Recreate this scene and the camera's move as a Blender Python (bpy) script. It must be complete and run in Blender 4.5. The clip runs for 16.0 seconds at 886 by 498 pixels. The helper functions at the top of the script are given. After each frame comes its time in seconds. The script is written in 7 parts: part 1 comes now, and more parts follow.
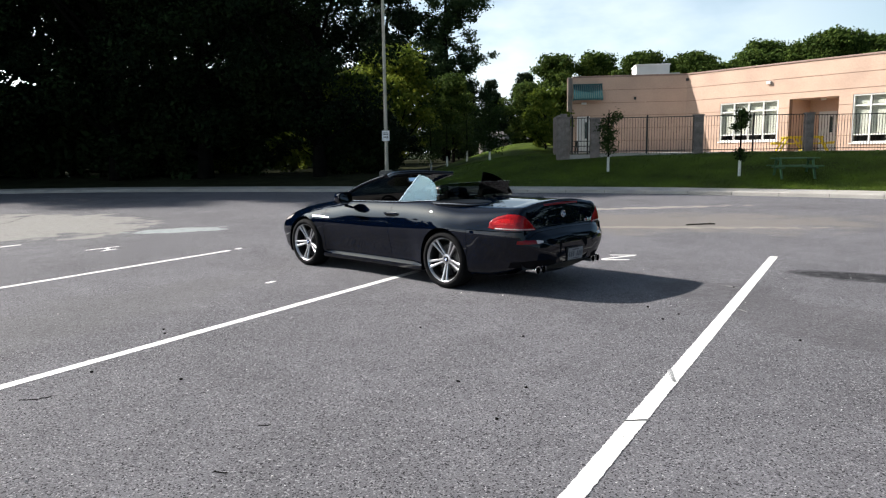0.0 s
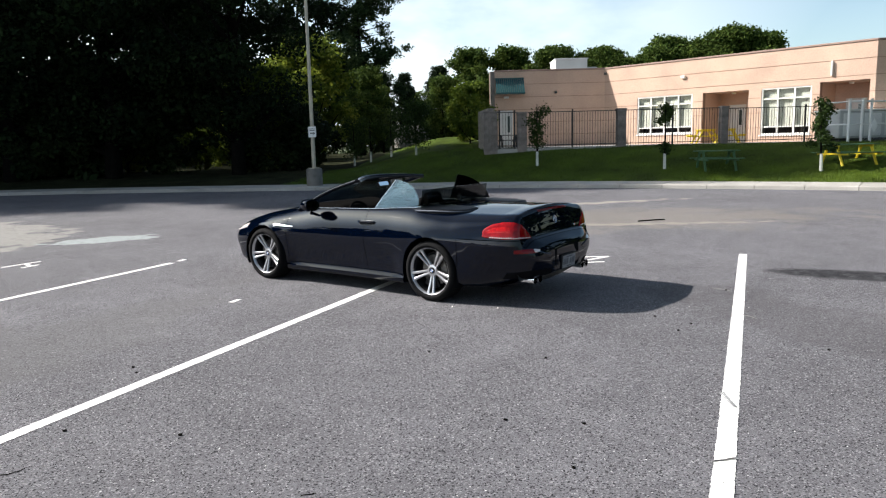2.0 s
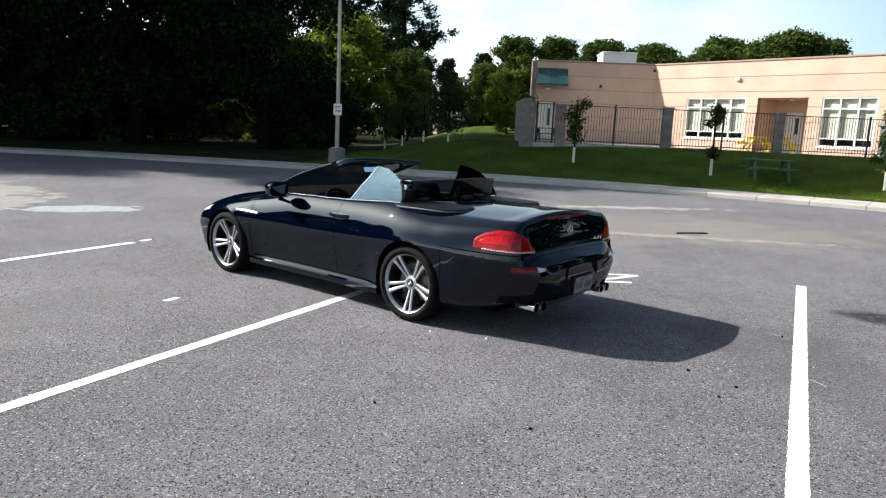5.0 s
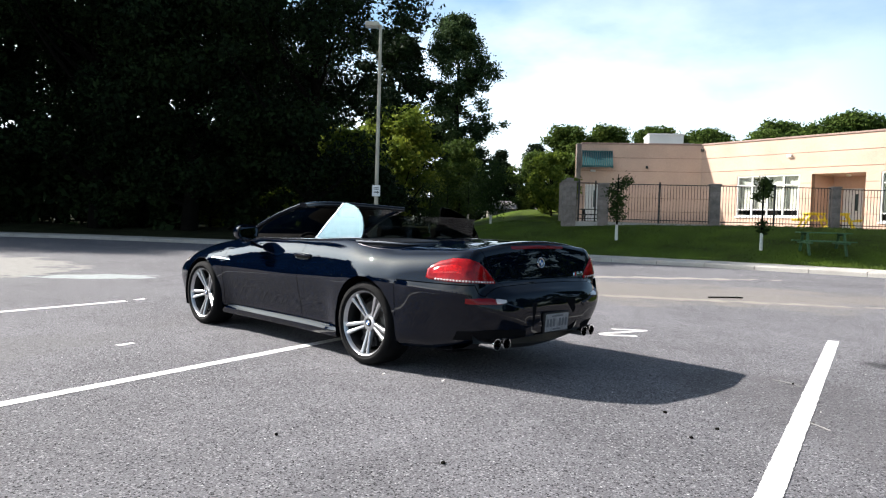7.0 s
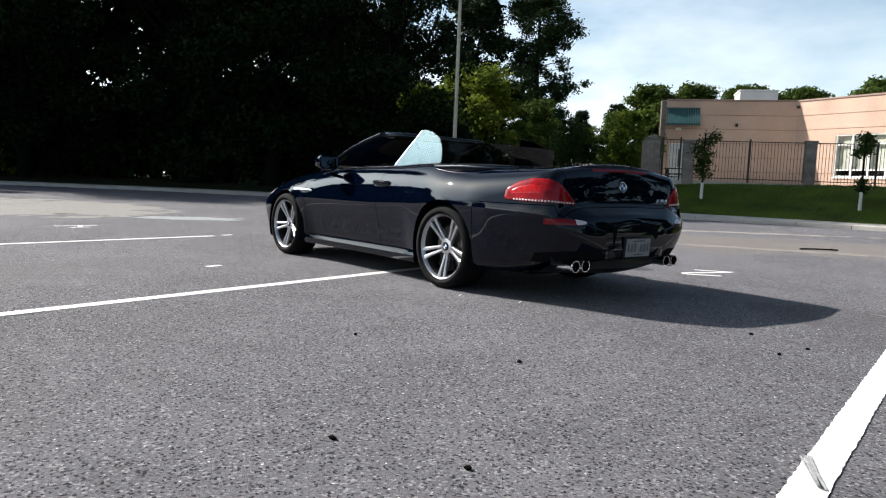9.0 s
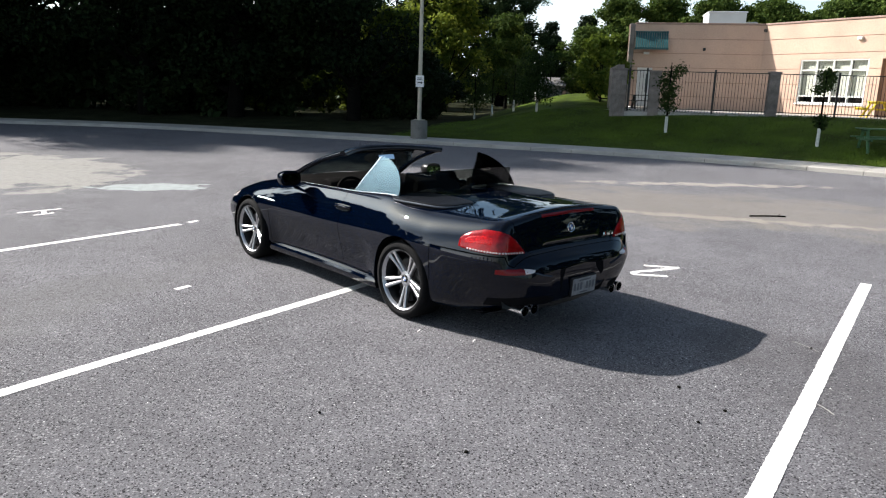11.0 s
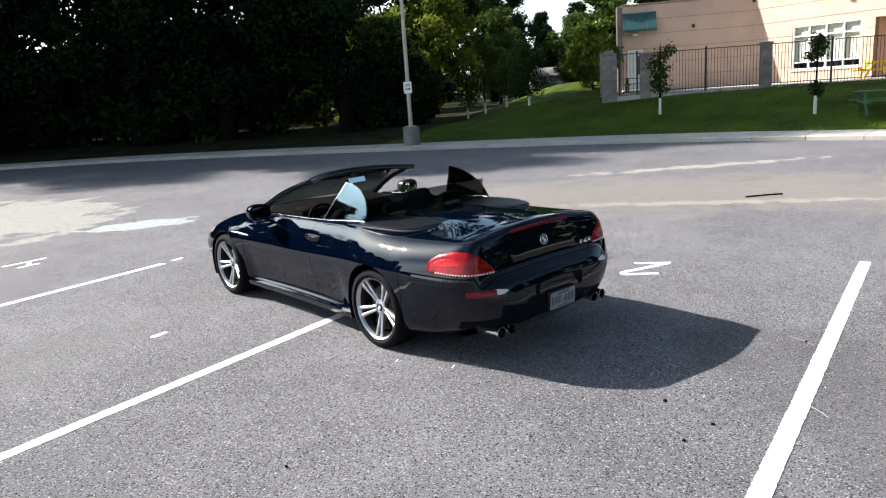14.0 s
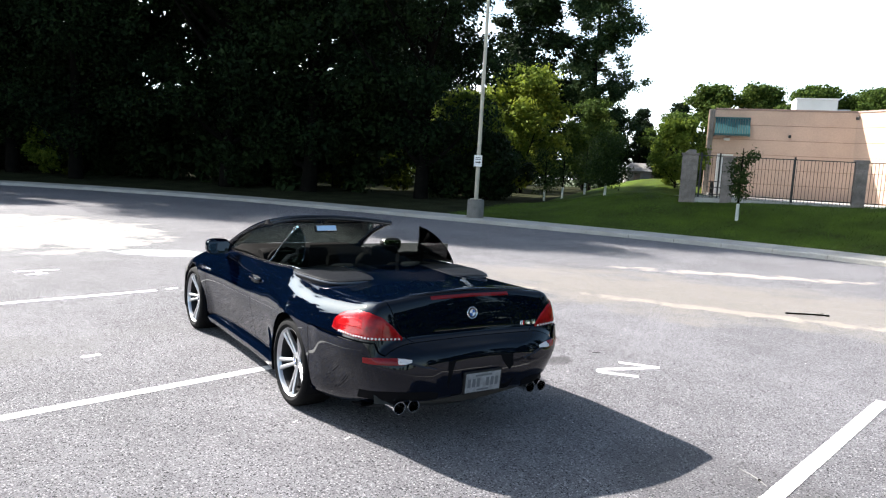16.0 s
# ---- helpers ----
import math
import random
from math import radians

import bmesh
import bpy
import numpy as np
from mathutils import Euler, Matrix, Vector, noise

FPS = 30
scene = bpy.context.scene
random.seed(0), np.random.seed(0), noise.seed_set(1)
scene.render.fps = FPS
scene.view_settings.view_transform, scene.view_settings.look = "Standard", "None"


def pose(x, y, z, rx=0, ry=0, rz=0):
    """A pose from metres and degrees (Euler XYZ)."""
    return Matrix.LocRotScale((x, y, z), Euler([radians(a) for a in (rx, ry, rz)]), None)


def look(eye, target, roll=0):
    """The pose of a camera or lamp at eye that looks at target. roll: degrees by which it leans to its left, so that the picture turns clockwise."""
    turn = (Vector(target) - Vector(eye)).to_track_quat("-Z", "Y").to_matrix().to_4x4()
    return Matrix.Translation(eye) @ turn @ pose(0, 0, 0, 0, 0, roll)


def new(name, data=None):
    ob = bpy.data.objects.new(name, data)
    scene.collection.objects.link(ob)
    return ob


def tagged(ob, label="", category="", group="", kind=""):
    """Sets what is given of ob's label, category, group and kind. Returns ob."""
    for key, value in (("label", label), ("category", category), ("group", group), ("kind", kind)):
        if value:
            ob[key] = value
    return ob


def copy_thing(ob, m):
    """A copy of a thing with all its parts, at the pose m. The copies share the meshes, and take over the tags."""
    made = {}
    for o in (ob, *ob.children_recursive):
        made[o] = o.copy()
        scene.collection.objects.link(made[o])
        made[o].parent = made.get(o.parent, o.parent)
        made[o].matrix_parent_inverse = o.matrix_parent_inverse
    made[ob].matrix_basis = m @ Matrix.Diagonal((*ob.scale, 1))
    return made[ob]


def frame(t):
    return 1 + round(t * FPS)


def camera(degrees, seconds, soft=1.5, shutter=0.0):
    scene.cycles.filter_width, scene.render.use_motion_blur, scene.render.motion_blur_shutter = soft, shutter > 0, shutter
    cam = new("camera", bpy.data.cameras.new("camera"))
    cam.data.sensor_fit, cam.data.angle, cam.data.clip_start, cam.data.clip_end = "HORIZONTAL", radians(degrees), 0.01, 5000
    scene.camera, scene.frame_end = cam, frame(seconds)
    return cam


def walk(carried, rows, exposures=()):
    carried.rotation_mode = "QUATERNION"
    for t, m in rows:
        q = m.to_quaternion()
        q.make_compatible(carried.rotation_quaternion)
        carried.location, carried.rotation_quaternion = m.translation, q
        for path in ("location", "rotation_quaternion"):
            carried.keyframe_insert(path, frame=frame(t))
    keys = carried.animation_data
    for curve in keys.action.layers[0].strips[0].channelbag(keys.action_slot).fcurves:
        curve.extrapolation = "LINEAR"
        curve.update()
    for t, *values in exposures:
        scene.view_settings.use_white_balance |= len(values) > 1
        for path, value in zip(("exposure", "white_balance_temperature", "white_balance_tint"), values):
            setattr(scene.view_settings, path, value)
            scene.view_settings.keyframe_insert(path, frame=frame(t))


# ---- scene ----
cam = camera(64.6, 16.0, soft=1.2)

PATH = [
    (0, (-6.936, -7.097, 1.616), (-5.499, -5.732, 1.343), -0.84),
    (0.5, (-7.068, -6.807, 1.613), (-5.621, -5.461, 1.302), -0.6),
    (1, (-7.029, -6.548, 1.657), (-5.537, -5.261, 1.317), -0.6),
    (1.5, (-6.971, -6.35, 1.752), (-5.433, -5.121, 1.398), 0.6),
    (2, (-7.02, -6.073, 1.745), (-5.427, -4.9, 1.448), -1.4),
    (2.5, (-6.859, -5.872, 1.745), (-5.308, -4.657, 1.399), -1.5),
    (3, (-6.565, -5.693, 1.709), (-5.034, -4.452, 1.372), -0.8),
    (3.5, (-6.333, -5.497, 1.695), (-4.774, -4.293, 1.348), 0.3),
    (3.7, (-6.238, -5.415, 1.714), (-4.658, -4.23, 1.397), 0.1),
    (5.8, (-5.017, -5.671, 1.671), (-3.513, -4.397, 1.33), 3.9),
    (6, (-4.923, -5.756, 1.667), (-3.437, -4.468, 1.307), 2.3),
    (6.5, (-4.638, -5.884, 1.559), (-3.169, -4.556, 1.28), 6.4),
    (7, (-4.567, -5.821, 1.185), (-3.136, -4.425, 1.109), 1.7),
    (7.5, (-4.531, -5.83, 0.883), (-3.164, -4.372, 0.804), 1.0),
    (8, (-4.577, -5.84, 0.796), (-3.276, -4.327, 0.666), 0.9),
    (8.2, (-4.56, -5.81, 0.787), (-3.284, -4.276, 0.64), 2.1),
    (10.3, (-4.575, -5.934, 1.514), (-3.368, -4.361, 1.251), -0.6),
    (10.5, (-4.558, -5.966, 1.685), (-3.336, -4.427, 1.314), -1.6),
    (11, (-4.607, -5.974, 1.932), (-3.294, -4.529, 1.498), 1.8),
    (11.5, (-4.585, -5.965, 2.126), (-3.16, -4.622, 1.722), -0.7),
    (12, (-4.563, -5.956, 2.214), (-3.234, -4.508, 1.842), -5.5),
    (12.5, (-4.573, -5.933, 2.2), (-3.44, -4.337, 1.789), -7.6),
    (13, (-4.462, -5.957, 2.156), (-3.34, -4.359, 1.723), -6.8),
    (13.5, (-4.336, -5.992, 2.121), (-3.051, -4.525, 1.677), -3.8),
    (14, (-4.188, -6.03, 2.07), (-2.902, -4.561, 1.636), -3.9),
    (14.5, (-3.957, -5.96, 2.058), (-2.627, -4.514, 1.683), -3.0),
    (15, (-3.68, -6.067, 1.999), (-2.386, -4.559, 1.773), -0.6),
    (15.5, (-3.355, -6.269, 1.954), (-2.136, -4.703, 1.703), 2.4),
    (16, (-2.984, -6.406, 1.878), (-1.861, -4.766, 1.658), 3.3),
]
EXPOSURES = [(0.0, 0.90), (1.0, 0.99), (2.0, 0.97), (3.0, 0.87), (3.5, 1.00), (6.0, 1.15), (6.5, 1.20), (7.0, 1.40), (7.5, 1.25), (8.0, 1.05), (10.5, 0.85), (11.0, 1.13), (12.0, 1.50), (12.5, 1.65), (13.0, 1.71), (13.5, 1.59), (14.5, 1.43), (15.0, 1.73), (15.5, 1.93), (16.0, 1.97)]
walk(cam, [(t, look(eye, target, roll)) for t, eye, target, roll in PATH], EXPOSURES)
from mathutils.bvhtree import BVHTree

# ---- world, sun, exposure ----
SUN_AZ = Vector((-0.43, 0.903, 0.0)).normalized()
SUN_EL = radians(36.0)
SUN_DIR = (SUN_AZ * math.cos(SUN_EL) + Vector((0, 0, math.sin(SUN_EL)))).normalized()
world = bpy.data.worlds.new("sky")
scene.world = world
world.use_nodes = True
wn, wl = world.node_tree.nodes, world.node_tree.links
wn.clear()
sky = wn.new("ShaderNodeTexSky")
sky.sky_type = "NISHITA"
sky.sun_disc = False
sky.sun_elevation = SUN_EL
sky.sun_rotation = math.atan2(SUN_AZ.x, SUN_AZ.y)
sky.air_density, sky.dust_density, sky.ozone_density = 1.0, 0.9, 1.4
coord = wn.new("ShaderNodeTexCoord")
mapn = wn.new("ShaderNodeMapping")
mapn.inputs["Scale"].default_value = (1.0, 1.0, 2.6)
cloud = wn.new("ShaderNodeTexNoise")
cloud.inputs["Scale"].default_value, cloud.inputs["Detail"].default_value = 2.2, 7.0
cloud.inputs["Roughness"].default_value = 0.55
cramp = wn.new("ShaderNodeValToRGB")
cramp.color_ramp.elements[0].position, cramp.color_ramp.elements[1].position = 0.28, 0.60
cmix = wn.new("ShaderNodeMixRGB")
bg = wn.new("ShaderNodeBackground")
bg.inputs["Strength"].default_value = 0.042
wout = wn.new("ShaderNodeOutputWorld")
wl.new(coord.outputs["Generated"], mapn.inputs["Vector"])
wl.new(mapn.outputs["Vector"], cloud.inputs["Vector"])
wl.new(cloud.outputs["Fac"], cramp.inputs["Fac"])
# cloud thins out towards the zenith
sepw = wn.new("ShaderNodeSeparateXYZ")
thin = wn.new("ShaderNodeMapRange")
thin.inputs["From Min"].default_value, thin.inputs["From Max"].default_value = 0.13, 0.36
thin.inputs["To Min"].default_value, thin.inputs["To Max"].default_value = 1.0, 0.08
cfac = wn.new("ShaderNodeMath")
cfac.operation = "MULTIPLY"
wl.new(coord.outputs["Generated"], sepw.inputs[0])
wl.new(sepw.outputs["Z"], thin.inputs["Value"])
toward = wn.new("ShaderNodeMapRange")
toward.inputs["From Min"].default_value, toward.inputs["From Max"].default_value = -0.15, 0.30
toward.inputs["To Min"].default_value, toward.inputs["To Max"].default_value = 0.12, 1.0
hazy = wn.new("ShaderNodeMath")
hazy.operation = "MULTIPLY"
wl.new(cramp.outputs["Color"], hazy.inputs[0])
wl.new(toward.outputs["Result"], hazy.inputs[1])
wl.new(hazy.outputs[0], cfac.inputs[0])
wl.new(thin.outputs["Result"], cfac.inputs[1])
wl.new(cfac.outputs[0], cmix.inputs["Fac"])
# cloud and haze are brighter round the sun
dotn = wn.new("ShaderNodeVectorMath")
dotn.operation = "DOT_PRODUCT"
dotn.inputs[1].default_value = SUN_DIR
glow = wn.new("ShaderNodeMapRange")
glow.inputs["From Min"].default_value, glow.inputs["From Max"].default_value = 0.35, 1.0
glow.inputs["To Min"].default_value, glow.inputs["To Max"].default_value = 1.0, 3.0
cbright = wn.new("ShaderNodeVectorMath")
cbright.operation = "SCALE"
cbright.inputs[0].default_value = (20.0, 20.8, 21.4)
wl.new(coord.outputs["Generated"], dotn.inputs[0])
wl.new(dotn.outputs["Value"], glow.inputs["Value"])
wl.new(glow.outputs["Result"], cbright.inputs["Scale"])
wl.new(cbright.outputs[0], cmix.inputs["Color2"])
clear = wn.new("ShaderNodeMapRange")
clear.inputs["From Min"].default_value, clear.inputs["From Max"].default_value = 0.32, 0.62
clear.inputs["To Min"].default_value, clear.inputs["To Max"].default_value = 1.9, 1.05
cyan = wn.new("ShaderNodeMixRGB")
cyan.blend_type = "MULTIPLY"
cyan.inputs["Fac"].default_value = 1.0
cyan.inputs["Color2"].default_value = (0.92, 1.03, 1.00, 1)
bright = wn.new("ShaderNodeVectorMath")
bright.operation = "SCALE"
wl.new(sepw.outputs["Z"], clear.inputs["Value"])
wl.new(sky.outputs["Color"], cyan.inputs["Color1"])
wl.new(cyan.outputs["Color"], bright.inputs[0])
aureole = wn.new("ShaderNodeMapRange")
aureole.inputs["From Min"].default_value, aureole.inputs["From Max"].default_value = 0.92, 1.0
aureole.inputs["To Min"].default_value, aureole.inputs["To Max"].default_value = 1.0, 5.0
both = wn.new("ShaderNodeMath")
both.operation = "MULTIPLY"
wl.new(dotn.outputs["Value"], toward.inputs["Value"])
wl.new(dotn.outputs["Value"], aureole.inputs["Value"])
wl.new(clear.outputs["Result"], both.inputs[0])
wl.new(aureole.outputs["Result"], both.inputs[1])
away = wn.new("ShaderNodeMapRange")
away.inputs["From Min"].default_value, away.inputs["From Max"].default_value = -0.65, -0.25
away.inputs["To Min"].default_value, away.inputs["To Max"].default_value = 0.60, 1.0
gain = wn.new("ShaderNodeMath")
gain.operation = "MULTIPLY"
wl.new(dotn.outputs["Value"], away.inputs["Value"])
wl.new(both.outputs[0], gain.inputs[0])
wl.new(away.outputs["Result"], gain.inputs[1])
wl.new(gain.outputs[0], bright.inputs["Scale"])
wl.new(bright.outputs[0], cmix.inputs["Color1"])
wl.new(cmix.outputs["Color"], bg.inputs["Color"])
wl.new(bg.outputs["Background"], wout.inputs["Surface"])

sun_data = bpy.data.lights.new("sun", "SUN")
sun_data.energy, sun_data.angle, sun_data.color = 5.0, radians(0.53), (1.0, 0.95, 0.895)
sun = new("sun", sun_data)
sun.matrix_world = look(SUN_DIR * 200, (0, 0, 0))


# ---- materials ----
def material(name, color, rough=0.6, metal=0.0, var=0.0, scale=8.0, bump=0.0, bump_scale=60.0, coat=0.0, spec=0.5,
             fine=0.0, fine_scale=120.0, tint=None, random_value=0.0):
    m = bpy.data.materials.new(name)
    m.use_nodes = True
    nt = m.node_tree
    p = nt.nodes["Principled BSDF"]
    p.inputs["Roughness"].default_value = rough
    p.inputs["Metallic"].default_value = metal
    p.inputs["Specular IOR Level"].default_value = spec
    p.inputs["Coat Weight"].default_value = coat
    p.inputs["Coat Roughness"].default_value = 0.03
    p.inputs["Base Color"].default_value = (*color, 1)
    tc = nt.nodes.new("ShaderNodeTexCoord")
    last = None
    if var or fine or random_value:
        base = nt.nodes.new("ShaderNodeRGB")
        base.outputs[0].default_value = (*color, 1)
        last = base.outputs[0]
    for amount, sc, detail in ((var, scale, 5.0), (fine, fine_scale, 2.0)):
        if amount:
            n = nt.nodes.new("ShaderNodeTexNoise")
            n.inputs["Scale"].default_value, n.inputs["Detail"].default_value = sc, detail
            nt.links.new(tc.outputs["Object"], n.inputs["Vector"])
            r = nt.nodes.new("ShaderNodeMapRange")
            r.inputs["From Min"].default_value, r.inputs["From Max"].default_value = 0.3, 0.7
            r.inputs["To Min"].default_value, r.inputs["To Max"].default_value = 1 - amount, 1 + amount
            nt.links.new(n.outputs["Fac"], r.inputs["Value"])
            mul = nt.nodes.new("ShaderNodeMixRGB")
            mul.blend_type = "MULTIPLY"
            mul.inputs["Fac"].default_value = 1.0
            nt.links.new(last, mul.inputs["Color1"])
            nt.links.new(r.outputs["Result"], mul.inputs["Color2"])
            last = mul.outputs["Color"]
    if random_value:
        info = nt.nodes.new("ShaderNodeObjectInfo")
        r = nt.nodes.new("ShaderNodeMapRange")
        r.inputs["To Min"].default_value, r.inputs["To Max"].default_value = 1 - random_value, 1 + random_value
        nt.links.new(info.outputs["Random"], r.inputs["Value"])
        mul = nt.nodes.new("ShaderNodeMixRGB")
        mul.blend_type = "MULTIPLY"
        mul.inputs["Fac"].default_value = 1.0
        nt.links.new(last, mul.inputs["Color1"])
        nt.links.new(r.outputs["Result"], mul.inputs["Color2"])
        last = mul.outputs["Color"]
    if last:
        nt.links.new(last, p.inputs["Base Color"])
    if bump:
        n = nt.nodes.new("ShaderNodeTexNoise")
        n.inputs["Scale"].default_value, n.inputs["Detail"].default_value = bump_scale, 4.0
        nt.links.new(tc.outputs["Object"], n.inputs["Vector"])
        b = nt.nodes.new("ShaderNodeBump")
        b.inputs["Strength"].default_value, b.inputs["Distance"].default_value = bump, 0.01
        nt.links.new(n.outputs["Fac"], b.inputs["Height"])
        nt.links.new(b.outputs["Normal"], p.inputs["Normal"])
    return m


def leaf_material(name, color, light, through_light=0.28):
    """Leaves that let some light through, varied from leaf to leaf and over the crown."""
    m = bpy.data.materials.new(name)
    m.use_nodes = True
    nt = m.node_tree
    nt.nodes.clear()
    geo = nt.nodes.new("ShaderNodeNewGeometry")
    tc = nt.nodes.new("ShaderNodeTexCoord")
    n = nt.nodes.new("ShaderNodeTexNoise")
    n.inputs["Scale"].default_value = 0.35
    add = nt.nodes.new("ShaderNodeMath")
    add.operation = "MULTIPLY_ADD"
    add.inputs[1].default_value, add.inputs[2].default_value = 0.40, 0.0
    ramp = nt.nodes.new("ShaderNodeValToRGB")
    e = ramp.color_ramp.elements
    e[0].position, e[1].position = 0.25, 0.95
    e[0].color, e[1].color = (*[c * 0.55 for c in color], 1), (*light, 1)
    mid = ramp.color_ramp.elements.new(0.6)
    mid.color = (*color, 1)
    d = nt.nodes.new("ShaderNodeBsdfPrincipled")
    d.inputs["Roughness"].default_value, d.inputs["Specular IOR Level"].default_value = 0.6, 0.04
    t = nt.nodes.new("ShaderNodeBsdfTranslucent")
    mix = nt.nodes.new("ShaderNodeMixShader")
    mix.inputs["Fac"].default_value = through_light
    out = nt.nodes.new("ShaderNodeOutputMaterial")
    nt.links.new(tc.outputs["Object"], n.inputs["Vector"])
    nt.links.new(geo.outputs["Random Per Island"], add.inputs[0])
    nt.links.new(n.outputs["Fac"], add.inputs[2])
    nt.links.new(add.outputs["Value"], ramp.inputs["Fac"])
    nt.links.new(ramp.outputs["Color"], d.inputs["Base Color"])
    nt.links.new(ramp.outputs["Color"], t.inputs["Color"])
    nt.links.new(d.outputs["BSDF"], mix.inputs[1])
    nt.links.new(t.outputs["BSDF"], mix.inputs[2])
    nt.links.new(mix.outputs["Shader"], out.inputs["Surface"])
    return m


def asphalt_material():
    """Worn asphalt: stone chips, wide tonal drift, pale sandy deposits and dark patches with shapes of their own."""
    m = bpy.data.materials.new("asphalt")
    m.use_nodes = True
    nt = m.node_tree
    p = nt.nodes["Principled BSDF"]
    p.inputs["Roughness"].default_value = 0.88
    p.inputs["Specular IOR Level"].default_value = 0.18
    tc = nt.nodes.new("ShaderNodeTexCoord")

    def tex(scale, detail=4.0, rough=0.55):
        n = nt.nodes.new("ShaderNodeTexNoise")
        n.inputs["Scale"].default_value, n.inputs["Detail"].default_value = scale, detail
        n.inputs["Roughness"].default_value = rough
        nt.links.new(tc.outputs["Object"], n.inputs["Vector"])
        return n.outputs["Fac"]

    def remap(value, a, b, c, d):
        r = nt.nodes.new("ShaderNodeMapRange")
        for key, v in zip(("From Min", "From Max", "To Min", "To Max"), (a, b, c, d)):
            r.inputs[key].default_value = v
        nt.links.new(value, r.inputs["Value"])
        return r.outputs["Result"]

    def mix(fac, c1, c2, kind="MIX"):
        x = nt.nodes.new("ShaderNodeMixRGB")
        x.blend_type = kind
        for key, v in (("Fac", fac), ("Color1", c1), ("Color2", c2)):
            if isinstance(v, (int, float)):
                x.inputs[key].default_value = v
            elif isinstance(v, tuple):
                x.inputs[key].default_value = (*v, 1)
            else:
                nt.links.new(v, x.inputs[key])
        return x.outputs["Color"]

    col = mix(1.0, (0.137, 0.1325, 0.143), remap(tex(0.35, 5), 0.3, 0.7, 0.82, 1.18), "MULTIPLY")
    col = mix(1.0, col, remap(tex(2.2, 6), 0.3, 0.7, 0.88, 1.12), "MULTIPLY")
    col = mix(1.0, col, remap(tex(92, 4, 0.75), 0.32, 0.68, 0.42, 1.58), "MULTIPLY")
    v = nt.nodes.new("ShaderNodeTexVoronoi")
    v.voronoi_dimensions = "2D"
    v.inputs["Scale"].default_value = 112.0
    nt.links.new(tc.outputs["Object"], v.inputs["Vector"])
    sep = nt.nodes.new("ShaderNodeSeparateColor")
    nt.links.new(v.outputs["Color"], sep.inputs["Color"])
    col = mix(remap(sep.outputs[0], 0.84, 0.97, 0.0, 0.72), col, (0.36, 0.355, 0.36))
    col = mix(remap(sep.outputs[1], 0.80, 0.92, 0.0, 0.95), col, (0.016, 0.016, 0.018))
    v2 = nt.nodes.new("ShaderNodeTexVoronoi")
    v2.voronoi_dimensions = "2D"
    v2.inputs["Scale"].default_value = 9.0
    nt.links.new(tc.outputs["Object"], v2.inputs["Vector"])
    sep2 = nt.nodes.new("ShaderNodeSeparateColor")
    nt.links.new(v2.outputs["Color"], sep2.inputs["Color"])
    gap = nt.nodes.new("ShaderNodeMath")
    gap.operation = "SUBTRACT"
    nt.links.new(remap(sep2.outputs[0], 0.30, 1.0, 0.0, 0.052), gap.inputs[0])
    nt.links.new(v2.outputs["Distance"], gap.inputs[1])
    col = mix(remap(gap.outputs[0], 0.0, 0.012, 0.0, 0.95), col, mix(sep2.outputs[1], (0.34, 0.34, 0.33), (0.85, 0.84, 0.82)))
    # deposits and dark patches: centre, turn in degrees, half length, half width, colour, strength, raggedness
    for cx, cy, turn, a, b, colour, strength, ragged in (
        (-1.9, 12.4, 100, 4.2, 2.9, (0.31, 0.30, 0.27), 0.7, 1.1),
        (-6.8, 12.6, 95, 3.2, 2.6, (0.30, 0.28, 0.24), 0.60, 1.0),
        (0.22, 7.70, -28, 1.05, 0.55, (0.36, 0.40, 0.39), 0.80, 1.3),
        (6.8, -0.4, -57, 3.3, 0.22, (0.40, 0.36, 0.30), 0.70, 2.4),
        (7.6, 0.6, -55, 6.5, 2.6, (0.215, 0.192, 0.165), 0.62, 1.2),
        (11.2, 2.2, -38, 3.2, 0.34, (0.40, 0.365, 0.31), 0.66, 2.6),
        (2.92, -5.10, -80, 1.1, 0.40, (0.020, 0.020, 0.022), 1.0, 0.25),
        (2.1, -1.25, 30, 0.26, 0.12, (0.03, 0.03, 0.03), 0.65, 0.8),
        (-4.2, 0.6, 15, 3.0, 1.0, (0.120, 0.117, 0.115), 0.40, 1.5),
        (0.3, -5.0, 60, 2.4, 0.8, (0.060, 0.056, 0.058), 0.40, 1.5),
    ):
        sub = nt.nodes.new("ShaderNodeVectorMath")
        sub.operation = "SUBTRACT"
        sub.inputs[1].default_value = (cx, cy, 0)
        rot = nt.nodes.new("ShaderNodeVectorRotate")
        rot.rotation_type = "Z_AXIS"
        rot.inputs["Angle"].default_value = radians(-turn)
        div = nt.nodes.new("ShaderNodeVectorMath")
        div.operation = "DIVIDE"
        div.inputs[1].default_value = (a, b, 1)
        ln = nt.nodes.new("ShaderNodeVectorMath")
        ln.operation = "LENGTH"
        nt.links.new(tc.outputs["Object"], sub.inputs[0])
        nt.links.new(sub.outputs[0], rot.inputs["Vector"])
        nt.links.new(rot.outputs[0], div.inputs[0])
        nt.links.new(div.outputs[0], ln.inputs[0])
        w = nt.nodes.new("ShaderNodeMath")
        w.operation = "ADD"
        nt.links.new(ln.outputs["Value"], w.inputs[0])
        nt.links.new(remap(tex(0.9 if a > 2 and b > 0.5 else 2.2, 7, 0.62), 0.2, 0.8, -0.5 * ragged, 0.5 * ragged), w.inputs[1])
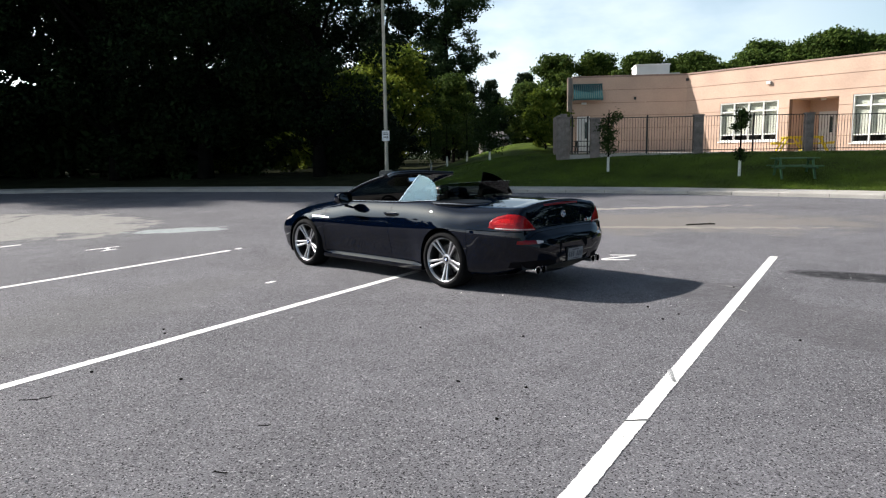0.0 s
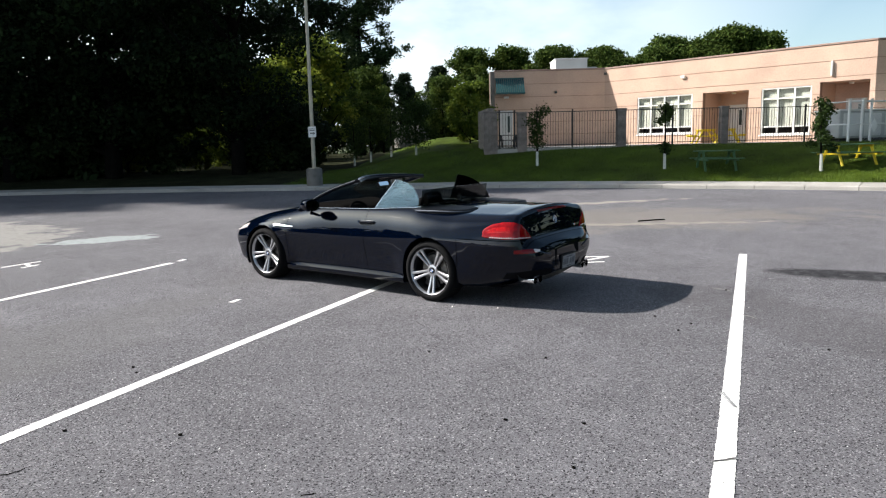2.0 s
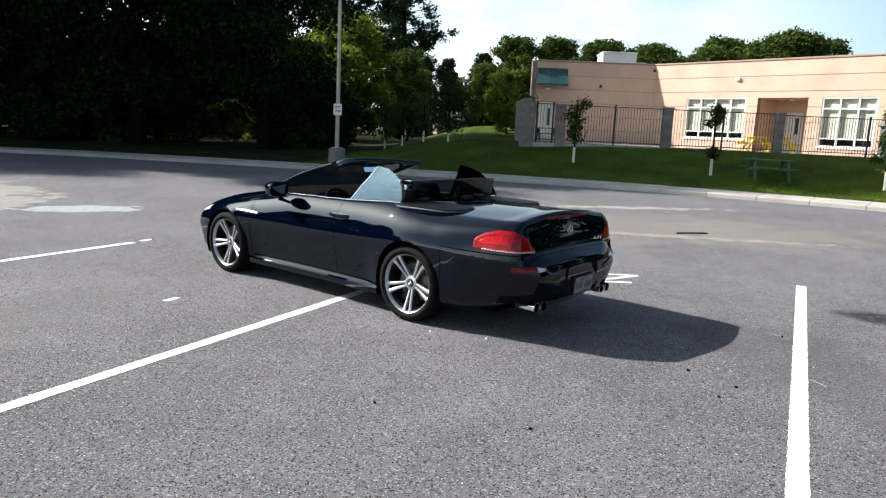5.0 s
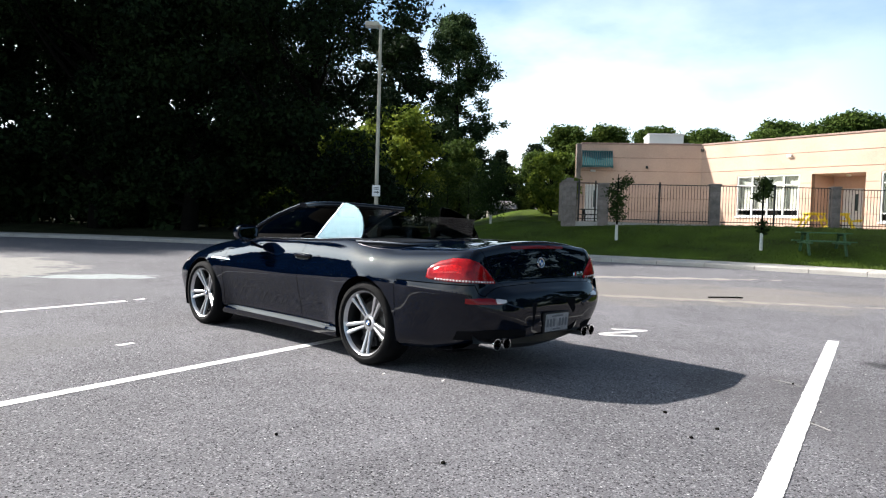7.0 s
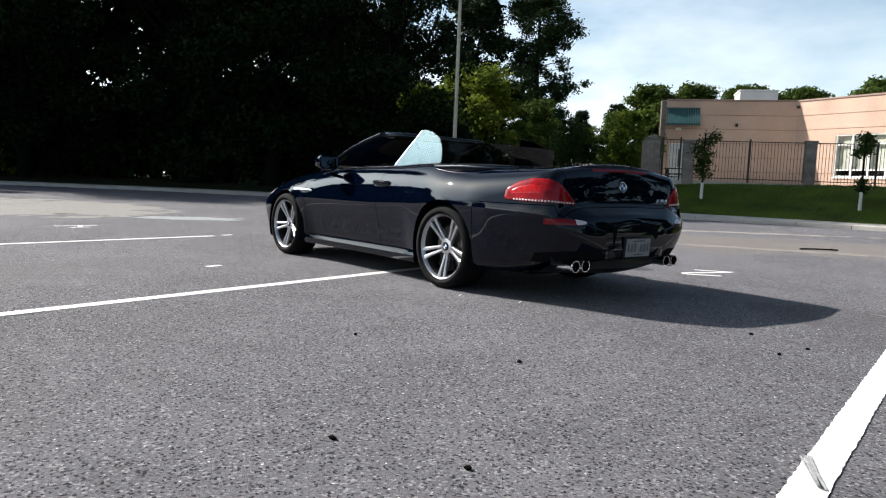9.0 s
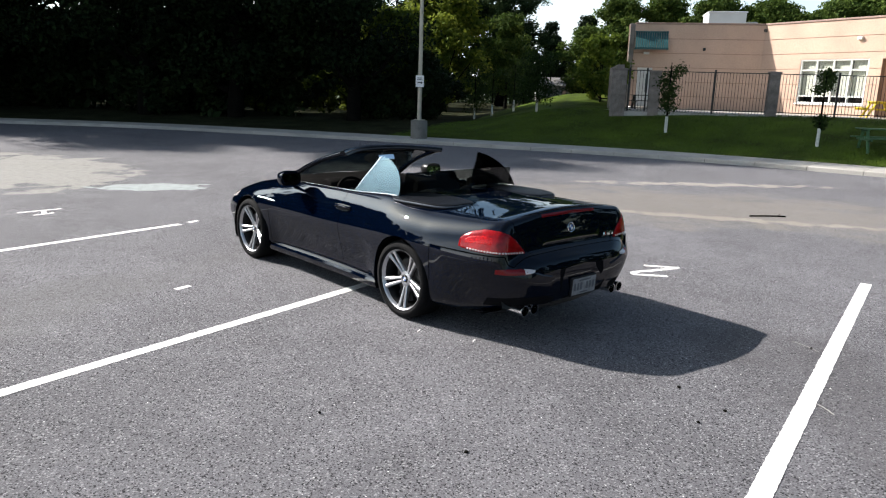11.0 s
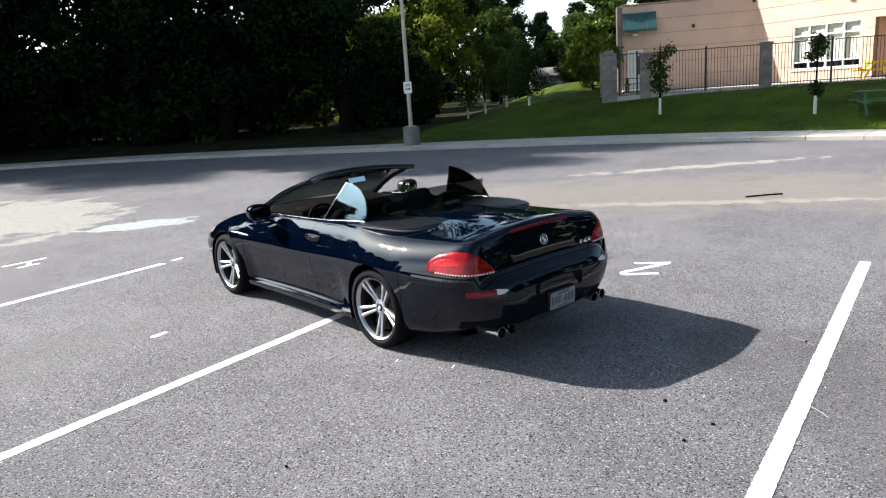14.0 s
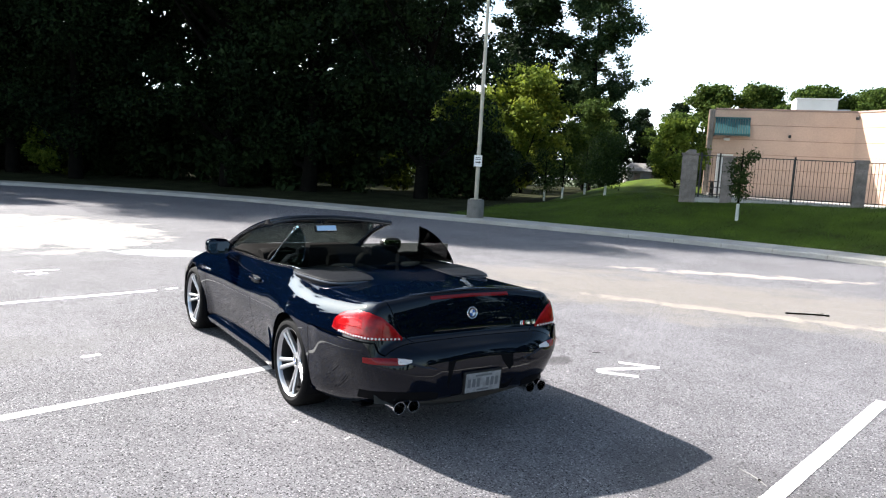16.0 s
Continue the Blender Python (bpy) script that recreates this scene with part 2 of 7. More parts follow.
        mask = remap(w.outputs[0], 0.88 if ragged in (1.1, 1.3) else 0.70 if a < 3 and b < 0.9 else 0.55, 1.0, strength, 0.0)
        worn = nt.nodes.new("ShaderNodeMath")
        worn.operation = "MULTIPLY"
        nt.links.new(mask, worn.inputs[0])
        nt.links.new(remap(tex(7.0, 6, 0.7), 0.30, 0.55, 0.45, 1.0), worn.inputs[1])
        col = mix(worn.outputs[0], col, colour)
    nt.links.new(col, p.inputs["Base Color"])
    b1 = nt.nodes.new("ShaderNodeBump")
    b1.inputs["Strength"].default_value, b1.inputs["Distance"].default_value = 1.0, 0.010
    nt.links.new(tex(100, 4, 0.7), b1.inputs["Height"])
    nt.links.new(b1.outputs["Normal"], p.inputs["Normal"])
    return m


def glass_material(name, tint, rough=0.0, clear=0.9, sheen=(0.8, 0.8, 0.8)):
    """A thin pane: mostly see-through in its tint, mirror-like towards grazing view."""
    m = bpy.data.materials.new(name)
    m.use_nodes = True
    nt = m.node_tree
    nt.nodes.clear()
    tr = nt.nodes.new("ShaderNodeBsdfTransparent")
    tr.inputs["Color"].default_value = (*tint, 1)
    gl = nt.nodes.new("ShaderNodeBsdfGlossy")
    gl.inputs["Roughness"].default_value = rough
    gl.inputs["Color"].default_value = (*sheen, 1)
    fr = nt.nodes.new("ShaderNodeLayerWeight")
    fr.inputs["Blend"].default_value = 0.5
    steep = nt.nodes.new("ShaderNodeMath")
    steep.operation = "POWER"
    steep.inputs[1].default_value = 5.0
    k = nt.nodes.new("ShaderNodeMath")
    k.operation = "MULTIPLY_ADD"
    k.inputs[1].default_value, k.inputs[2].default_value = clear, 1.0 - clear
    nt.links.new(fr.outputs["Facing"], steep.inputs[0])
    mx = nt.nodes.new("ShaderNodeMixShader")
    out = nt.nodes.new("ShaderNodeOutputMaterial")
    nt.links.new(steep.outputs[0], k.inputs[0])
    nt.links.new(k.outputs[0], mx.inputs["Fac"])
    nt.links.new(tr.outputs[0], mx.inputs[1])
    nt.links.new(gl.outputs[0], mx.inputs[2])
    nt.links.new(mx.outputs[0], out.inputs["Surface"])
    return m


ASPHALT = asphalt_material()
PAINT_LINE = material("line_paint", (0.72, 0.71, 0.68), 0.75, var=0.10, scale=3, fine=0.22, fine_scale=45, bump=0.5, bump_scale=70)
CONCRETE = material("concrete", (0.35, 0.33, 0.30), 0.85, var=0.14, scale=1.2, fine=0.12, fine_scale=30, bump=0.4, bump_scale=40, random_value=0.08)
CONCRETE_BASE = material("concrete_base", (0.16, 0.15, 0.135), 0.9, var=0.2, scale=3, fine=0.15, fine_scale=40, bump=0.5)
GRASS = material("grass", (0.043, 0.067, 0.004), 0.9, var=0.5, scale=0.6, fine=0.35, fine_scale=22, bump=1.0, bump_scale=30, spec=0.1)
# floor of the wood: darker and greyer than the lawn
WOODFLOOR = material("wood_floor_olive", (0.026, 0.028, 0.014), 0.95, var=0.4, scale=0.8, fine=0.4, fine_scale=12, bump=1.0, bump_scale=16, spec=0.03)
EARTH = material("earth", (0.045, 0.060, 0.022), 0.95, var=0.35, scale=0.3, fine=0.3, fine_scale=6, bump=0.6, bump_scale=8, spec=0.2)
BLADE = material("grass_blade", (0.056, 0.092, 0.007), 0.7, var=0.45, scale=0.8, spec=0.3)
TANWALL = material("tan_block", (0.540, 0.375, 0.285), 0.85, var=0.10, scale=0.7, fine=0.08, fine_scale=18, bump=0.35, bump_scale=50)
TANJOINT = material("tan_joint", (0.300, 0.190, 0.135), 0.9, var=0.1, scale=2)
PARAPET = material("parapet_metal", (0.30, 0.20, 0.16), 0.6, var=0.1, scale=1)
BLOCK = material("split_block", (0.205, 0.175, 0.155), 0.95, var=0.22, scale=4, fine=0.2, fine_scale=30, bump=1.0, bump_scale=25, random_value=0.14)
TEAL = material("teal_metal", (0.026, 0.092, 0.094), 0.5, metal=0.2, var=0.12, scale=2)
WHITEFRAME = material("white_frame", (0.78, 0.77, 0.73), 0.5, var=0.05, scale=3)
WHITEMETAL = material("white_metal", (0.66, 0.66, 0.64), 0.6, var=0.08, scale=1)
BLACKMETAL = material("black_metal", (0.012, 0.012, 0.012), 0.5, var=0.2, scale=3)
GALV = material("galvanized", (0.50, 0.51, 0.52), 0.42, metal=0.7, var=0.12, scale=5)
GREYBOX = material("grey_cabinet", (0.42, 0.43, 0.42), 0.55, var=0.08, scale=2)
YELLOW = material("yellow_paint", (0.62, 0.46, 0.015), 0.55, var=0.12, scale=4)
GREENWOOD = material("green_wood", (0.040, 0.105, 0.045), 0.65, var=0.2, scale=6, bump=0.4, bump_scale=20)
UNLITROOM = material("unlit_room", (0.050, 0.035, 0.028), 0.8, var=0.2, scale=2)
DOORWHITE = material("door_paint", (0.60, 0.60, 0.58), 0.45, var=0.06, scale=3)
BLIND = material("window_blind", (0.70, 0.68, 0.60), 0.8, var=0.06, scale=2)
PANE = glass_material("window_glass", (0.90, 0.92, 0.91), 0.0, 0.94)
DARKPANE = material("dark_pane", (0.05, 0.07, 0.07), 0.12, var=0.2, scale=2)
POLE = material("pole_paint", (0.44, 0.40, 0.32), 0.5, metal=0.3, var=0.12, scale=3)
SIGNWHITE = material("sign_white", (0.78, 0.78, 0.76), 0.5, var=0.05, scale=10)
SIGNDARK = material("sign_dark", (0.02, 0.02, 0.02), 0.5)
BARK = material("bark", (0.0065, 0.006, 0.005), 0.95, var=0.35, scale=3, fine=0.25, fine_scale=20, bump=1.0, bump_scale=14, spec=0.02)
TREEWRAP = material("trunk_wrap", (0.66, 0.65, 0.60), 0.8, var=0.1, scale=12)
# near-black oak leaves: the wood's shade is put into the colour
LEAF_OAK = leaf_material("oak_leaf_shaded", (0.007, 0.0145, 0.006), (0.018, 0.032, 0.011), 0.14)
LEAF_LIGHT = leaf_material("light_leaf", (0.085, 0.125, 0.018), (0.200, 0.235, 0.032), 0.34)
LEAF_MAPLE = leaf_material("maple_leaf", (0.036, 0.064, 0.014), (0.100, 0.140, 0.028))
LEAF_PINE = leaf_material("pine_needle", (0.022, 0.042, 0.018), (0.060, 0.090, 0.034))
LEAF_YOUNG = leaf_material("young_leaf", (0.020, 0.036, 0.010), (0.045, 0.070, 0.018), 0.2)
# undergrowth and deep wood: shade put into the leaf colour as well
LEAF_DARK = leaf_material("shrub_leaf_shaded", (0.011, 0.021, 0.008), (0.022, 0.036, 0.012), 0.14)
ROOFING = material("shingle", (0.20, 0.19, 0.18), 0.9, var=0.15, scale=2)
SIDING = material("siding", (0.34, 0.31, 0.27), 0.8, var=0.08, scale=1)
PEBBLE = material("pebble", (0.17, 0.165, 0.16), 0.9, var=0.6, scale=3)
SCUFF = material("scuff", (0.30, 0.30, 0.30), 0.85, var=0.3, scale=30)
CHIP = material("pale_chip", (0.62, 0.60, 0.56), 0.8, var=0.2, scale=9)


# ---- building blocks ----
def part(name, bm, mat, parent=None, label="", smooth=0.0, kind=""):
    """Links a bmesh as one mesh object, under a thing or a part when parent is given."""
    me = bpy.data.meshes.new(name)
    bmesh.ops.recalc_face_normals(bm, faces=bm.faces)
    bm.to_mesh(me)
    bm.free()
    me.materials.append(mat)
    if smooth:
        me.polygons.foreach_set("use_smooth", [True] * len(me.polygons))
        me.set_sharp_from_angle(angle=radians(smooth))
    ob = new(name, me)
    if parent is not None:
        ob.parent = parent
        ob.matrix_parent_inverse = parent.matrix_basis.inverted()
    return tagged(ob, label, kind=kind)


def empty(name, at, label, category, group="", kind="", turn=0.0):
    ob = new(name)
    ob.matrix_basis = pose(*at, 0, 0, turn)
    ob.empty_display_size = 0.2
    return tagged(ob, label, category, group, kind)


def box(bm, x0, x1, y0, y1, z0, z1, m=None, bevel=0.0):
    r = bmesh.ops.create_cube(bm, size=1.0)["verts"]
    t = Matrix.Translation(((x0 + x1) / 2, (y0 + y1) / 2, (z0 + z1) / 2)) @ Matrix.Diagonal((abs(x1 - x0), abs(y1 - y0), abs(z1 - z0), 1))
    bmesh.ops.transform(bm, matrix=t, verts=r)
    if bevel:
        edges = list({e for v in r for e in v.link_edges})
        made = bmesh.ops.bevel(bm, geom=edges, offset=bevel, segments=2, affect="EDGES", profile=0.5)
        r = list({v for f in made["faces"] for v in f.verts} | {v for v in r if v.is_valid})
    if m is not None:
        bmesh.ops.transform(bm, matrix=m, verts=[v for v in r if v.is_valid])
    return r


def rod(bm, a, b, r0, r1=None, seg=10, cap=True):
    a, b = Vector(a), Vector(b)
    d = b - a
    q = d.to_track_quat("Z", "Y").to_matrix().to_4x4()
    m = Matrix.Translation((a + b) / 2) @ q
    return bmesh.ops.create_cone(bm, cap_ends=cap, segments=seg, radius1=r0, radius2=r0 if r1 is None else r1, depth=d.length, matrix=m)["verts"]


def tube(bm, pts, radius, seg=8, closed=False, flat=1.0):
    """A round bar along a line of points; radius may be one number or one per point."""
    pts = [Vector(p) for p in pts]
    n = len(pts)
    rad = radius if isinstance(radius, (list, tuple)) else [radius] * n
    rings, side = [], None
    for i, p in enumerate(pts):
        a = pts[(i - 1) % n] if closed or i else p
        b = pts[(i + 1) % n] if closed or i < n - 1 else p
        t = (b - a).normalized()
        if side is None:
            side = t.cross(Vector((0, 0, 1)))
            if side.length < 1e-3:
                side = t.cross(Vector((1, 0, 0)))
        side = (side - t * side.dot(t)).normalized()
        up = t.cross(side)
        rings.append([bm.verts.new(p + (side * math.cos(k) + up * math.sin(k) * flat) * rad[i]) for k in np.arange(seg) * 2 * math.pi / seg])
    for i in range(n if closed else n - 1):
        r0, r1 = rings[i], rings[(i + 1) % n]
        for k in range(seg):
            bm.faces.new((r0[k], r0[(k + 1) % seg], r1[(k + 1) % seg], r1[k]))
    if not closed:
        bm.faces.new(rings[0][::-1])
        bm.faces.new(rings[-1])


def lathe(bm, profile, seg, m=None):
    """Turns a line of (radius, height) round the z axis."""
    rings = []
    for r, h in profile:
        if r < 1e-5:
            rings.append([bm.verts.new((0, 0, h))])
        else:
            rings.append([bm.verts.new((r * math.cos(a), r * math.sin(a), h)) for a in np.arange(seg) * 2 * math.pi / seg])
    made = [v for ring in rings for v in ring]
    for a, b in zip(rings, rings[1:]):
        for k in range(seg):
            q = (k + 1) % seg
            if len(a) == 1 and len(b) == 1:
                continue
            if len(a) == 1:
                bm.faces.new((a[0], b[k], b[q]))
            elif len(b) == 1:
                bm.faces.new((a[k], a[q], b[0]))
            else:
                bm.faces.new((a[k], a[q], b[q], b[k]))
    if m is not None:
        bmesh.ops.transform(bm, matrix=m, verts=made)
    return made


def curve_points(points, step):
    """A smooth line through points of the plan, one point every step metres."""
    p = np.array(points, float)
    p = np.vstack([2 * p[0] - p[1], p, 2 * p[-1] - p[-2]])
    out = []
    for a, b, c, d in zip(p, p[1:], p[2:], p[3:]):
        for t in np.linspace(0, 1, max(2, int(np.linalg.norm(c - b) / step * 3)), endpoint=False):
            out.append(0.5 * (2 * b + (c - a) * t + (2 * a - 5 * b + 4 * c - d) * t * t + (3 * b - a - 3 * c + d) * t**3))
    out = np.array(out + [p[-2]])
    s = np.r_[0, np.cumsum(np.linalg.norm(np.diff(out, axis=0), axis=1))]
    even = np.linspace(0, s[-1], max(2, int(round(s[-1] / step)) + 1))
    return np.stack([np.interp(even, s, out[:, k]) for k in range(out.shape[1])], 1)


def smoothstep(x):
    x = np.clip(x, 0, 1)
    return x * x * (3 - 2 * x)


# ---- ground: lot, kerb with its walk, lawn ----
KERB = curve_points([(-60, 38.0), (-40, 39.5), (-20, 39.0), (-9, 37.0), (-1, 33.2), (3.0, 30.0), (6.5, 26.2), (9.6, 21.2),
                     (12.0, 16.6), (14.2, 12.2), (16.0, 8.2), (17.2, 4.2), (17.8, 0.2), (18.1, -4.0), (18.2, -12.0), (17.5, -30.0), (16, -50)], 0.5)
tang = np.gradient(KERB, axis=0)
tang /= np.linalg.norm(tang, axis=1)[:, None]
OUT = np.stack([-tang[:, 1], tang[:, 0]], 1)
if OUT[len(OUT) // 2] @ np.array([1.0, 0.5]) < 0:
    OUT = -OUT
WALK_W, KERB_H = 1.9, 0.14


def strip(bm, line, heights):
    """A sheet of quads: line[i] offset outward by heights' d to z."""
    rows = [[bm.verts.new((*(line[i] + OUT[i] * d), z[i] if isinstance(z, np.ndarray) else z)) for d, z in heights] for i in range(len(line))]
    for a, b in zip(rows, rows[1:]):
        for k in range(len(heights) - 1):
            bm.faces.new((a[k], b[k], b[k + 1], a[k + 1]))


def lawn_height(x, y, d):
    p = 0.6 * x - 0.8 * y
    rise = 0.25 + 0.75 * smoothstep((p + 4.8) / 6.8)
    # bank beside the school's end
    bank = 0.78 * smoothstep((d - 8.0) / 9.0) * smoothstep((p + 7.0) / 8.0) * (1 - smoothstep((p - 3.0) / 1.0))
    return KERB_H + bank + 1.26 * rise * smoothstep(np.maximum(d, 0) / 7.4) ** 0.9 + 0.03 * np.sin(x * 0.9) * np.cos(y * 0.7) * smoothstep(d / 3)


bm = bmesh.new()
for a, b in (((-1500, -1500), (1500, 1500)),):
    v = [bm.verts.new((x, y, -0.05)) for x, y in ((a[0], a[1]), (b[0], a[1]), (b[0], b[1]), (a[0], b[1]))]
    bm.faces.new(v)
tagged(part("ground", bm, EARTH, kind="structure"), "wide earth and grass ground round the lot", "ground")

bm = bmesh.new()
inner = [bm.verts.new((x, y, 0.0)) for x, y in KERB + OUT * 0.02]
hub = [bm.verts.new((x, y, 0.0)) for x, y in ((10, -60), (-80, -60), (-80, 38))]
loop = inner + hub
bm.faces.new(loop)
tagged(part("road", bm, ASPHALT, kind="structure"), "worn grey asphalt car park surface", "asphalt")

dists = [0, 0.4, 0.8, 1.3, 1.9, 2.6, 3.4, 4.3, 5.3, 6.4, 7.6, 9, 11, 14, 18, 24, 32, 45, 65, 95]
line = KERB + OUT * WALK_W
heights = [(0.0, np.full(len(line), -0.1))] + [(d, lawn_height(line[:, 0] + OUT[:, 0] * d, line[:, 1] + OUT[:, 1] * d, np.full(len(line), d))) for d in dists]
SPLIT = int(np.argmax(0.6 * KERB[:, 0] - 0.8 * KERB[:, 1] > -6.5))


def lawn_piece(first, last, name, mat, label):
    bm = bmesh.new()
    rows = [[bm.verts.new((*(line[i] + OUT[i] * d), z[i])) for d, z in heights] for i in range(first, last)]
    for a, b in zip(rows, rows[1:]):
        for k in range(len(heights) - 1):
            bm.faces.new((a[k], b[k], b[k + 1], a[k + 1]))
    tagged(part(name, bm, mat, smooth=60, kind="structure"), label, name)


lawn_piece(SPLIT, len(line), "lawn", GRASS, "mown green lawn rising to the school")
lawn_piece(0, SPLIT + 1, "wood_floor", WOODFLOOR, "dark olive floor below the wood")


def lawn_z(x, y):
    k = np.argmin(((KERB + OUT * WALK_W - (x, y)) ** 2).sum(1))
    d = float(((np.array([x, y]) - KERB[k] - OUT[k] * WALK_W) * OUT[k]).sum())
    return float(lawn_height(np.float64(x), np.float64(y), np.float64(d)))


def pavement_slabs():
    """The concrete walk behind the kerb, slab by slab, each with its kerb face."""
    bm0 = bmesh.new()
    strip(bm0, KERB, [(0.03, -0.05), (0.03, KERB_H - 0.03), (WALK_W - 0.02, KERB_H - 0.03), (WALK_W - 0.02, -0.05)])
    walk_ob = tagged(part("pavement", bm0, CONCRETE_BASE, kind="structure"), "pale concrete walk with a raised kerb", "pavement")
    n = 0
    first = 20
    while first < len(KERB) - 4 and n < 290:
        i = first
        j = i + 3
        bm = bmesh.new()
        g = 0.012
        prof = [(0.0, -0.04), (0.012, KERB_H - 0.03), (0.045, KERB_H), (0.42, KERB_H + 0.004), (WALK_W, KERB_H + 0.006), (WALK_W, -0.04)]
        rows = []
        for k in range(i, j + 1):
            sh = (g if k == i else -g if k == j else 0.0)
            rows.append([bm.verts.new((*(KERB[k] + tang[k] * sh + OUT[k] * d), z)) for d, z in prof])
        for a, b in zip(rows, rows[1:]):
            for q in range(len(prof) - 1):
                bm.faces.new((a[q], b[q], b[q + 1], a[q + 1]))
        bm.faces.new(rows[0])
        bm.faces.new(rows[-1][::-1])
        part("slab", bm, CONCRETE, walk_ob)
        first = j
        n += 1


def flat_ribbon(bm, pts, width, z=0.004, rag=0.0):
    """A painted band along a line of the plan."""
    pts = np.array(pts, float)
    t = np.gradient(pts, axis=0)
    t /= np.linalg.norm(t, axis=1)[:, None]
    nrm = np.stack([-t[:, 1], t[:, 0]], 1)
    rng = np.random.RandomState(len(pts))
    rows = []
    for i, p in enumerate(pts):
        w0, w1 = width / 2 + rng.uniform(-rag, rag), width / 2 + rng.uniform(-rag, rag)
        rows.append([bm.verts.new((*(p + nrm[i] * w0), z)), bm.verts.new((*(p - nrm[i] * w1), z))])
    for a, b in zip(rows, rows[1:]):
        bm.faces.new((a[0], b[0], b[1], a[1]))


SCUFFS = (((-2.19, -4.85), (-2.31, -4.93), (-2.41, -5.00)), ((-3.30, -5.09), (-3.24, -5.14), (-3.17, -5.19)))


def parking_markings():
    for (x0, y0), (x1, y1) in (((3.99, -3.548), (-9.0, -6.435)), ((1.60, 0.135), (-9.5, -2.340)), ((-0.81, 3.77), (-9.5, 1.86)), ((-2.90, 7.76), (-12.0, 5.5))):
        bm = bmesh.new()
        n = 500
        flat_ribbon(bm, np.linspace((x0, y0), (x1, y1), n), 0.112, rag=0.0035)
        tagged(part("parking_line", bm, PAINT_LINE), "worn white painted parking bay line on asphalt", "parking line", "parking bay lines", "structure")
    bm = bmesh.new()
    arc = curve_points([(2.40, -2.03), (2.27, -1.88), (2.17, -1.755), (2.26, -1.70), (2.50, -1.78), (2.83, -1.875)], 0.03)
    flat_ribbon(bm, arc, 0.075, rag=0.004)
    flat_ribbon(bm, np.linspace((2.875, -1.90), (2.63, -1.575), 12), 0.075, z=0.005, rag=0.004)
    tagged(part("bay_number", bm, PAINT_LINE), "white painted numeral 2 on the asphalt", "painted numeral", kind="structure")
    bm = bmesh.new()
    flat_ribbon(bm, np.linspace((-2.42, 5.86), (-1.80, 5.94), 14), 0.07, rag=0.004)
    flat_ribbon(bm, np.linspace((-2.28, 5.52), (-1.98, 5.60), 10), 0.07, z=0.005, rag=0.004)
    flat_ribbon(bm, np.linspace((-2.06, 5.90), (-2.12, 5.58), 8), 0.07, z=0.006, rag=0.004)
    tagged(part("bay_marking", bm, PAINT_LINE), "white painted bay mark on the asphalt", "painted mark", kind="structure")
    for x, y, w, h, a in ((-0.58, 3.86, 0.09, 0.05, 20), (-2.05, 0.59, 0.085, 0.04, 15), (-1.02, -1.76, 0.030, 0.006, 30), (-0.82, -2.21, 0.030, 0.006, 25)):
        bm = bmesh.new()
        c, s = math.cos(radians(a)), math.sin(radians(a))
        flat_ribbon(bm, [(x - w * c, y - w * s), (x - w * .3 * c, y - w * .3 * s), (x + w * .4 * c, y + w * .4 * s), (x + w * c, y + w * s)], h * 1.6, rag=h * 0.2)
        tagged(part("paint_fleck", bm, PAINT_LINE), "small fleck of white paint on asphalt", "paint fleck", "paint flecks", "structure")

    # tyre scuffs across the near line
    for pts in SCUFFS:
        bm = bmesh.new()
        for k in range(3):
            flat_ribbon(bm, [(x + 0.013 * k * s, y - 0.008 * k) for (x, y), s in zip(pts, (1, 0.5, 0))], 0.006 + 0.003 * k, z=0.0075, rag=0.003)
        tagged(part("tyre_scuff", bm, SCUFF), "grey tyre scuff across the painted line", "scuff", "tyre scuffs", "structure")


parking_markings()


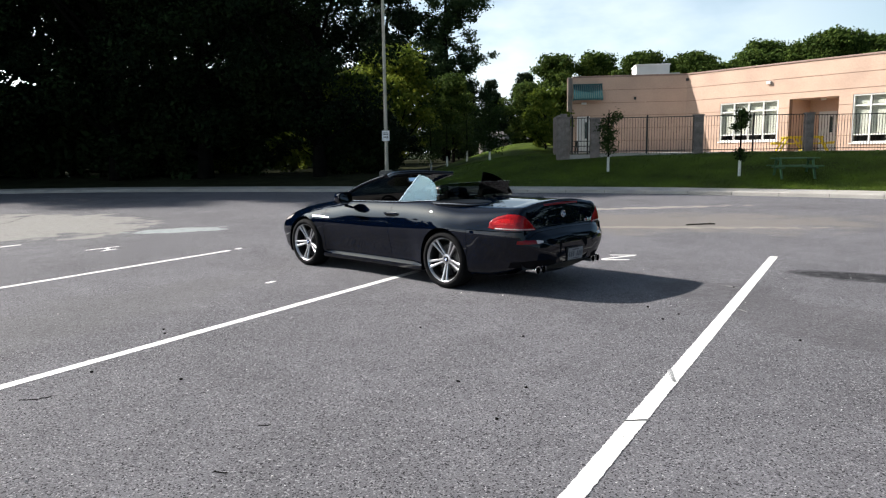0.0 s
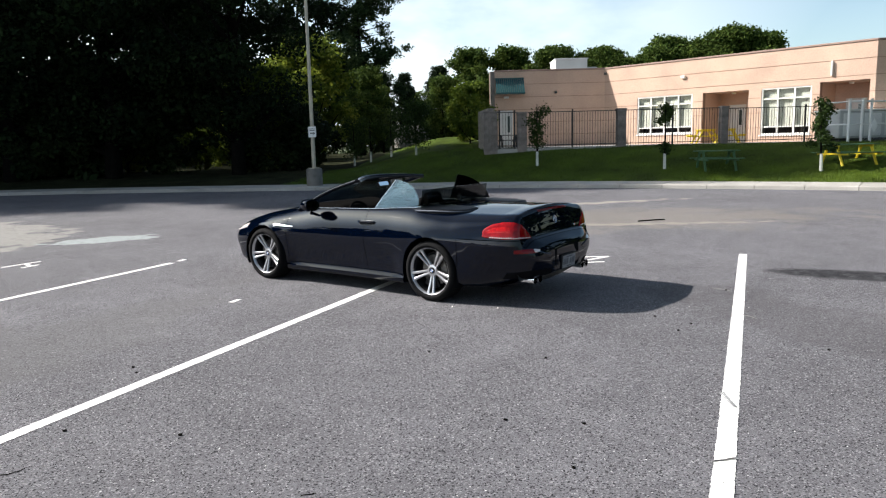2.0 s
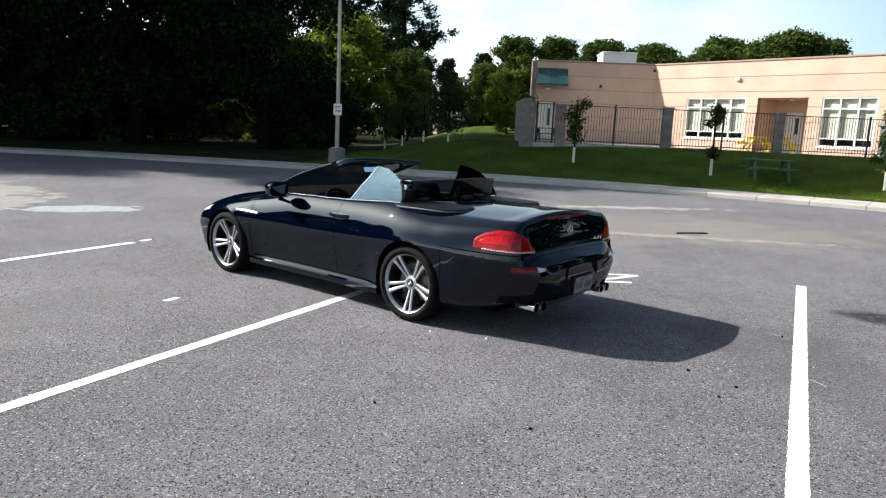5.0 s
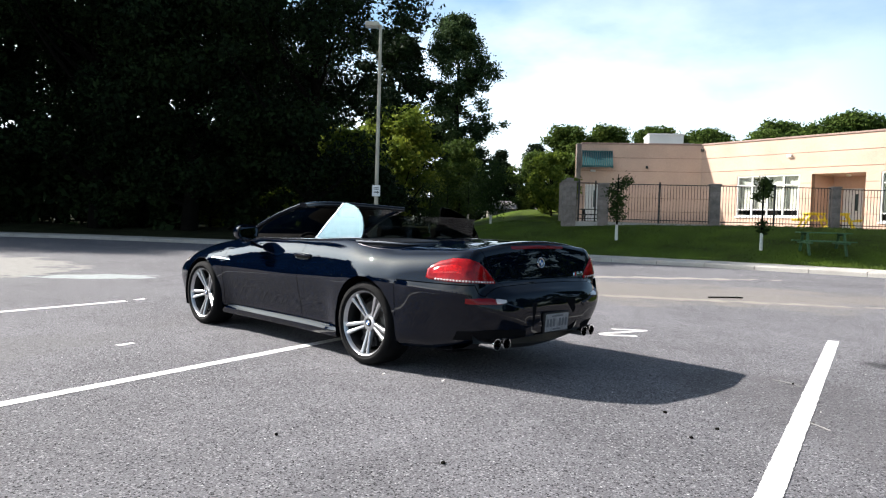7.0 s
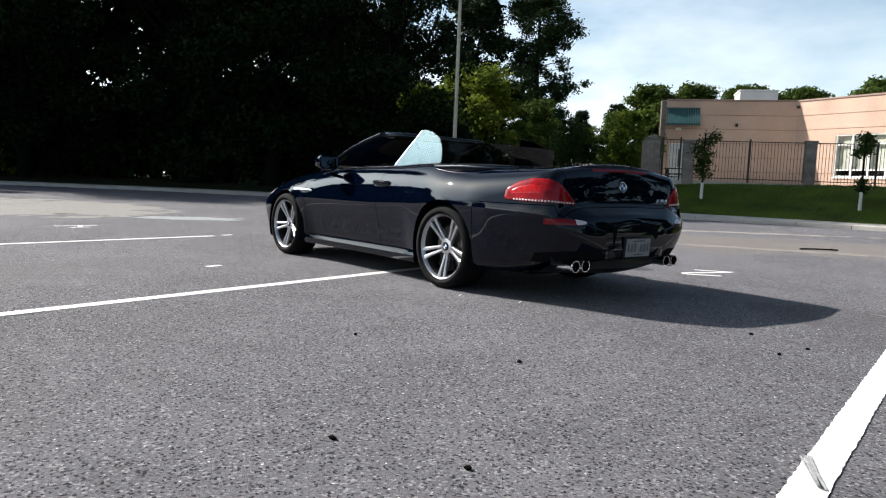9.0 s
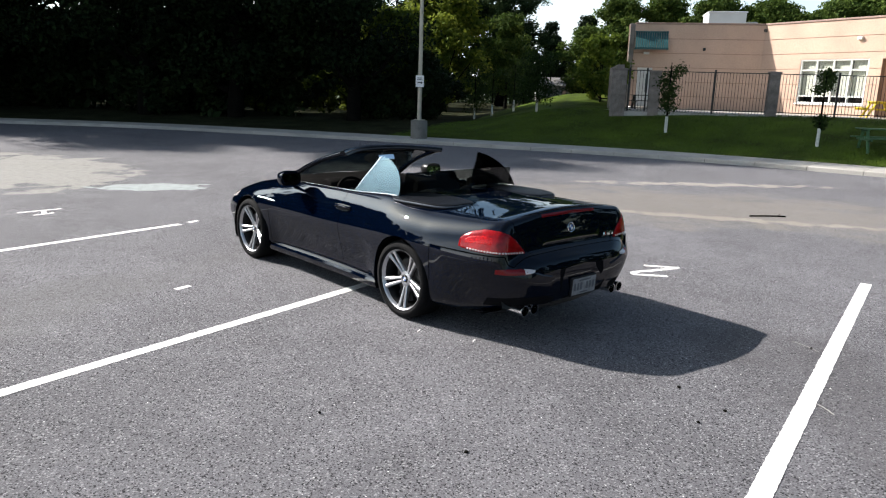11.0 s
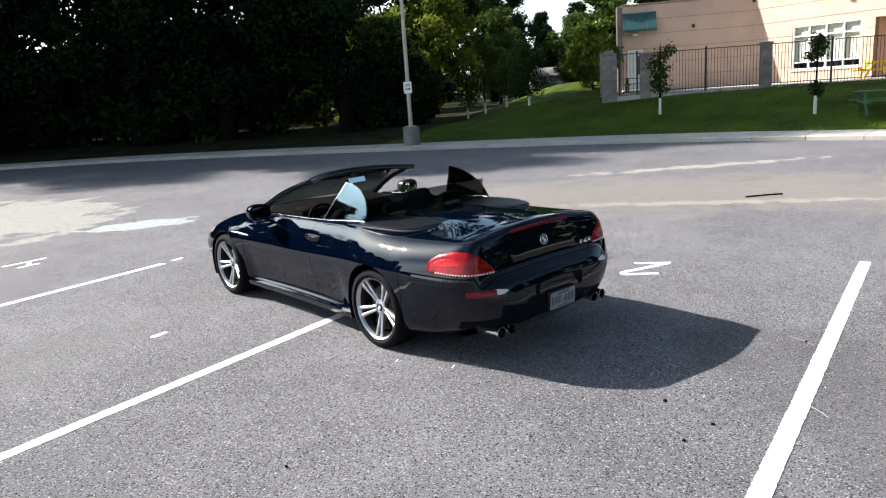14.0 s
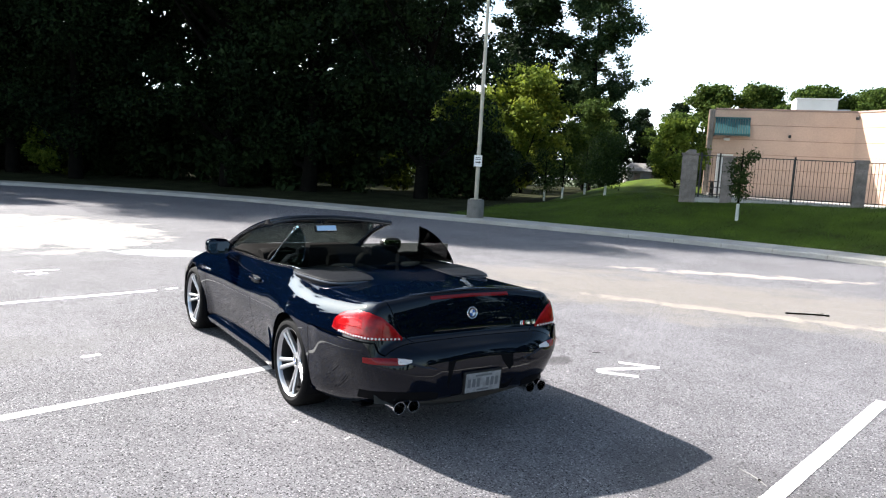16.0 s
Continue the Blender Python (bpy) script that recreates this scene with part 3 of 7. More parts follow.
def litter():
    """Stick, twigs, stones and pale chips on the asphalt."""
    bm = bmesh.new()
    tube(bm, curve_points([(7.42, -0.63, 0.015), (7.60, -0.78, 0.02), (7.78, -0.89, 0.018), (7.95, -1.02, 0.014)], 0.05), 0.014, 6)
    tube(bm, [(7.84, -0.93, 0.02), (8.02, -0.90, 0.03)], [0.008, 0.004], 5)
    tagged(part("stick", bm, BARK), "dark bare stick lying on the asphalt", "stick")
    for p in (((-5.62, -1.88), (-5.53, -1.96), (-5.44, -1.97)), ((-4.79, -3.50), (-4.73, -3.55)), ((-5.28, -3.87), (-5.24, -3.94)), ((-4.48, -5.23), (-4.41, -5.29)),
              ((1.30, -3.83), (1.27, -3.96), (1.21, -4.08)), ((2.66, -1.17), (2.74, -1.21)), ((0.16, -4.43), (0.12, -4.52), (0.06, -4.60))):
        bm = bmesh.new()
        c = curve_points(p, 0.03)
        tube(bm, [(x, y, 0.005 + 0.003 * math.sin(3 * k)) for k, (x, y) in enumerate(c)], 0.0030, 5)
        tagged(part("twig", bm, PEBBLE if p[0][0] in (1.30, 0.16) else BARK), "small dry twig on the asphalt", "twig", "twigs")
    rng = np.random.RandomState(21)
    named = [(-2.48, -2.56), (-2.11, -3.47), (-0.74, -4.10), (-4.68, -2.30), (-4.09, -0.75), (-3.39, -3.86), (-3.18, -4.30), (-0.45, -4.13), (1.25, -4.01), (-0.34, -3.74), (-5.05, -1.61), (-4.15, -0.90), (-3.76, -4.51), (-0.71, -5.32)]
    for x, y in named:
        bm = bmesh.new()
        bmesh.ops.create_icosphere(bm, subdivisions=1, radius=0.014)
        for v in bm.verts:
            v.co *= 1 + rng.uniform(-0.3, 0.3)
            v.co.z *= 0.6
        bmesh.ops.translate(bm, verts=bm.verts, vec=(x, y, 0.006))
        tagged(part("stone", bm, BARK), "small dark loose stone on the asphalt", "stone", "loose stones")
    for name, mat, count, size in (("grit", PEBBLE, 500, 0.006), ("pale_grit", CHIP, 300, 0.004)):
        bm = bmesh.new()
        for k in range(count):
            x, y = rng.uniform(-7, 6), rng.uniform(-7.5, 7)
            r = size * rng.uniform(0.5, 1.7)
            vs = [bm.verts.new((x + r * math.cos(a) * rng.uniform(0.6, 1.2), y + r * math.sin(a) * rng.uniform(0.6, 1.2), 0.002)) for a in (0, 1.6, 3.1, 4.7)]
            t = bm.verts.new((x, y, 0.002 + r * 0.8))
            for q in range(4):
                bm.faces.new((vs[q], vs[(q + 1) % 4], t))
        tagged(part(name, bm, mat), "scattered loose grit on the asphalt", "grit", kind="stuff")
    bm = bmesh.new()
    flat_ribbon(bm, curve_points([(-5.5, 9.6), (-3.6, 11.4), (-2.36, 12.54), (-1.63, 13.25), (-0.9, 14.6), (-0.2, 15.6)], 0.1), 0.035, 0.003, 0.012)
    tagged(part("crack", bm, TARSEAM, kind="structure"), "dark sealed crack across the asphalt", "crack")


TARSEAM = material("tar_seam", (0.035, 0.034, 0.033), 0.8)
litter()


# ---- the school building ----
BASE_Z, TOP_Z = 1.40, 6.06
CORNER = Vector((34.9, 12.0, 0))
DIR_R = Vector((-0.171, -0.985, 0)).normalized()
DIR_L = Vector((-0.59, 0.807, 0)).normalized()
DIR_E = Vector((0.59, -0.807, 0)).normalized()


def wall_frame(origin, along, inward_hint):
    """Local x along the wall, y into the building, z up."""
    inward = Vector((-along.y, along.x, 0))
    if inward.dot(inward_hint) < 0:
        inward = -inward
    m = Matrix.Identity(4)
    m.col[0][:3], m.col[1][:3], m.col[2][:3], m.col[3][:3] = along, inward, (0, 0, 1), origin
    return m


INTO = Vector((1, 0.3, 0))
M_R, M_L = wall_frame(CORNER, DIR_R, INTO), wall_frame(CORNER, DIR_L, INTO)
M_E = wall_frame(CORNER + DIR_R * 14.85, DIR_E, INTO)


def wall_cells(x0, x1, z0, z1, openings):
    """Rectangles of the band z0..z1 that no opening takes."""
    cuts = sorted({x0, x1, *[v for o in openings for v in o[:2] if x0 < v < x1]})
    for a, b in zip(cuts, cuts[1:]):
        segs = [(z0, z1)]
        for ox0, ox1, oz0, oz1 in openings:
            if ox0 < (a + b) / 2 < ox1:
                segs = [t for s0, s1 in segs for t in ((s0, min(s1, oz0)), (max(s0, oz1), s1)) if t[1] - t[0] > 1e-4]
        for s0, s1 in segs:
            yield a, b, s0, s1


def banded_wall(parent, m, x0, x1, openings, label):
    """A wall of tan courses 0.78 m high with recessed joints; openings go right through."""
    bm = bmesh.new()
    for a, b, s0, s1 in wall_cells(x0, x1, BASE_Z - 0.6, TOP_Z, openings):
        box(bm, a, b, 0.03, 0.34, s0, s1, m)
    bmesh.ops.remove_doubles(bm, verts=bm.verts, dist=1e-4)
    wall = part("wall", bm, TANJOINT, parent, label)
    h = (TOP_Z - BASE_Z) / 6
    for k in range(6):
        z0, z1 = BASE_Z + k * h + (0.014 if k else -0.6), BASE_Z + (k + 1) * h - 0.014
        for a, b, s0, s1 in wall_cells(x0, x1, z0, z1, openings):
            bm = bmesh.new()
            box(bm, a, b, 0.0, 0.03, s0, s1, m)
            part("wall_panel", bm, TANWALL, wall)
    bm = bmesh.new()
    box(bm, x0, x1, -0.04, 0.40, TOP_Z, TOP_Z + 0.09, m, 0.012)
    part("parapet_cap", bm, PARAPET, parent)
    return wall


def school_window(parent, m, x0, x1, z0, z1, columns, rows):
    bm = bmesh.new()
    y0, y1, w = 0.05, 0.16, 0.075
    zs = [z0] + [z0 + (z1 - z0) * r for r in rows] + [z1]
    xs = np.linspace(x0, x1, columns + 1)
    box(bm, x0 - 0.02, x0 + w, y0 - 0.02, y1, z0, z1, m)
    box(bm, x1 - w, x1 + 0.02, y0 - 0.02, y1, z0, z1, m)
    box(bm, x0 + w, x1 - w, y0 - 0.02, y1, z0, z0 + w, m)
    box(bm, x0 + w, x1 - w, y0 - 0.02, y1, z1 - w, z1, m)
    for x in xs[1:-1]:
        box(bm, x - w / 2, x + w / 2, y0, y1, z0 + w, z1 - w, m)
    for z in zs[1:-1]:
        for a, b in zip(xs, xs[1:]):
            box(bm, a + w / 2 + (w / 2 if a == x0 else 0), b - w / 2 - (w / 2 if b == x1 else 0), y0 + 0.005, y1, z - w / 2.4, z + w / 2.4, m)
    win = part("window", bm, WHITEFRAME, parent, "white framed window with pale blinds")
    bm = bmesh.new()
    box(bm, x0 - 0.06, x1 + 0.06, -0.07, 0.10, z0 - 0.07, z0, m, 0.01)
    part("window_sill", bm, WHITEFRAME, win)
    for a, b in zip(xs, xs[1:]):
        for c, d in zip(zs, zs[1:]):
            bm = bmesh.new()
            box(bm, a + w / 2, b - w / 2, 0.10, 0.112, c + w / 2.4, d - w / 2.4, m)
            part("pane", bm, PANE, win).visible_shadow = False
    for a, b in zip(xs, xs[1:]):
        bm = bmesh.new()
        n = 9
        drop = zs[1] + 0.02
        for k in range(n):
            t0, t1 = a + w / 2 + (b - a - w) * k / n, a + w / 2 + (b - a - w) * (k + 0.88) / n
            box(bm, t0, t1, 0.22, 0.235, drop, z1 - 0.05, m)
        part("blind", bm, BLIND, win)
    # dark sheet stands in for the unlit room behind the panes
    bm = bmesh.new()
    box(bm, x0 - 0.1, x1 + 0.1, 0.9, 0.95, z0 - 0.1, z1 + 0.1, m)
    part("room_shade", bm, UNLITROOM, win)


def school():
    b = empty("school_building", (CORNER.x, CORNER.y, BASE_Z), "one-storey tan block school with flat roof and white windows", "school building")
    open_r = [(2.27, 5.75, 2.0, 4.20), (6.35, 8.90, BASE_Z - 0.01, 4.18), (9.57, 12.05, 1.80, 4.20), (12.42, 14.62, BASE_Z - 0.01, 4.30)]
    banded_wall(b, M_R, 0.0, 14.85, open_r, "tan block wall in the sun")
    open_l = [(5.74, 6.56, BASE_Z + 0.14, 3.70)]
    banded_wall(b, M_L, 0.0, 6.86, open_l, "tan block wall in shade")
    banded_wall(b, M_E, 0.0, 26.0, [], "tan block wall past the corner")
    bm = bmesh.new()
    box(bm, 6.86, 7.14, -0.12, 0.5, BASE_Z - 0.6, TOP_Z + 0.02, M_L, 0.02)
    part("end_pier", bm, BLOCK, b, "grey block pier at the wall's end")
    # flat roof
    pts = [CORNER + DIR_L * 6.98, CORNER, CORNER + DIR_R * 14.85, CORNER + DIR_R * 14.85 + DIR_E * 26, CORNER + Vector((34, -22, 0)), CORNER + Vector((30, 20, 0)), CORNER + DIR_L * 6.98 + Vector((9, 4.4, 0))]
    pts = [p + Vector((0.2, 0.03, 0)) for p in pts]
    bm = bmesh.new()
    lo = [bm.verts.new((p.x, p.y, TOP_Z - 0.45)) for p in pts]
    hi = [bm.verts.new((p.x, p.y, TOP_Z - 0.25)) for p in pts]
    bm.faces.new(lo[::-1])
    bm.faces.new(hi)
    for k in range(len(pts)):
        q = (k + 1) % len(pts)
        bm.faces.new((lo[k], lo[q], hi[q], hi[k]))
    part("roof", bm, ROOFING, b)
    # far side walls close the building
    bm = bmesh.new()
    for p, q in zip(pts[3:], pts[4:] + pts[:1]):
        d = (q - p)
        mm = wall_frame(p, d.normalized(), Vector((-1, 0, 0)))
        box(bm, 0, d.length, 0, 0.3, 0.5, TOP_Z, mm)
    part("back_wall", bm, TANWALL, b)
    # rooftop cabinet
    mm = M_L @ Matrix.Translation((0.5, 3.0, TOP_Z - 0.25))
    bm = bmesh.new()
    box(bm, 0, 2.1, 0, 2.2, 0, 1.22, mm, 0.03)
    unit = part("rooftop_unit", bm, WHITEMETAL, b, "pale metal rooftop air unit")
    bm = bmesh.new()
    box(bm, -0.06, 2.16, -0.06, 2.26, 1.22, 1.30, mm, 0.02)
    part("lid", bm, WHITEMETAL, unit)
    bm = bmesh.new()
    box(bm, -0.7, -0.05, 0.3, 1.6, 0, 0.75, mm, 0.03)
    part("duct", bm, GREYBOX, unit)
    # windows
    school_window(b, M_R, 2.27, 5.75, 2.0, 4.20, 4, (0.17, 0.76))
    school_window(b, M_R, 9.57, 12.05, 1.80, 4.20, 3, (0.17, 0.77))
    # entrance recesses
    for x0, x1, z1 in ((6.35, 8.90, 4.18), (12.42, 14.62, 4.30)):
        bm = bmesh.new()
        box(bm, x0 - 0.15, x0, 0.34, 2.3, BASE_Z - 0.3, z1, M_R)
        box(bm, x1, x1 + 0.15, 0.34, 2.3, BASE_Z - 0.3, z1, M_R)
        box(bm, x0 - 0.15, x1 + 0.15, 2.3, 2.45, BASE_Z - 0.3, z1 + 0.15, M_R)
        box(bm, x0 - 0.15, x1 + 0.15, 0.34, 2.3, z1, z1 + 0.15, M_R)
        rec = part("porch", bm, TANWALL, b, "recessed tan entrance porch")
        bm = bmesh.new()
        box(bm, x0, x1, -0.6, 2.3, BASE_Z - 0.25, BASE_Z + 0.02, M_R)
        part("porch_slab", bm, CONCRETE, rec)
        xm = x0 + 0.55
        bm = bmesh.new()
        box(bm, xm, xm + 0.95, 2.22, 2.30, BASE_Z + 0.02, BASE_Z + 2.14, M_R, 0.01)
        door = part("door", bm, DOORWHITE, rec, "pale entrance door with a narrow pane")
        bm = bmesh.new()
        box(bm, xm + 0.58, xm + 0.74, 2.205, 2.218, BASE_Z + 1.0, BASE_Z + 1.85, M_R)
        part("door_pane", bm, DARKPANE, door)
        bm = bmesh.new()
        lathe(bm, [(0, 0), (0.10, 0.0), (0.13, 0.06), (0.12, 0.10), (0, 0.10)], 14, M_R @ Matrix.Translation(((x0 + x1) / 2, 1.1, z1 - 0.10)))
        part("porch_light", bm, WHITEMETAL, rec)
    # shaded side door, awning
    bm = bmesh.new()
    box(bm, 5.80, 6.50, 0.12, 0.18, BASE_Z + 0.16, 3.64, M_L, 0.008)
    door = part("door", bm, DOORWHITE, b, "white steel side door with a slim pane")
    bm = bmesh.new()
    box(bm, 5.92, 6.06, 0.105, 0.118, 2.35, 3.35, M_L)
    part("door_pane", bm, DARKPANE, door)
    bm = bmesh.new()
    box(bm, 5.74, 5.80, 0.06, 0.2, BASE_Z + 0.14, 3.70, M_L)
    box(bm, 6.50, 6.56, 0.06, 0.2, BASE_Z + 0.14, 3.70, M_L)
    box(bm, 5.80, 6.50, 0.06, 0.2, 3.64, 3.70, M_L)
    part("door_frame", bm, WHITEFRAME, door)
    bm = bmesh.new()
    rod(bm, M_L @ Vector((5.9, 0.08, 2.55)), M_L @ Vector((5.9, 0.03, 2.55)), 0.03)
    part("door_handle", bm, GALV, door)
    bm = bmesh.new()
    box(bm, 5.4, 6.9, -1.4, 0.0, BASE_Z - 0.2, BASE_Z + 0.14, M_L, 0.02)
    part("door_step", bm, CONCRETE, b)
    bm = bmesh.new()
    box(bm, 5.03, 6.84, -0.64, -0.58, 4.66, 4.76, M_L)
    awning = part("awning", bm, TEAL, b, "sloped teal ribbed metal awning")
    n = 14
    for k in range(n):
        aw = bmesh.new()
        x0, x1 = 5.05 + 1.77 * k / n, 5.05 + 1.77 * (k + 0.86) / n
        vs = [aw.verts.new(M_L @ Vector(c)) for c in ((x0, 0.0, 5.62), (x1, 0.0, 5.62), (x1, -0.62, 4.74), (x0, -0.62, 4.74), (x0, 0.0, 5.58), (x1, 0.0, 5.58), (x1, -0.60, 4.70), (x0, -0.60, 4.70))]
        for f in ((0, 1, 2, 3), (4, 7, 6, 5), (0, 4, 5, 1), (1, 5, 6, 2), (2, 6, 7, 3), (3, 7, 4, 0)):
            aw.faces.new([vs[i] for i in f])
        part("awning_rib", aw, TEAL, awning)
    for c in ((5.03, 6.84, -0.05, 0.0, 5.60, 5.68), (5.03, 5.08, -0.58, 0.0, 4.66, 4.71), (6.79, 6.84, -0.58, 0.0, 4.66, 4.71)):
        bm = bmesh.new()
        box(bm, *c, M_L)
        part("awning_rail", bm, TEAL, awning)
    # wall lights and camera
    bm = bmesh.new()
    box(bm, 5.06, 5.30, -0.12, 0.0, 5.08, 5.24, M_R, 0.02)
    part("wall_light", bm, WHITEMETAL, b)
    bm = bmesh.new()
    box(bm, 3.0, 3.14, -0.14, 0.0, 4.66, 4.82, M_L, 0.03)
    part("wall_light", bm, BLACKMETAL, b)
    bm = bmesh.new()
    box(bm, 6.0, 6.3, -0.25, 0.0, 4.42, 4.55, M_L, 0.03)
    part("wall_light", bm, WHITEMETAL, b)
    bm = bmesh.new()
    box(bm, 12.90, 12.98, -0.12, 0.0, 4.58, 5.28, M_R, 0.02)
    part("downspout_box", bm, WHITEMETAL, b)
    bm = bmesh.new()
    box(bm, -0.02, 0.12, -0.12, 0.02, 5.70, 5.86, M_R, 0.02)
    part("wall_camera", bm, BLACKMETAL, b)
    return b


school()


# ---- fence with block pillars ----
FENCE0 = Vector((26.0, 7.15, 0))
M_F = wall_frame(FENCE0, DIR_L, INTO)


def block_pillar(s0, s1, depth, top, extra=0.0):
    p0 = M_F @ Vector(((s0 + s1) / 2, depth / 2, 0))
    thing = empty("fence_pillar", (p0.x, p0.y, lawn_z(p0.x, p0.y)), "grey-brown split-face block pillar on the lawn", "pillar", "fence pillars")
    z = lawn_z(p0.x, p0.y) - 0.3
    k = 0
    core = bmesh.new()
    box(core, s0 + 0.02, s1 - 0.02, 0.02, depth - 0.02, z, top - 0.07, M_F)
    part("core", core, BLOCK, thing)
    while z < top - 0.08:
        z1 = min(z + 0.2, top - 0.07)
        cuts = [s0, s1] if s1 - s0 < 0.5 else ([s0, (s0 + s1) / 2, s1] if k % 2 else [s0, s0 + 0.2, s1 - 0.2, s1])
        for a, b in zip(cuts, cuts[1:]):
            bm = bmesh.new()
            box(bm, a + 0.004, b - 0.004, 0.0, depth, z + 0.005, z1 - 0.005, M_F, 0.008)
            part("block", bm, BLOCK, thing)
        z, k = z1, k + 1
    bm = bmesh.new()
    box(bm, s0 - 0.03, s1 + 0.03, -0.03, depth + 0.03, top - 0.07, top, M_F, 0.015)
    part("cap", bm, BLOCK, thing)


def fence_panel(s0, s1, top, mid=None):
    p0 = M_F @ Vector((s0, 0.2, 0))
    thing = empty("metal_fence", (p0.x, p0.y, BASE_Z), "black metal picket fence between block pillars", "fence", "fence panels")
    y = 0.2
    for z in (top - 0.05, BASE_Z + 0.16):
        bm = bmesh.new()
        box(bm, s0, s1, y - 0.018, y + 0.018, z - 0.018, z + 0.018, M_F)
        part("rail", bm, BLACKMETAL, thing)
    n = max(2, int((s1 - s0) / 0.125))
    pick = bmesh.new()
    box(pick, -0.009, 0.009, -0.009, 0.009, BASE_Z + 0.05, top - 0.03)
    me = bpy.data.meshes.new("picket")
    pick.to_mesh(me)
    pick.free()
    me.materials.append(BLACKMETAL)
    for k in range(n + 1):
        ob = new("picket", me)
        ob.parent = thing
        ob.matrix_parent_inverse = thing.matrix_basis.inverted()
        ob.matrix_basis = M_F @ Matrix.Translation((s0 + (s1 - s0) * k / n, y, 0))
    for s in mid or ():
        bm = bmesh.new()
        box(bm, s - 0.035, s + 0.035, y - 0.035, y + 0.035, BASE_Z - 0.3, top + 0.06, M_F)
        part("post", bm, BLACKMETAL, thing)


for s0, s1, dep, top in ((6.15, 6.80, 0.7, 3.24), (4.72, 5.18, 0.42, 3.18), (-0.10, 0.33, 0.42, 3.24), (-5.05, -4.70, 0.42, 3.22)):
    block_pillar(s0, s1, dep, top)
fence_panel(0.34, 4.71, 3.20, (2.48,))
fence_panel(-4.69, -0.11, 3.20, (-2.4,))
fence_panel(-9.6, -5.06, 3.16, (-8.84,))
fence_panel(5.19, 6.14, 3.22, (5.3, 6.04))
bm = bmesh.new()
wing = wall_frame(M_F @ Vector((6.42, 0.74, 0)), (M_F.to_3x3() @ Vector((0.06, 0.998, 0))).normalized(), DIR_E)
box(bm, 0.0, 4.2, -0.16, 0.16, BASE_Z - 0.5, 3.42, wing, 0.02)
tagged(part("side_wall", bm, BLOCK), "grey-brown block wall running back to the school", "wall")
bm = bmesh.new()
box(bm, -9.7, 6.78, 0.05, 0.36, BASE_Z - 0.6, BASE_Z + 0.015, M_F, 0.01)
tagged(part("fence_footing", bm, CONCRETE), "pale concrete footing strip below the fence", "footing")
bm = bmesh.new()
pts = [M_F @ Vector((7.0, 0.36, 0)), M_F @ Vector((-12.0, 0.36, 0)), CORNER + DIR_R * 14.85 + DIR_R * 2, CORNER + DIR_R * 14.85, CORNER, CORNER + DIR_L * 7.1]
bm.faces.new([bm.verts.new((p.x, p.y, BASE_Z + 0.03)) for p in pts])
tagged(part("yard", bm, CONCRETE, kind="structure"), "concrete yard between the fence and school", "yard")


# ---- light pole with a sign ----
def light_pole(x, y):
    z = KERB_H
    thing = empty("street_lamp", (x, y, z), "tall tan lamp pole on a round concrete base", "street lamp")
    bm = bmesh.new()
    lathe(bm, [(0, -0.2), (0.33, -0.2), (0.33, 0.68), (0.30, 0.72), (0, 0.72)], 24, Matrix.Translation((x, y, z)))
    part("base", bm, CONCRETE_BASE, thing, "weathered concrete base", 40)
    bm = bmesh.new()
    box(bm, x - 0.16, x + 0.16, y - 0.16, y + 0.16, z + 0.72, z + 0.75, None, 0.005)
    part("base_plate", bm, POLE, thing)
    bm = bmesh.new()
    rod(bm, (x, y, z + 0.74), (x, y, z + 8.75), 0.085, 0.060, 14)
    part("pole", bm, POLE, thing, smooth=40)
    side = Vector((-0.70, 0.72, 0))
    bm = bmesh.new()
    rod(bm, (x, y, z + 8.66), Vector((x, y, z + 8.70)) + side * 0.25, 0.03)
    part("arm", bm, POLE, thing)
    m = Matrix.Translation(Vector((x, y, z + 8.74)) + side * 0.32) @ Matrix.Rotation(math.atan2(side.y, side.x), 4, "Z")
    bm = bmesh.new()
    box(bm, -0.28, 0.28, -0.19, 0.19, -0.08, 0.10, m, 0.03)
    head = part("lamp_head", bm, POLE, thing, "shoebox lamp head")
    bm = bmesh.new()
    box(bm, -0.22, 0.22, -0.14, 0.14, -0.10, -0.082, m, 0.004)
    part("lens", bm, WHITEMETAL, head)
    # sign plate faces the lot
    f = Vector((-0.72, -0.69, 0)).normalized()
    r = Vector((f.y, -f.x, 0)) * -1
    m = Matrix.Identity(4)
    m.col[0][:3], m.col[1][:3], m.col[2][:3], m.col[3][:3] = r, -f, (0, 0, 1), Vector((x, y, z + 2.22)) + f * 0.095
    bm = bmesh.new()
    box(bm, -0.16, 0.16, -0.006, 0.0, -0.22, 0.22, m, 0.002)
    plate = part("sign_plate", bm, SIGNWHITE, thing, "small white sign with an arrow")
    bm = bmesh.new()
    box(bm, -0.09, 0.07, -0.010, -0.0065, -0.075, -0.035, m)
    v = [bm.verts.new(m @ Vector(c)) for c in ((0.05, -0.009, -0.11), (0.05, -0.009, 0.0), (0.115, -0.009, -0.055))]
    bm.faces.new(v)
    part("arrow", bm, SIGNDARK, plate)
    for zz in (0.12, 0.06):
        bm = bmesh.new()
        box(bm, -0.10, 0.10, -0.010, -0.0065, zz - 0.012, zz + 0.012, m)
        part("text_bar", bm, SIGNDARK, plate)


light_pole(13.55, 15.65)


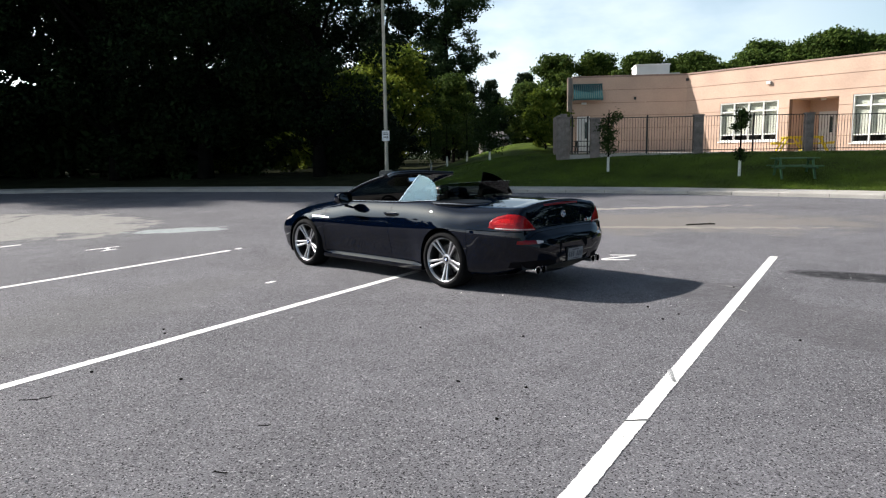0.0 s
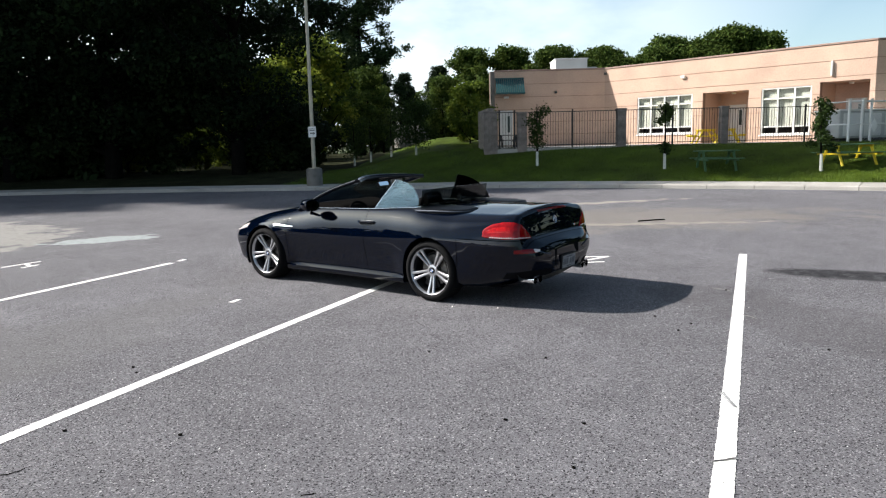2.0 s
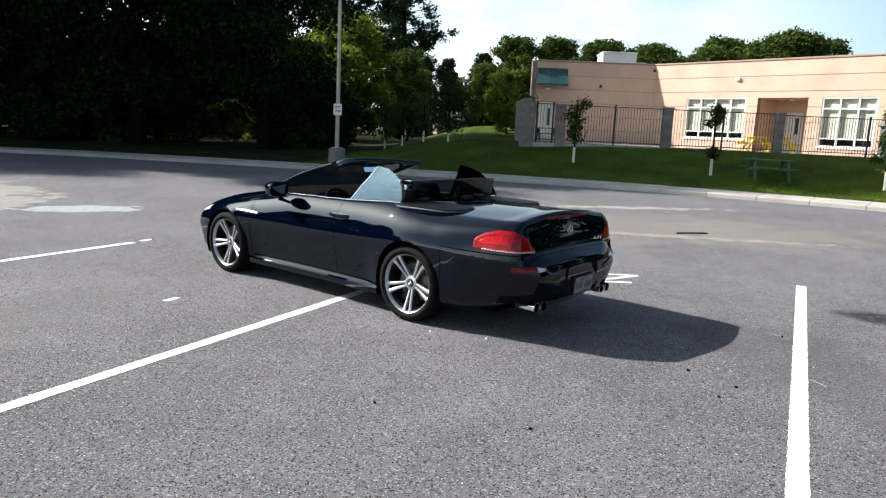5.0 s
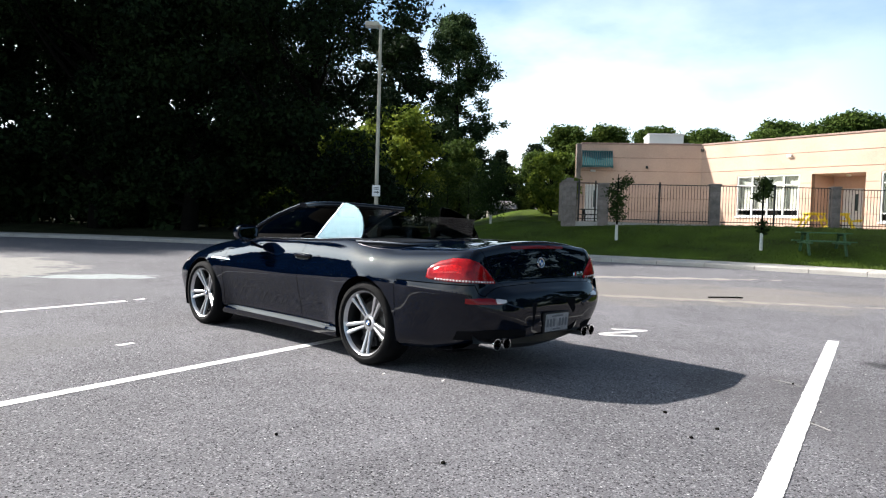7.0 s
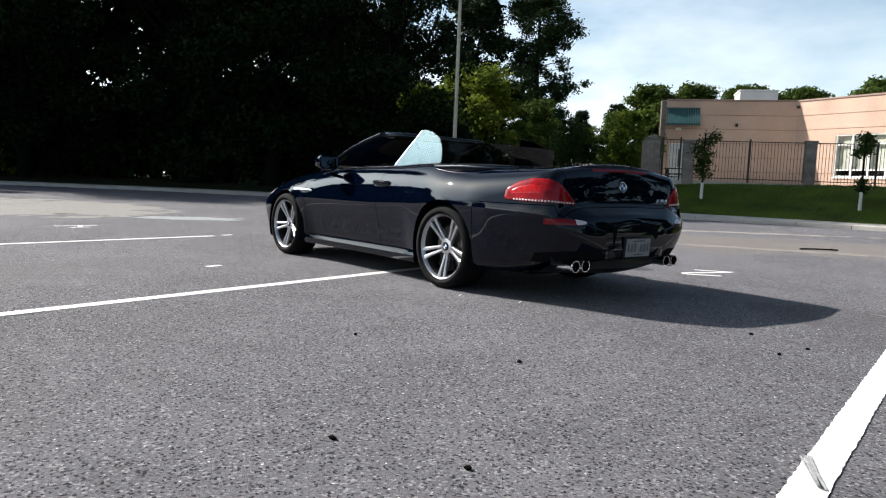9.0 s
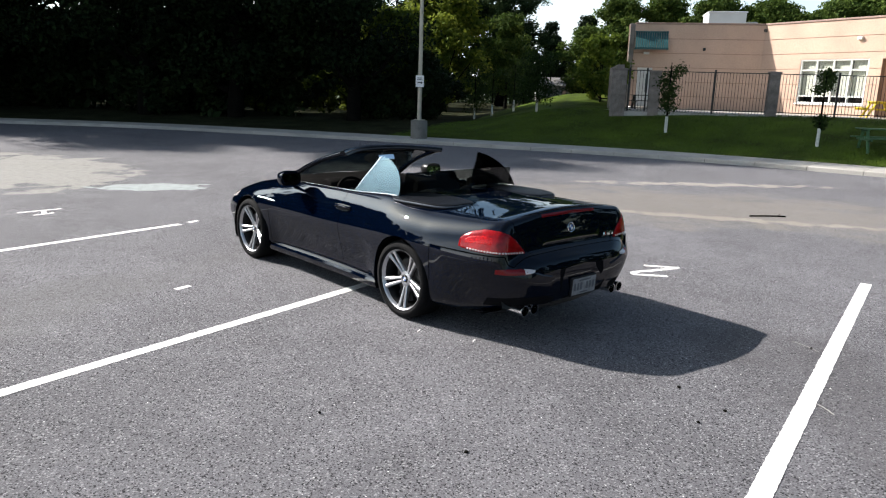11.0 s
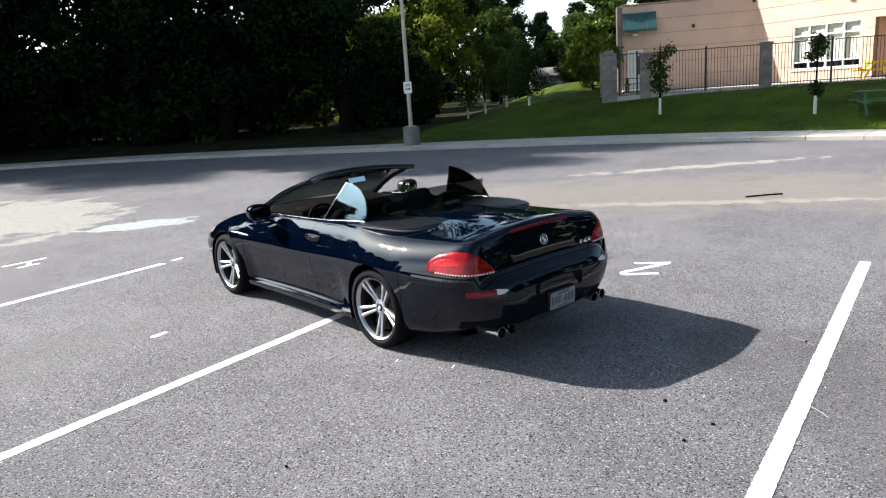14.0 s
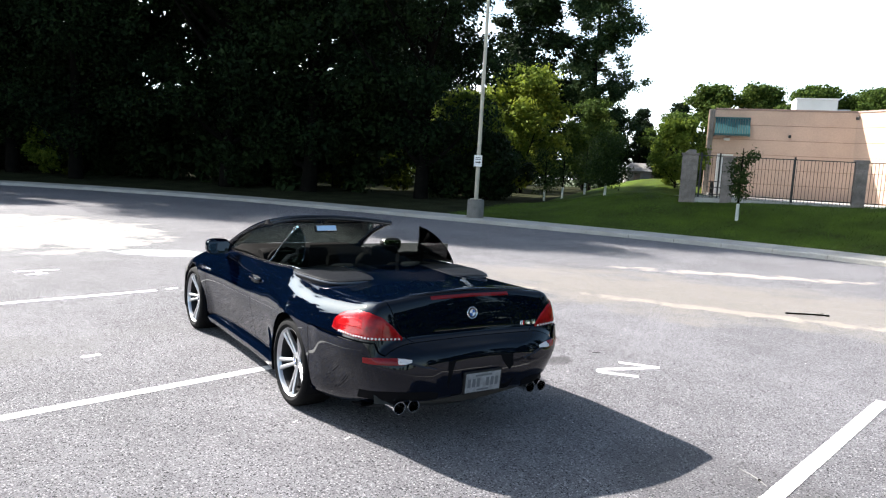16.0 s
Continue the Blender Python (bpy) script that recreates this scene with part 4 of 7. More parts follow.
# ---- picnic tables ----
def picnic_table(x, y, turn, wood, leg_mat, label, length=1.85):
    z = lawn_z(x, y)
    if (M_F.inverted() @ Vector((x, y, 0))).y > 0.3:
        z = BASE_Z + 0.03
    thing = empty("picnic_table", (x, y, z), label, "picnic table", "picnic tables")
    m = pose(x, y, z, 0, 0, turn)
    for k in range(5):
        bm = bmesh.new()
        y0 = -0.37 + k * 0.15
        box(bm, -length / 2, length / 2, y0, y0 + 0.14, 0.70, 0.74, m, 0.006)
        part("top_plank", bm, wood, thing)
    for sy in (-0.75, 0.75):
        for k in (-1, 0):
            bm = bmesh.new()
            box(bm, -length / 2, length / 2, sy + k * 0.13, sy + k * 0.13 + 0.12, 0.41, 0.45, m, 0.006)
            part("seat_plank", bm, wood, thing)
    for sx in (-length * 0.36, length * 0.36):
        for s in (-1, 1):
            bm = bmesh.new()
            a, b = m @ Vector((sx, s * 0.62, -0.05)), m @ Vector((sx, s * 0.24, 0.70))
            tube(bm, [a, b], 0.05, 6)
            part("leg", bm, leg_mat, thing)
        bm = bmesh.new()
        box(bm, sx - 0.03, sx + 0.03, -0.85, 0.85, 0.34, 0.41, m)
        part("brace", bm, leg_mat, thing)
        bm = bmesh.new()
        box(bm, sx - 0.03, sx + 0.03, -0.36, 0.36, 0.63, 0.70, m)
        part("top_brace", bm, leg_mat, thing)


picnic_table(21.9, 1.7, -58, GREENWOOD, GREENWOOD, "dark green wooden picnic table on the lawn", 1.6)
picnic_table(23.0, -2.75, -48, GREENWOOD, YELLOW, "picnic table with green top and yellow legs")
yt = M_R @ Vector((7.3, -1.5, 0))
picnic_table(yt.x, yt.y, 30, YELLOW, YELLOW, "bright yellow picnic table in the school yard", 1.4)
yt = M_R @ Vector((8.4, -1.3, 0))
picnic_table(yt.x, yt.y, 20, YELLOW, YELLOW, "bright yellow picnic table in the school yard", 1.1)
yt = M_L @ Vector((6.3, -2.6, 0))
picnic_table(yt.x, yt.y, 130, BLACKMETAL, BLACKMETAL, "dark metal picnic table by the side door", 1.2)


# ---- chain-link enclosure with equipment ----
def enclosure():
    o = Vector((27.7, -2.15, 0))
    along = Vector((0.75, -0.66, 0)).normalized()
    m = wall_frame(o, along, Vector((1, 0.5, 0)))
    zb = 1.0
    thing = empty("chain_link_fence", (o.x, o.y, zb), "galvanized chain-link enclosure fence with white gate pipes", "fence")
    top = 3.10
    for x in (0.0, 0.65, 1.1, 2.7, 4.2, 5.1):
        bm = bmesh.new()
        rod(bm, m @ Vector((x, 0, zb - 0.6)), m @ Vector((x, 0, top + 0.12)), 0.06)
        part("post", bm, WHITEMETAL, thing)
    for x in (0.0,):
        for y in (1.7,):
            bm = bmesh.new()
            rod(bm, m @ Vector((x, y, zb - 0.6)), m @ Vector((x, y, top + 0.1)), 0.04)
            part("post", bm, WHITEMETAL, thing)
    for z in (top, (top + zb) / 2 + 0.1, zb + 0.12):
        bm = bmesh.new()
        rod(bm, m @ Vector((0, 0, z)), m @ Vector((5.1, 0, z)), 0.04)
        rod(bm, m @ Vector((0, 0, z)), m @ Vector((0, 1.7, z)), 0.03)
        part("rail", bm, WHITEMETAL, thing)
    bm = bmesh.new()
    for k in range(60):
        for (u0, w0, u1, w1) in ((k * 0.16 - 2.3, zb, k * 0.16, top), (k * 0.16, zb, k * 0.16 - 2.3, top)):
            a, b = Vector((u0, 0, w0)), Vector((u1, 0, w1))
            lo, hi = sorted((u0, u1))
            if lo < 0 or hi > 5.1:
                continue
            rod(bm, m @ a, m @ b, 0.004, None, 3, False)
    tagged(part("mesh_wire", bm, GALV, thing), kind="stuff")
    bm = bmesh.new()
    d = 0.17
    c = m @ Vector((1.22, -0.08, 2.08))
    ax, up = along * d, Vector((0, 0, d * 1.8))
    f1 = [bm.verts.new(p) for p in (c - ax, c - up, c + ax, c + up)]
    off = (m.to_3x3() @ Vector((0, 0.012, 0)))
    f2 = [bm.verts.new(p + off) for p in (c - ax, c - up, c + ax, c + up)]
    bm.faces.new(f1)
    bm.faces.new(f2[::-1])
    for k in range(4):
        bm.faces.new((f1[k], f1[(k + 1) % 4], f2[(k + 1) % 4], f2[k]))
    part("warning_sign", bm, SIGNWHITE, thing, "white diamond warning sign")
    pad = bmesh.new()
    box(pad, -0.3, 5.5, -0.2, 4.0, 0.3, zb, m, 0.02)
    tagged(part("equipment_pad", pad, CONCRETE), "concrete pad under the equipment cabinet", "pad")
    c = m @ Vector((2.9, 1.9, zb))
    gen = empty("equipment_cabinet", (c.x, c.y, zb), "pale grey metal equipment cabinet behind fence", "cabinet")
    bm = bmesh.new()
    box(bm, 0.6, 4.2, 1.2, 2.7, zb + 0.55, zb + 1.75, m, 0.04)
    part("body", bm, GREYBOX, gen)
    bm = bmesh.new()
    box(bm, 0.55, 4.25, 1.15, 2.75, zb + 1.75, zb + 1.83, m, 0.02)
    part("roof", bm, WHITEMETAL, gen)
    bm = bmesh.new()
    box(bm, 0.7, 4.1, 1.3, 2.6, zb - 0.01, zb + 0.55, m, 0.02)
    part("plinth", bm, BLACKMETAL, gen)
    for x in (0.8, 1.9, 3.0):
        bm = bmesh.new()
        box(bm, x, x + 0.9, 1.18, 1.2, zb + 0.65, zb + 1.65, m, 0.006)
        part("door_panel", bm, WHITEMETAL, gen)


enclosure()


# ---- trees ----
def leaf_mesh(name, clumps, leaf, per, mat, seed, flat=0.75, outward=0.5):
    """A crown: clumps (x, y, z, radius) filled with small bent leaves."""
    rng = np.random.RandomState(seed)
    cs = np.array(clumps, float)
    weight = cs[:, 3] ** 2
    counts = np.maximum(8, (per * weight / weight.mean()).astype(int))
    idx = np.repeat(np.arange(len(cs)), counts)
    n = len(idx)
    d = rng.normal(size=(n, 3))
    d /= np.linalg.norm(d, axis=1)[:, None]
    r = cs[idx, 3] * rng.uniform(0.25, 1.0, n) ** 0.6 * (1 + 0.25 * rng.normal(size=n))
    c = cs[idx, :3] + d * r[:, None] * (1, 1, flat)
    nrm = d * outward + rng.normal(size=(n, 3)) * 0.6 + (0, 0, 0.35)
    nrm /= np.linalg.norm(nrm, axis=1)[:, None]
    a = np.cross(nrm, rng.normal(size=(n, 3)))
    a /= np.linalg.norm(a, axis=1)[:, None] + 1e-9
    b = np.cross(nrm, a)
    s = leaf * rng.uniform(0.6, 1.4, n)[:, None]
    v = np.stack([c - a * s, c + b * s * 0.55 - nrm * s * 0.15, c + a * s, c - b * s * 0.55 - nrm * s * 0.15], 1).reshape(-1, 3)
    me = bpy.data.meshes.new(name)
    me.vertices.add(4 * n)
    me.vertices.foreach_set("co", v.ravel())
    me.loops.add(4 * n)
    me.loops.foreach_set("vertex_index", np.arange(4 * n, dtype=np.int32))
    me.polygons.add(n)
    me.polygons.foreach_set("loop_start", np.arange(0, 4 * n, 4, dtype=np.int32))
    me.update(calc_edges=True)
    me.materials.append(mat)
    return me


def broadleaf(name, seed, height, spread, mat, label, category="tree", leaf=0.16, per=260, clumps=70, low=0.22, trunk_r=0.28, clump=(0.14, 0.30)):
    """A tapered trunk with forking limbs and a ragged crown of leaf clumps; stands at the origin."""
    rng = np.random.RandomState(seed)
    thing = empty(name, (0, 0, 0), label, category)
    bm = bmesh.new()
    lean = rng.normal(size=2) * height * 0.02
    zs = np.linspace(-0.4, height * 0.82, 9)
    spine = [(lean[0] * (z / height) ** 2 * 3 + rng.normal() * 0.06, lean[1] * (z / height) ** 2 * 3 + rng.normal() * 0.06, z) for z in zs]
    tube(bm, spine, [trunk_r * (1.25 if k == 0 else 1.0 - 0.095 * k) for k in range(9)], 9)
    cs = []
    for k in range(clumps):
        f = low + (1 - low) * rng.uniform(0, 1) ** 0.85
        prof = math.sin(math.pi * min(1, max(0.06, (f - low * 0.8) / (1.08 - low * 0.8))) ** 0.75) ** 0.7
        ang = rng.uniform(0, 2 * math.pi)
        rad = spread * prof * math.sqrt(rng.uniform(0.05, 1.0)) * (0.85 + 0.3 * math.sin(3 * ang + seed))
        cs.append((rad * math.cos(ang), rad * math.sin(ang), height * f, spread * rng.uniform(*clump)))
    for k in range(0, clumps, 4):
        x, y, z, r = cs[k]
        z0 = max(height * low * 0.7, z - math.hypot(x, y) * 0.9)
        z0 = min(z0, height * 0.78)
        mid = (x * 0.5, y * 0.5, (z0 + z) / 2 - 0.05 * height * 0.2)
        rr = trunk_r * (1 - z0 / height) * 0.5 + 0.02
        tube(bm, [(0, 0, z0), mid, (x, y, z)], [rr, rr * 0.6, 0.02], 5)
    part("trunk", bm, BARK, thing, smooth=60)
    crown = new("crown", leaf_mesh("crown", cs, leaf, per, mat, seed + 5))
    crown.parent = thing
    return thing


def pine(name, seed, height, spread, label):
    rng = np.random.RandomState(seed)
    thing = empty(name, (0, 0, 0), label, "pine tree")
    bm = bmesh.new()
    tube(bm, [(rng.normal() * 0.08, rng.normal() * 0.08, z) for z in np.linspace(-0.4, height * 0.97, 9)], [0.30 * (1.15 - 0.125 * k) for k in range(9)], 9)
    cs = []
    for k in range(230):
        f = 0.10 + 0.88 * rng.uniform() ** 0.9
        prof = 0.50 + 0.50 * math.sin(math.pi * min(1.0, f * 1.02)) + 0.16 * math.sin(f * 31 + seed)
        if f > 0.88:
            prof *= 0.72
        ang = rng.uniform(0, 2 * math.pi)
        rad = spread * prof * rng.uniform(0.10, 1.0) ** 0.8
        z = height * f
        cs.append((rad * math.cos(ang), rad * math.sin(ang), z, spread * rng.uniform(0.14, 0.27)))
        if k % 3 == 0:
            tube(bm, [(0, 0, z - rad * 0.25), (rad * math.cos(ang), rad * math.sin(ang), z)], [0.05, 0.012], 4)
    part("trunk", bm, BARK, thing, smooth=60)
    crown = new("crown", leaf_mesh("crown", cs, 0.105, 230, LEAF_PINE, seed + 3, flat=0.75, outward=0.2))
    crown.parent = thing
    return thing


def place(proto, x, y, turn, scale, z=None, group=""):
    ob = copy_thing(proto, Matrix.Identity(4))
    ob.matrix_basis = pose(x, y, lawn_z(x, y) if z is None else z, 0, 0, turn) @ Matrix.Diagonal((scale, scale, scale, 1))
    if group:
        ob["group"] = group
    return ob


def plant_woods():
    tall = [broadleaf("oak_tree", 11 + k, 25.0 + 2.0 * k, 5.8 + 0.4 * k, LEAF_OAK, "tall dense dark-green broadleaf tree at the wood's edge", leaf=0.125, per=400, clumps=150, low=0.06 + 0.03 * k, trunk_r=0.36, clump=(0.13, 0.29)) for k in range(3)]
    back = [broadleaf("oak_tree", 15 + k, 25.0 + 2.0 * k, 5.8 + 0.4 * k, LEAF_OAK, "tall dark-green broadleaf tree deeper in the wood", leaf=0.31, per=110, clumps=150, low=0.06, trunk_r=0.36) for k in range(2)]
    far = broadleaf("oak_tree", 18, 26.0, 6.0, LEAF_OAK, "unseen tree added beyond the lot to darken reflections", leaf=0.6, per=28, clumps=150, low=0.05, trunk_r=0.36)
    far.matrix_basis = pose(-80, -64, 0) @ Matrix.Diagonal((0.3, 0.3, 0.3, 1))
    far["group"] = "far lot trees"
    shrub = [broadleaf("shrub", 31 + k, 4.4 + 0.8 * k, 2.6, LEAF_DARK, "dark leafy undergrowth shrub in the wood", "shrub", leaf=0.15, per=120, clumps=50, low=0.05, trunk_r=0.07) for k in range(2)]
    rng = np.random.RandomState(4)
    rows = (([(-52, 47), (-30, 46.5), (-8, 44), (0, 40.5), (5, 36.5), (9, 32), (13, 27.5), (15.8, 25.0)], 14, 0.7),
            ([(-52, 55), (-25, 54), (-5, 51.5), (3, 46), (9, 40), (13.5, 35)], 11, 0.9),
            ([(-54, 64), (-20, 62), (-2, 57.5), (6, 51)], 9, 1.0))
    spots = []
    # a thin lane through the wood where the sky shows between the crowns
    lane = lambda x, y: x + 3.5 - 0.218 * (y + 6.2)
    for row, (guide, count, jitter) in enumerate(rows):
        c = curve_points(guide, 0.5)
        for k in range(count):
            x, y = c[int((len(c) - 1) * k / (count - 1))]
            x, y = x + rng.normal() * jitter * 0.7, y + rng.normal() * jitter * 0.7
            off = lane(x, y)
            if abs(off) < 4.3 and row:
                continue
            if abs(off) < 4.0:
                x += math.copysign(4.0 - abs(off), off)
            spots.append((x, y, row))
    used = set()
    for k, (x, y, row) in enumerate(spots):
        if row or x < -11:
            sc = rng.uniform(0.90, 1.08) * (0.68 if x < -11 else 1.0)
            place(back[k % 2], x, y, rng.uniform(0, 360), sc, group="wood trees")
            continue
        p = tall[k % 3]
        sc = rng.uniform(0.90, 1.08) * (0.68 if x < -11 else 1.0)
        if k % 3 in used:
            place(p, x, y, rng.uniform(0, 360), sc, group="wood edge trees")
        else:
            used.add(k % 3)
            p.matrix_basis = pose(x, y, lawn_z(x, y), 0, 0, rng.uniform(0, 360)) @ Matrix.Diagonal((sc, sc, sc, 1))
            p["group"] = "wood edge trees"
    place(tall[1], 37.5, 56.5, 130, 0.82, group="wood edge trees")
    place(tall[2], 33.5, 58.5, 20, 0.82, group="wood edge trees")
    for p, x, y in zip(back, (10.5, -1.5), (43.0, 56.0)):
        p.matrix_basis = pose(x, y, lawn_z(x, y))
        p["group"] = "wood trees"
    used = set()
    c = curve_points(rows[0][0], 0.5)
    for k in range(34):
        x, y = c[int((len(c) - 1) * k / 33)]
        x, y = x + rng.normal() * 0.8, y + 1.0 + rng.uniform(0, 6)
        p = shrub[k % 2]
        if k % 2 in used:
            place(p, x, y, rng.uniform(0, 360), rng.uniform(0.7, 1.2), group="undergrowth")
        else:
            used.add(k % 2)
            p.matrix_basis = pose(x, y, lawn_z(x, y))
            p["group"] = "undergrowth"
    # deep wood behind the first rows
    cs = []
    c = curve_points([(-75, 72), (-30, 71), (-5, 67), (6, 60), (12, 54), (20, 51), (29, 50), (33, 49)], 0.5)
    for k in range(900):
        x, y = c[rng.randint(len(c))]
        z = rng.uniform(0.3, 9 if x > 22 else 19 if x > -7 else 4) if k % 5 < 2 else rng.uniform(0.2, 6 if x > -7 else 4)
        x, y = x + rng.normal() * 1.5, y + rng.normal() * 1.5
        if abs(lane(x, y)) < 2.9 and z > 4.5:
            continue
        cs.append((x, y, z, rng.uniform(1.3, 2.4)))
    c = curve_points([(-54, 51), (-28, 50), (-7, 48.5), (2, 44), (8, 38.5), (12.5, 33.5)], 0.5)
    for k in range(260):
        x, y = c[rng.randint(len(c))]
        cs.append((x + rng.normal() * 1.2, y + rng.normal() * 1.2, rng.uniform(0.3, 3.6), rng.uniform(0.9, 1.7)))
    # low wood on the skyline past the lawn
    c = curve_points([(46, 64), (60, 78), (80, 84), (98, 72), (104, 56)], 0.5)
    for k in range(220):
        x, y = c[rng.randint(len(c))]
        cs.append((x + rng.normal() * 1.5, y + rng.normal() * 1.5, rng.uniform(0.3, 4.5), rng.uniform(1.4, 2.4)))
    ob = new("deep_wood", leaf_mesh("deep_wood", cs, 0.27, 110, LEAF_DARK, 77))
    tagged(ob, "dense foliage deep in the wood, shade put into its colour", "woodland", kind="stuff")
    # sunlit tree behind the lamp pole
    o = broadleaf("small_tree", 51, 7.6, 3.4, LEAF_LIGHT, "low yellow-green leafy tree in sun behind the pole", leaf=0.13, per=400, clumps=80, low=0.08, trunk_r=0.10)
    o.matrix_basis = pose(36.0, 39.5, lawn_z(36.0, 39.5)) @ Matrix.Diagonal((1.36, 1.36, 1.34, 1))
    place(o, 22.6, 29.0, 120, 0.8)
    place(o, 24.5, 32.0, 220, 0.85)
    d = shrub[0]
    for x, y, s in ((20.5, 24.0, 0.8), (22.5, 25.5, 0.7), (18.5, 25.5, 0.9)):
        place(d, x, y, 40 * x, s, group="undergrowth")
    # shrubs in a paler leaf colour stand in for sunlit leaves
    g = broadleaf("light_shrub", 36, 4.2, 2.2, LEAF_LIGHT, "yellow-green shrub, leaf colour paled as if sunlit", "shrub", leaf=0.12, per=170, clumps=40, low=0.05, trunk_r=0.06)
    g.matrix_basis = pose(16.8, 35.6, 0.4)
    for x, y, s in ((25.8, 37.5, 0.9), (1.2, 41.0, 0.8), (3.4, 44.0, 1.6), (8.0, 47.0, 1.4), (20.5, 33.5, 0.6)):
        place(g, x, y, 50 * x, s, group="undergrowth")
    behind = M_F @ Vector((7.2, 7.4, 0))
    place(g, behind.x, behind.y, 15, 0.80, group="undergrowth")
    p = pine("pine_tree", 61, 18.2, 3.25, "tall ragged dark-green pine against the sky")
    p.matrix_basis = pose(65.2, 60.4, 0.0) @ Matrix.Diagonal((1.75, 1.75, 1.62, 1))
    t = broadleaf("tall_tree", 71, 17.6, 3.6, LEAF_OAK, "tall dark-green tree beside the pine", leaf=0.15, per=260, clumps=90, low=0.15, trunk_r=0.26)
    t.matrix_basis = pose(59.8, 66.8, 0.0) @ Matrix.Diagonal((1.95, 1.95, 1.6, 1))
    # unseen trees added round the lot so the car reflects dark
    for k in range(15):
        x = -78 + 6.6 * k
        place(far, x + rng.normal(), -66 + rng.normal() * 2, 50 * k, rng.uniform(0.26, 0.34), 0.0, "far lot trees")
    for k in range(11):
        y = -58 + 9.0 * k
        place(far, -87 + rng.normal() * 2, y, 70 * k, rng.uniform(0.22, 0.30), 0.0, "far lot trees")
    # unseen trees and shrubs on the right, added for the boot's dark reflection
    for k in range(9):
        place(far, 25.5 + rng.normal() * 1.5, -13 - 5.5 * k, 35 * k, rng.uniform(0.42, 0.55), 0.8, "far lot trees")
        place(shrub[k % 2], 21.8 + rng.normal() * 0.4, -12.5 - 5.0 * k, 80 * k, rng.uniform(0.7, 1.0), 0.5, "undergrowth")
    # lawn trees beside the school and far woods
    m = broadleaf("maple_tree", 81, 11.5, 4.2, LEAF_MAPLE, "broad mid-green tree on the far lawn", leaf=0.17, per=190, clumps=115, low=0.14, clump=(0.13, 0.28), trunk_r=0.22)
    m.matrix_basis = pose(58.5, 41.8, 1.0) @ Matrix.Diagonal((0.80, 0.80, 0.70, 1))
    place(m, 65.5, 42.5, 70, 1.02, 1.0, "far lawn trees")
    place(m, 52.0, 47.0, 200, 0.8, 0.8, "far lawn trees")
    for k in range(27):
        f = 0.14 + 0.86 * k / 26
        x, y = 66 + 25 * f + rng.normal() * 1.6, 45 - 31 * f + rng.normal() * 1.6
        place(m, x, y, 47 * k, 0.76 + 0.30 * f + rng.uniform(-0.16, 0.24), 1.0, "trees behind the school")
    for k, (x, y, s) in enumerate(((102, 2, 1.05), (106, -3, 1.0), (98, -20, 1.1), (96, -30, 1.2))):
        place(m, x, y, 30 * k, s, 1.0, "trees behind the school")
    for k, (x, y, s) in enumerate(((46, 52, 0.55), (52, 60, 0.6), (60, 68, 0.6), (70, 66, 0.5), (80, 58, 0.5), (90, 50, 0.5), (40, 58, 0.65), (34, 62, 0.75), (84, 68, 0.5), (91, 67, 0.46), (79, 74, 0.52), (82.4, 71.5, 0.44), (87, 69, 0.42), (76, 68, 0.40))):
        place(back[k % 2], x, y, 61 * k, s, 0.6, "far trees")


plant_woods()


def sapling(x, y, crowns, label, lean=(0, 0), height=2.4):
    z = lawn_z(x, y)
    thing = empty("young_tree", (x, y, z), label, "young tree", "young lawn trees")
    bm = bmesh.new()
    tube(bm, [(x, y, z - 0.2), (x + lean[0] * 0.4, y + lean[1] * 0.4, z + height * 0.5), (x + lean[0], y + lean[1], z + height)], [0.045, 0.035, 0.015], 7)
    part("trunk", bm, BARK, thing)
    bm = bmesh.new()
    rod(bm, (x, y, z - 0.05), (x + lean[0] * 0.15, y + lean[1] * 0.15, z + 0.62), 0.062, 0.056, 10)
    part("trunk_wrap", bm, TREEWRAP, thing, "white trunk guard")
    me = leaf_mesh("crown", [(x + a, y + b, z + c, r) for a, b, c, r in crowns], 0.055, 170, LEAF_YOUNG, int(x * 10))
    crown = new("crown", me)
    crown.parent = thing
    crown.matrix_parent_inverse = thing.matrix_basis.inverted()


rngs = np.random.RandomState(9)
sapling(21.0, 9.2, [(rngs.normal() * 0.22, rngs.normal() * 0.22, zz, 0.34) for zz in np.linspace(1.0, 2.45, 9)], "slim young tree with sparse dark leaves and wrapped trunk", height=2.7)
sapling(21.8, 3.72, [(0.1 + rngs.normal() * 0.12, rngs.normal() * 0.12, zz, 0.26) for zz in (1.95, 2.1, 2.25, 2.4, 2.5)] + [(0.12, 0, 0.75, 0.26), (0.1, 0.05, 0.95, 0.24)], "slim young tree with two leaf tufts and white guard", height=2.5)
sapling(22.0, -2.0, [(rngs.normal() * 0.13, rngs.normal() * 0.13, zz, 0.27) for zz in np.linspace(0.85, 2.5, 11)], "bushy young lawn tree with white trunk guard", lean=(-0.1, 0.12), height=2.4)

for x, y, h, n in ((22.4, 17.2, 2.7, 26), (25.2, 21.3, 2.6, 8), (24.6, 22.4, 2.5, 8), (23.8, 23.0, 2.6, 8)):
    sapling(x, y, [(rngs.normal() * 0.34, rngs.normal() * 0.34, zz, 0.55) for zz in np.linspace(0.7, h, n)], "small dark lawn tree with a pale trunk guard", height=h)


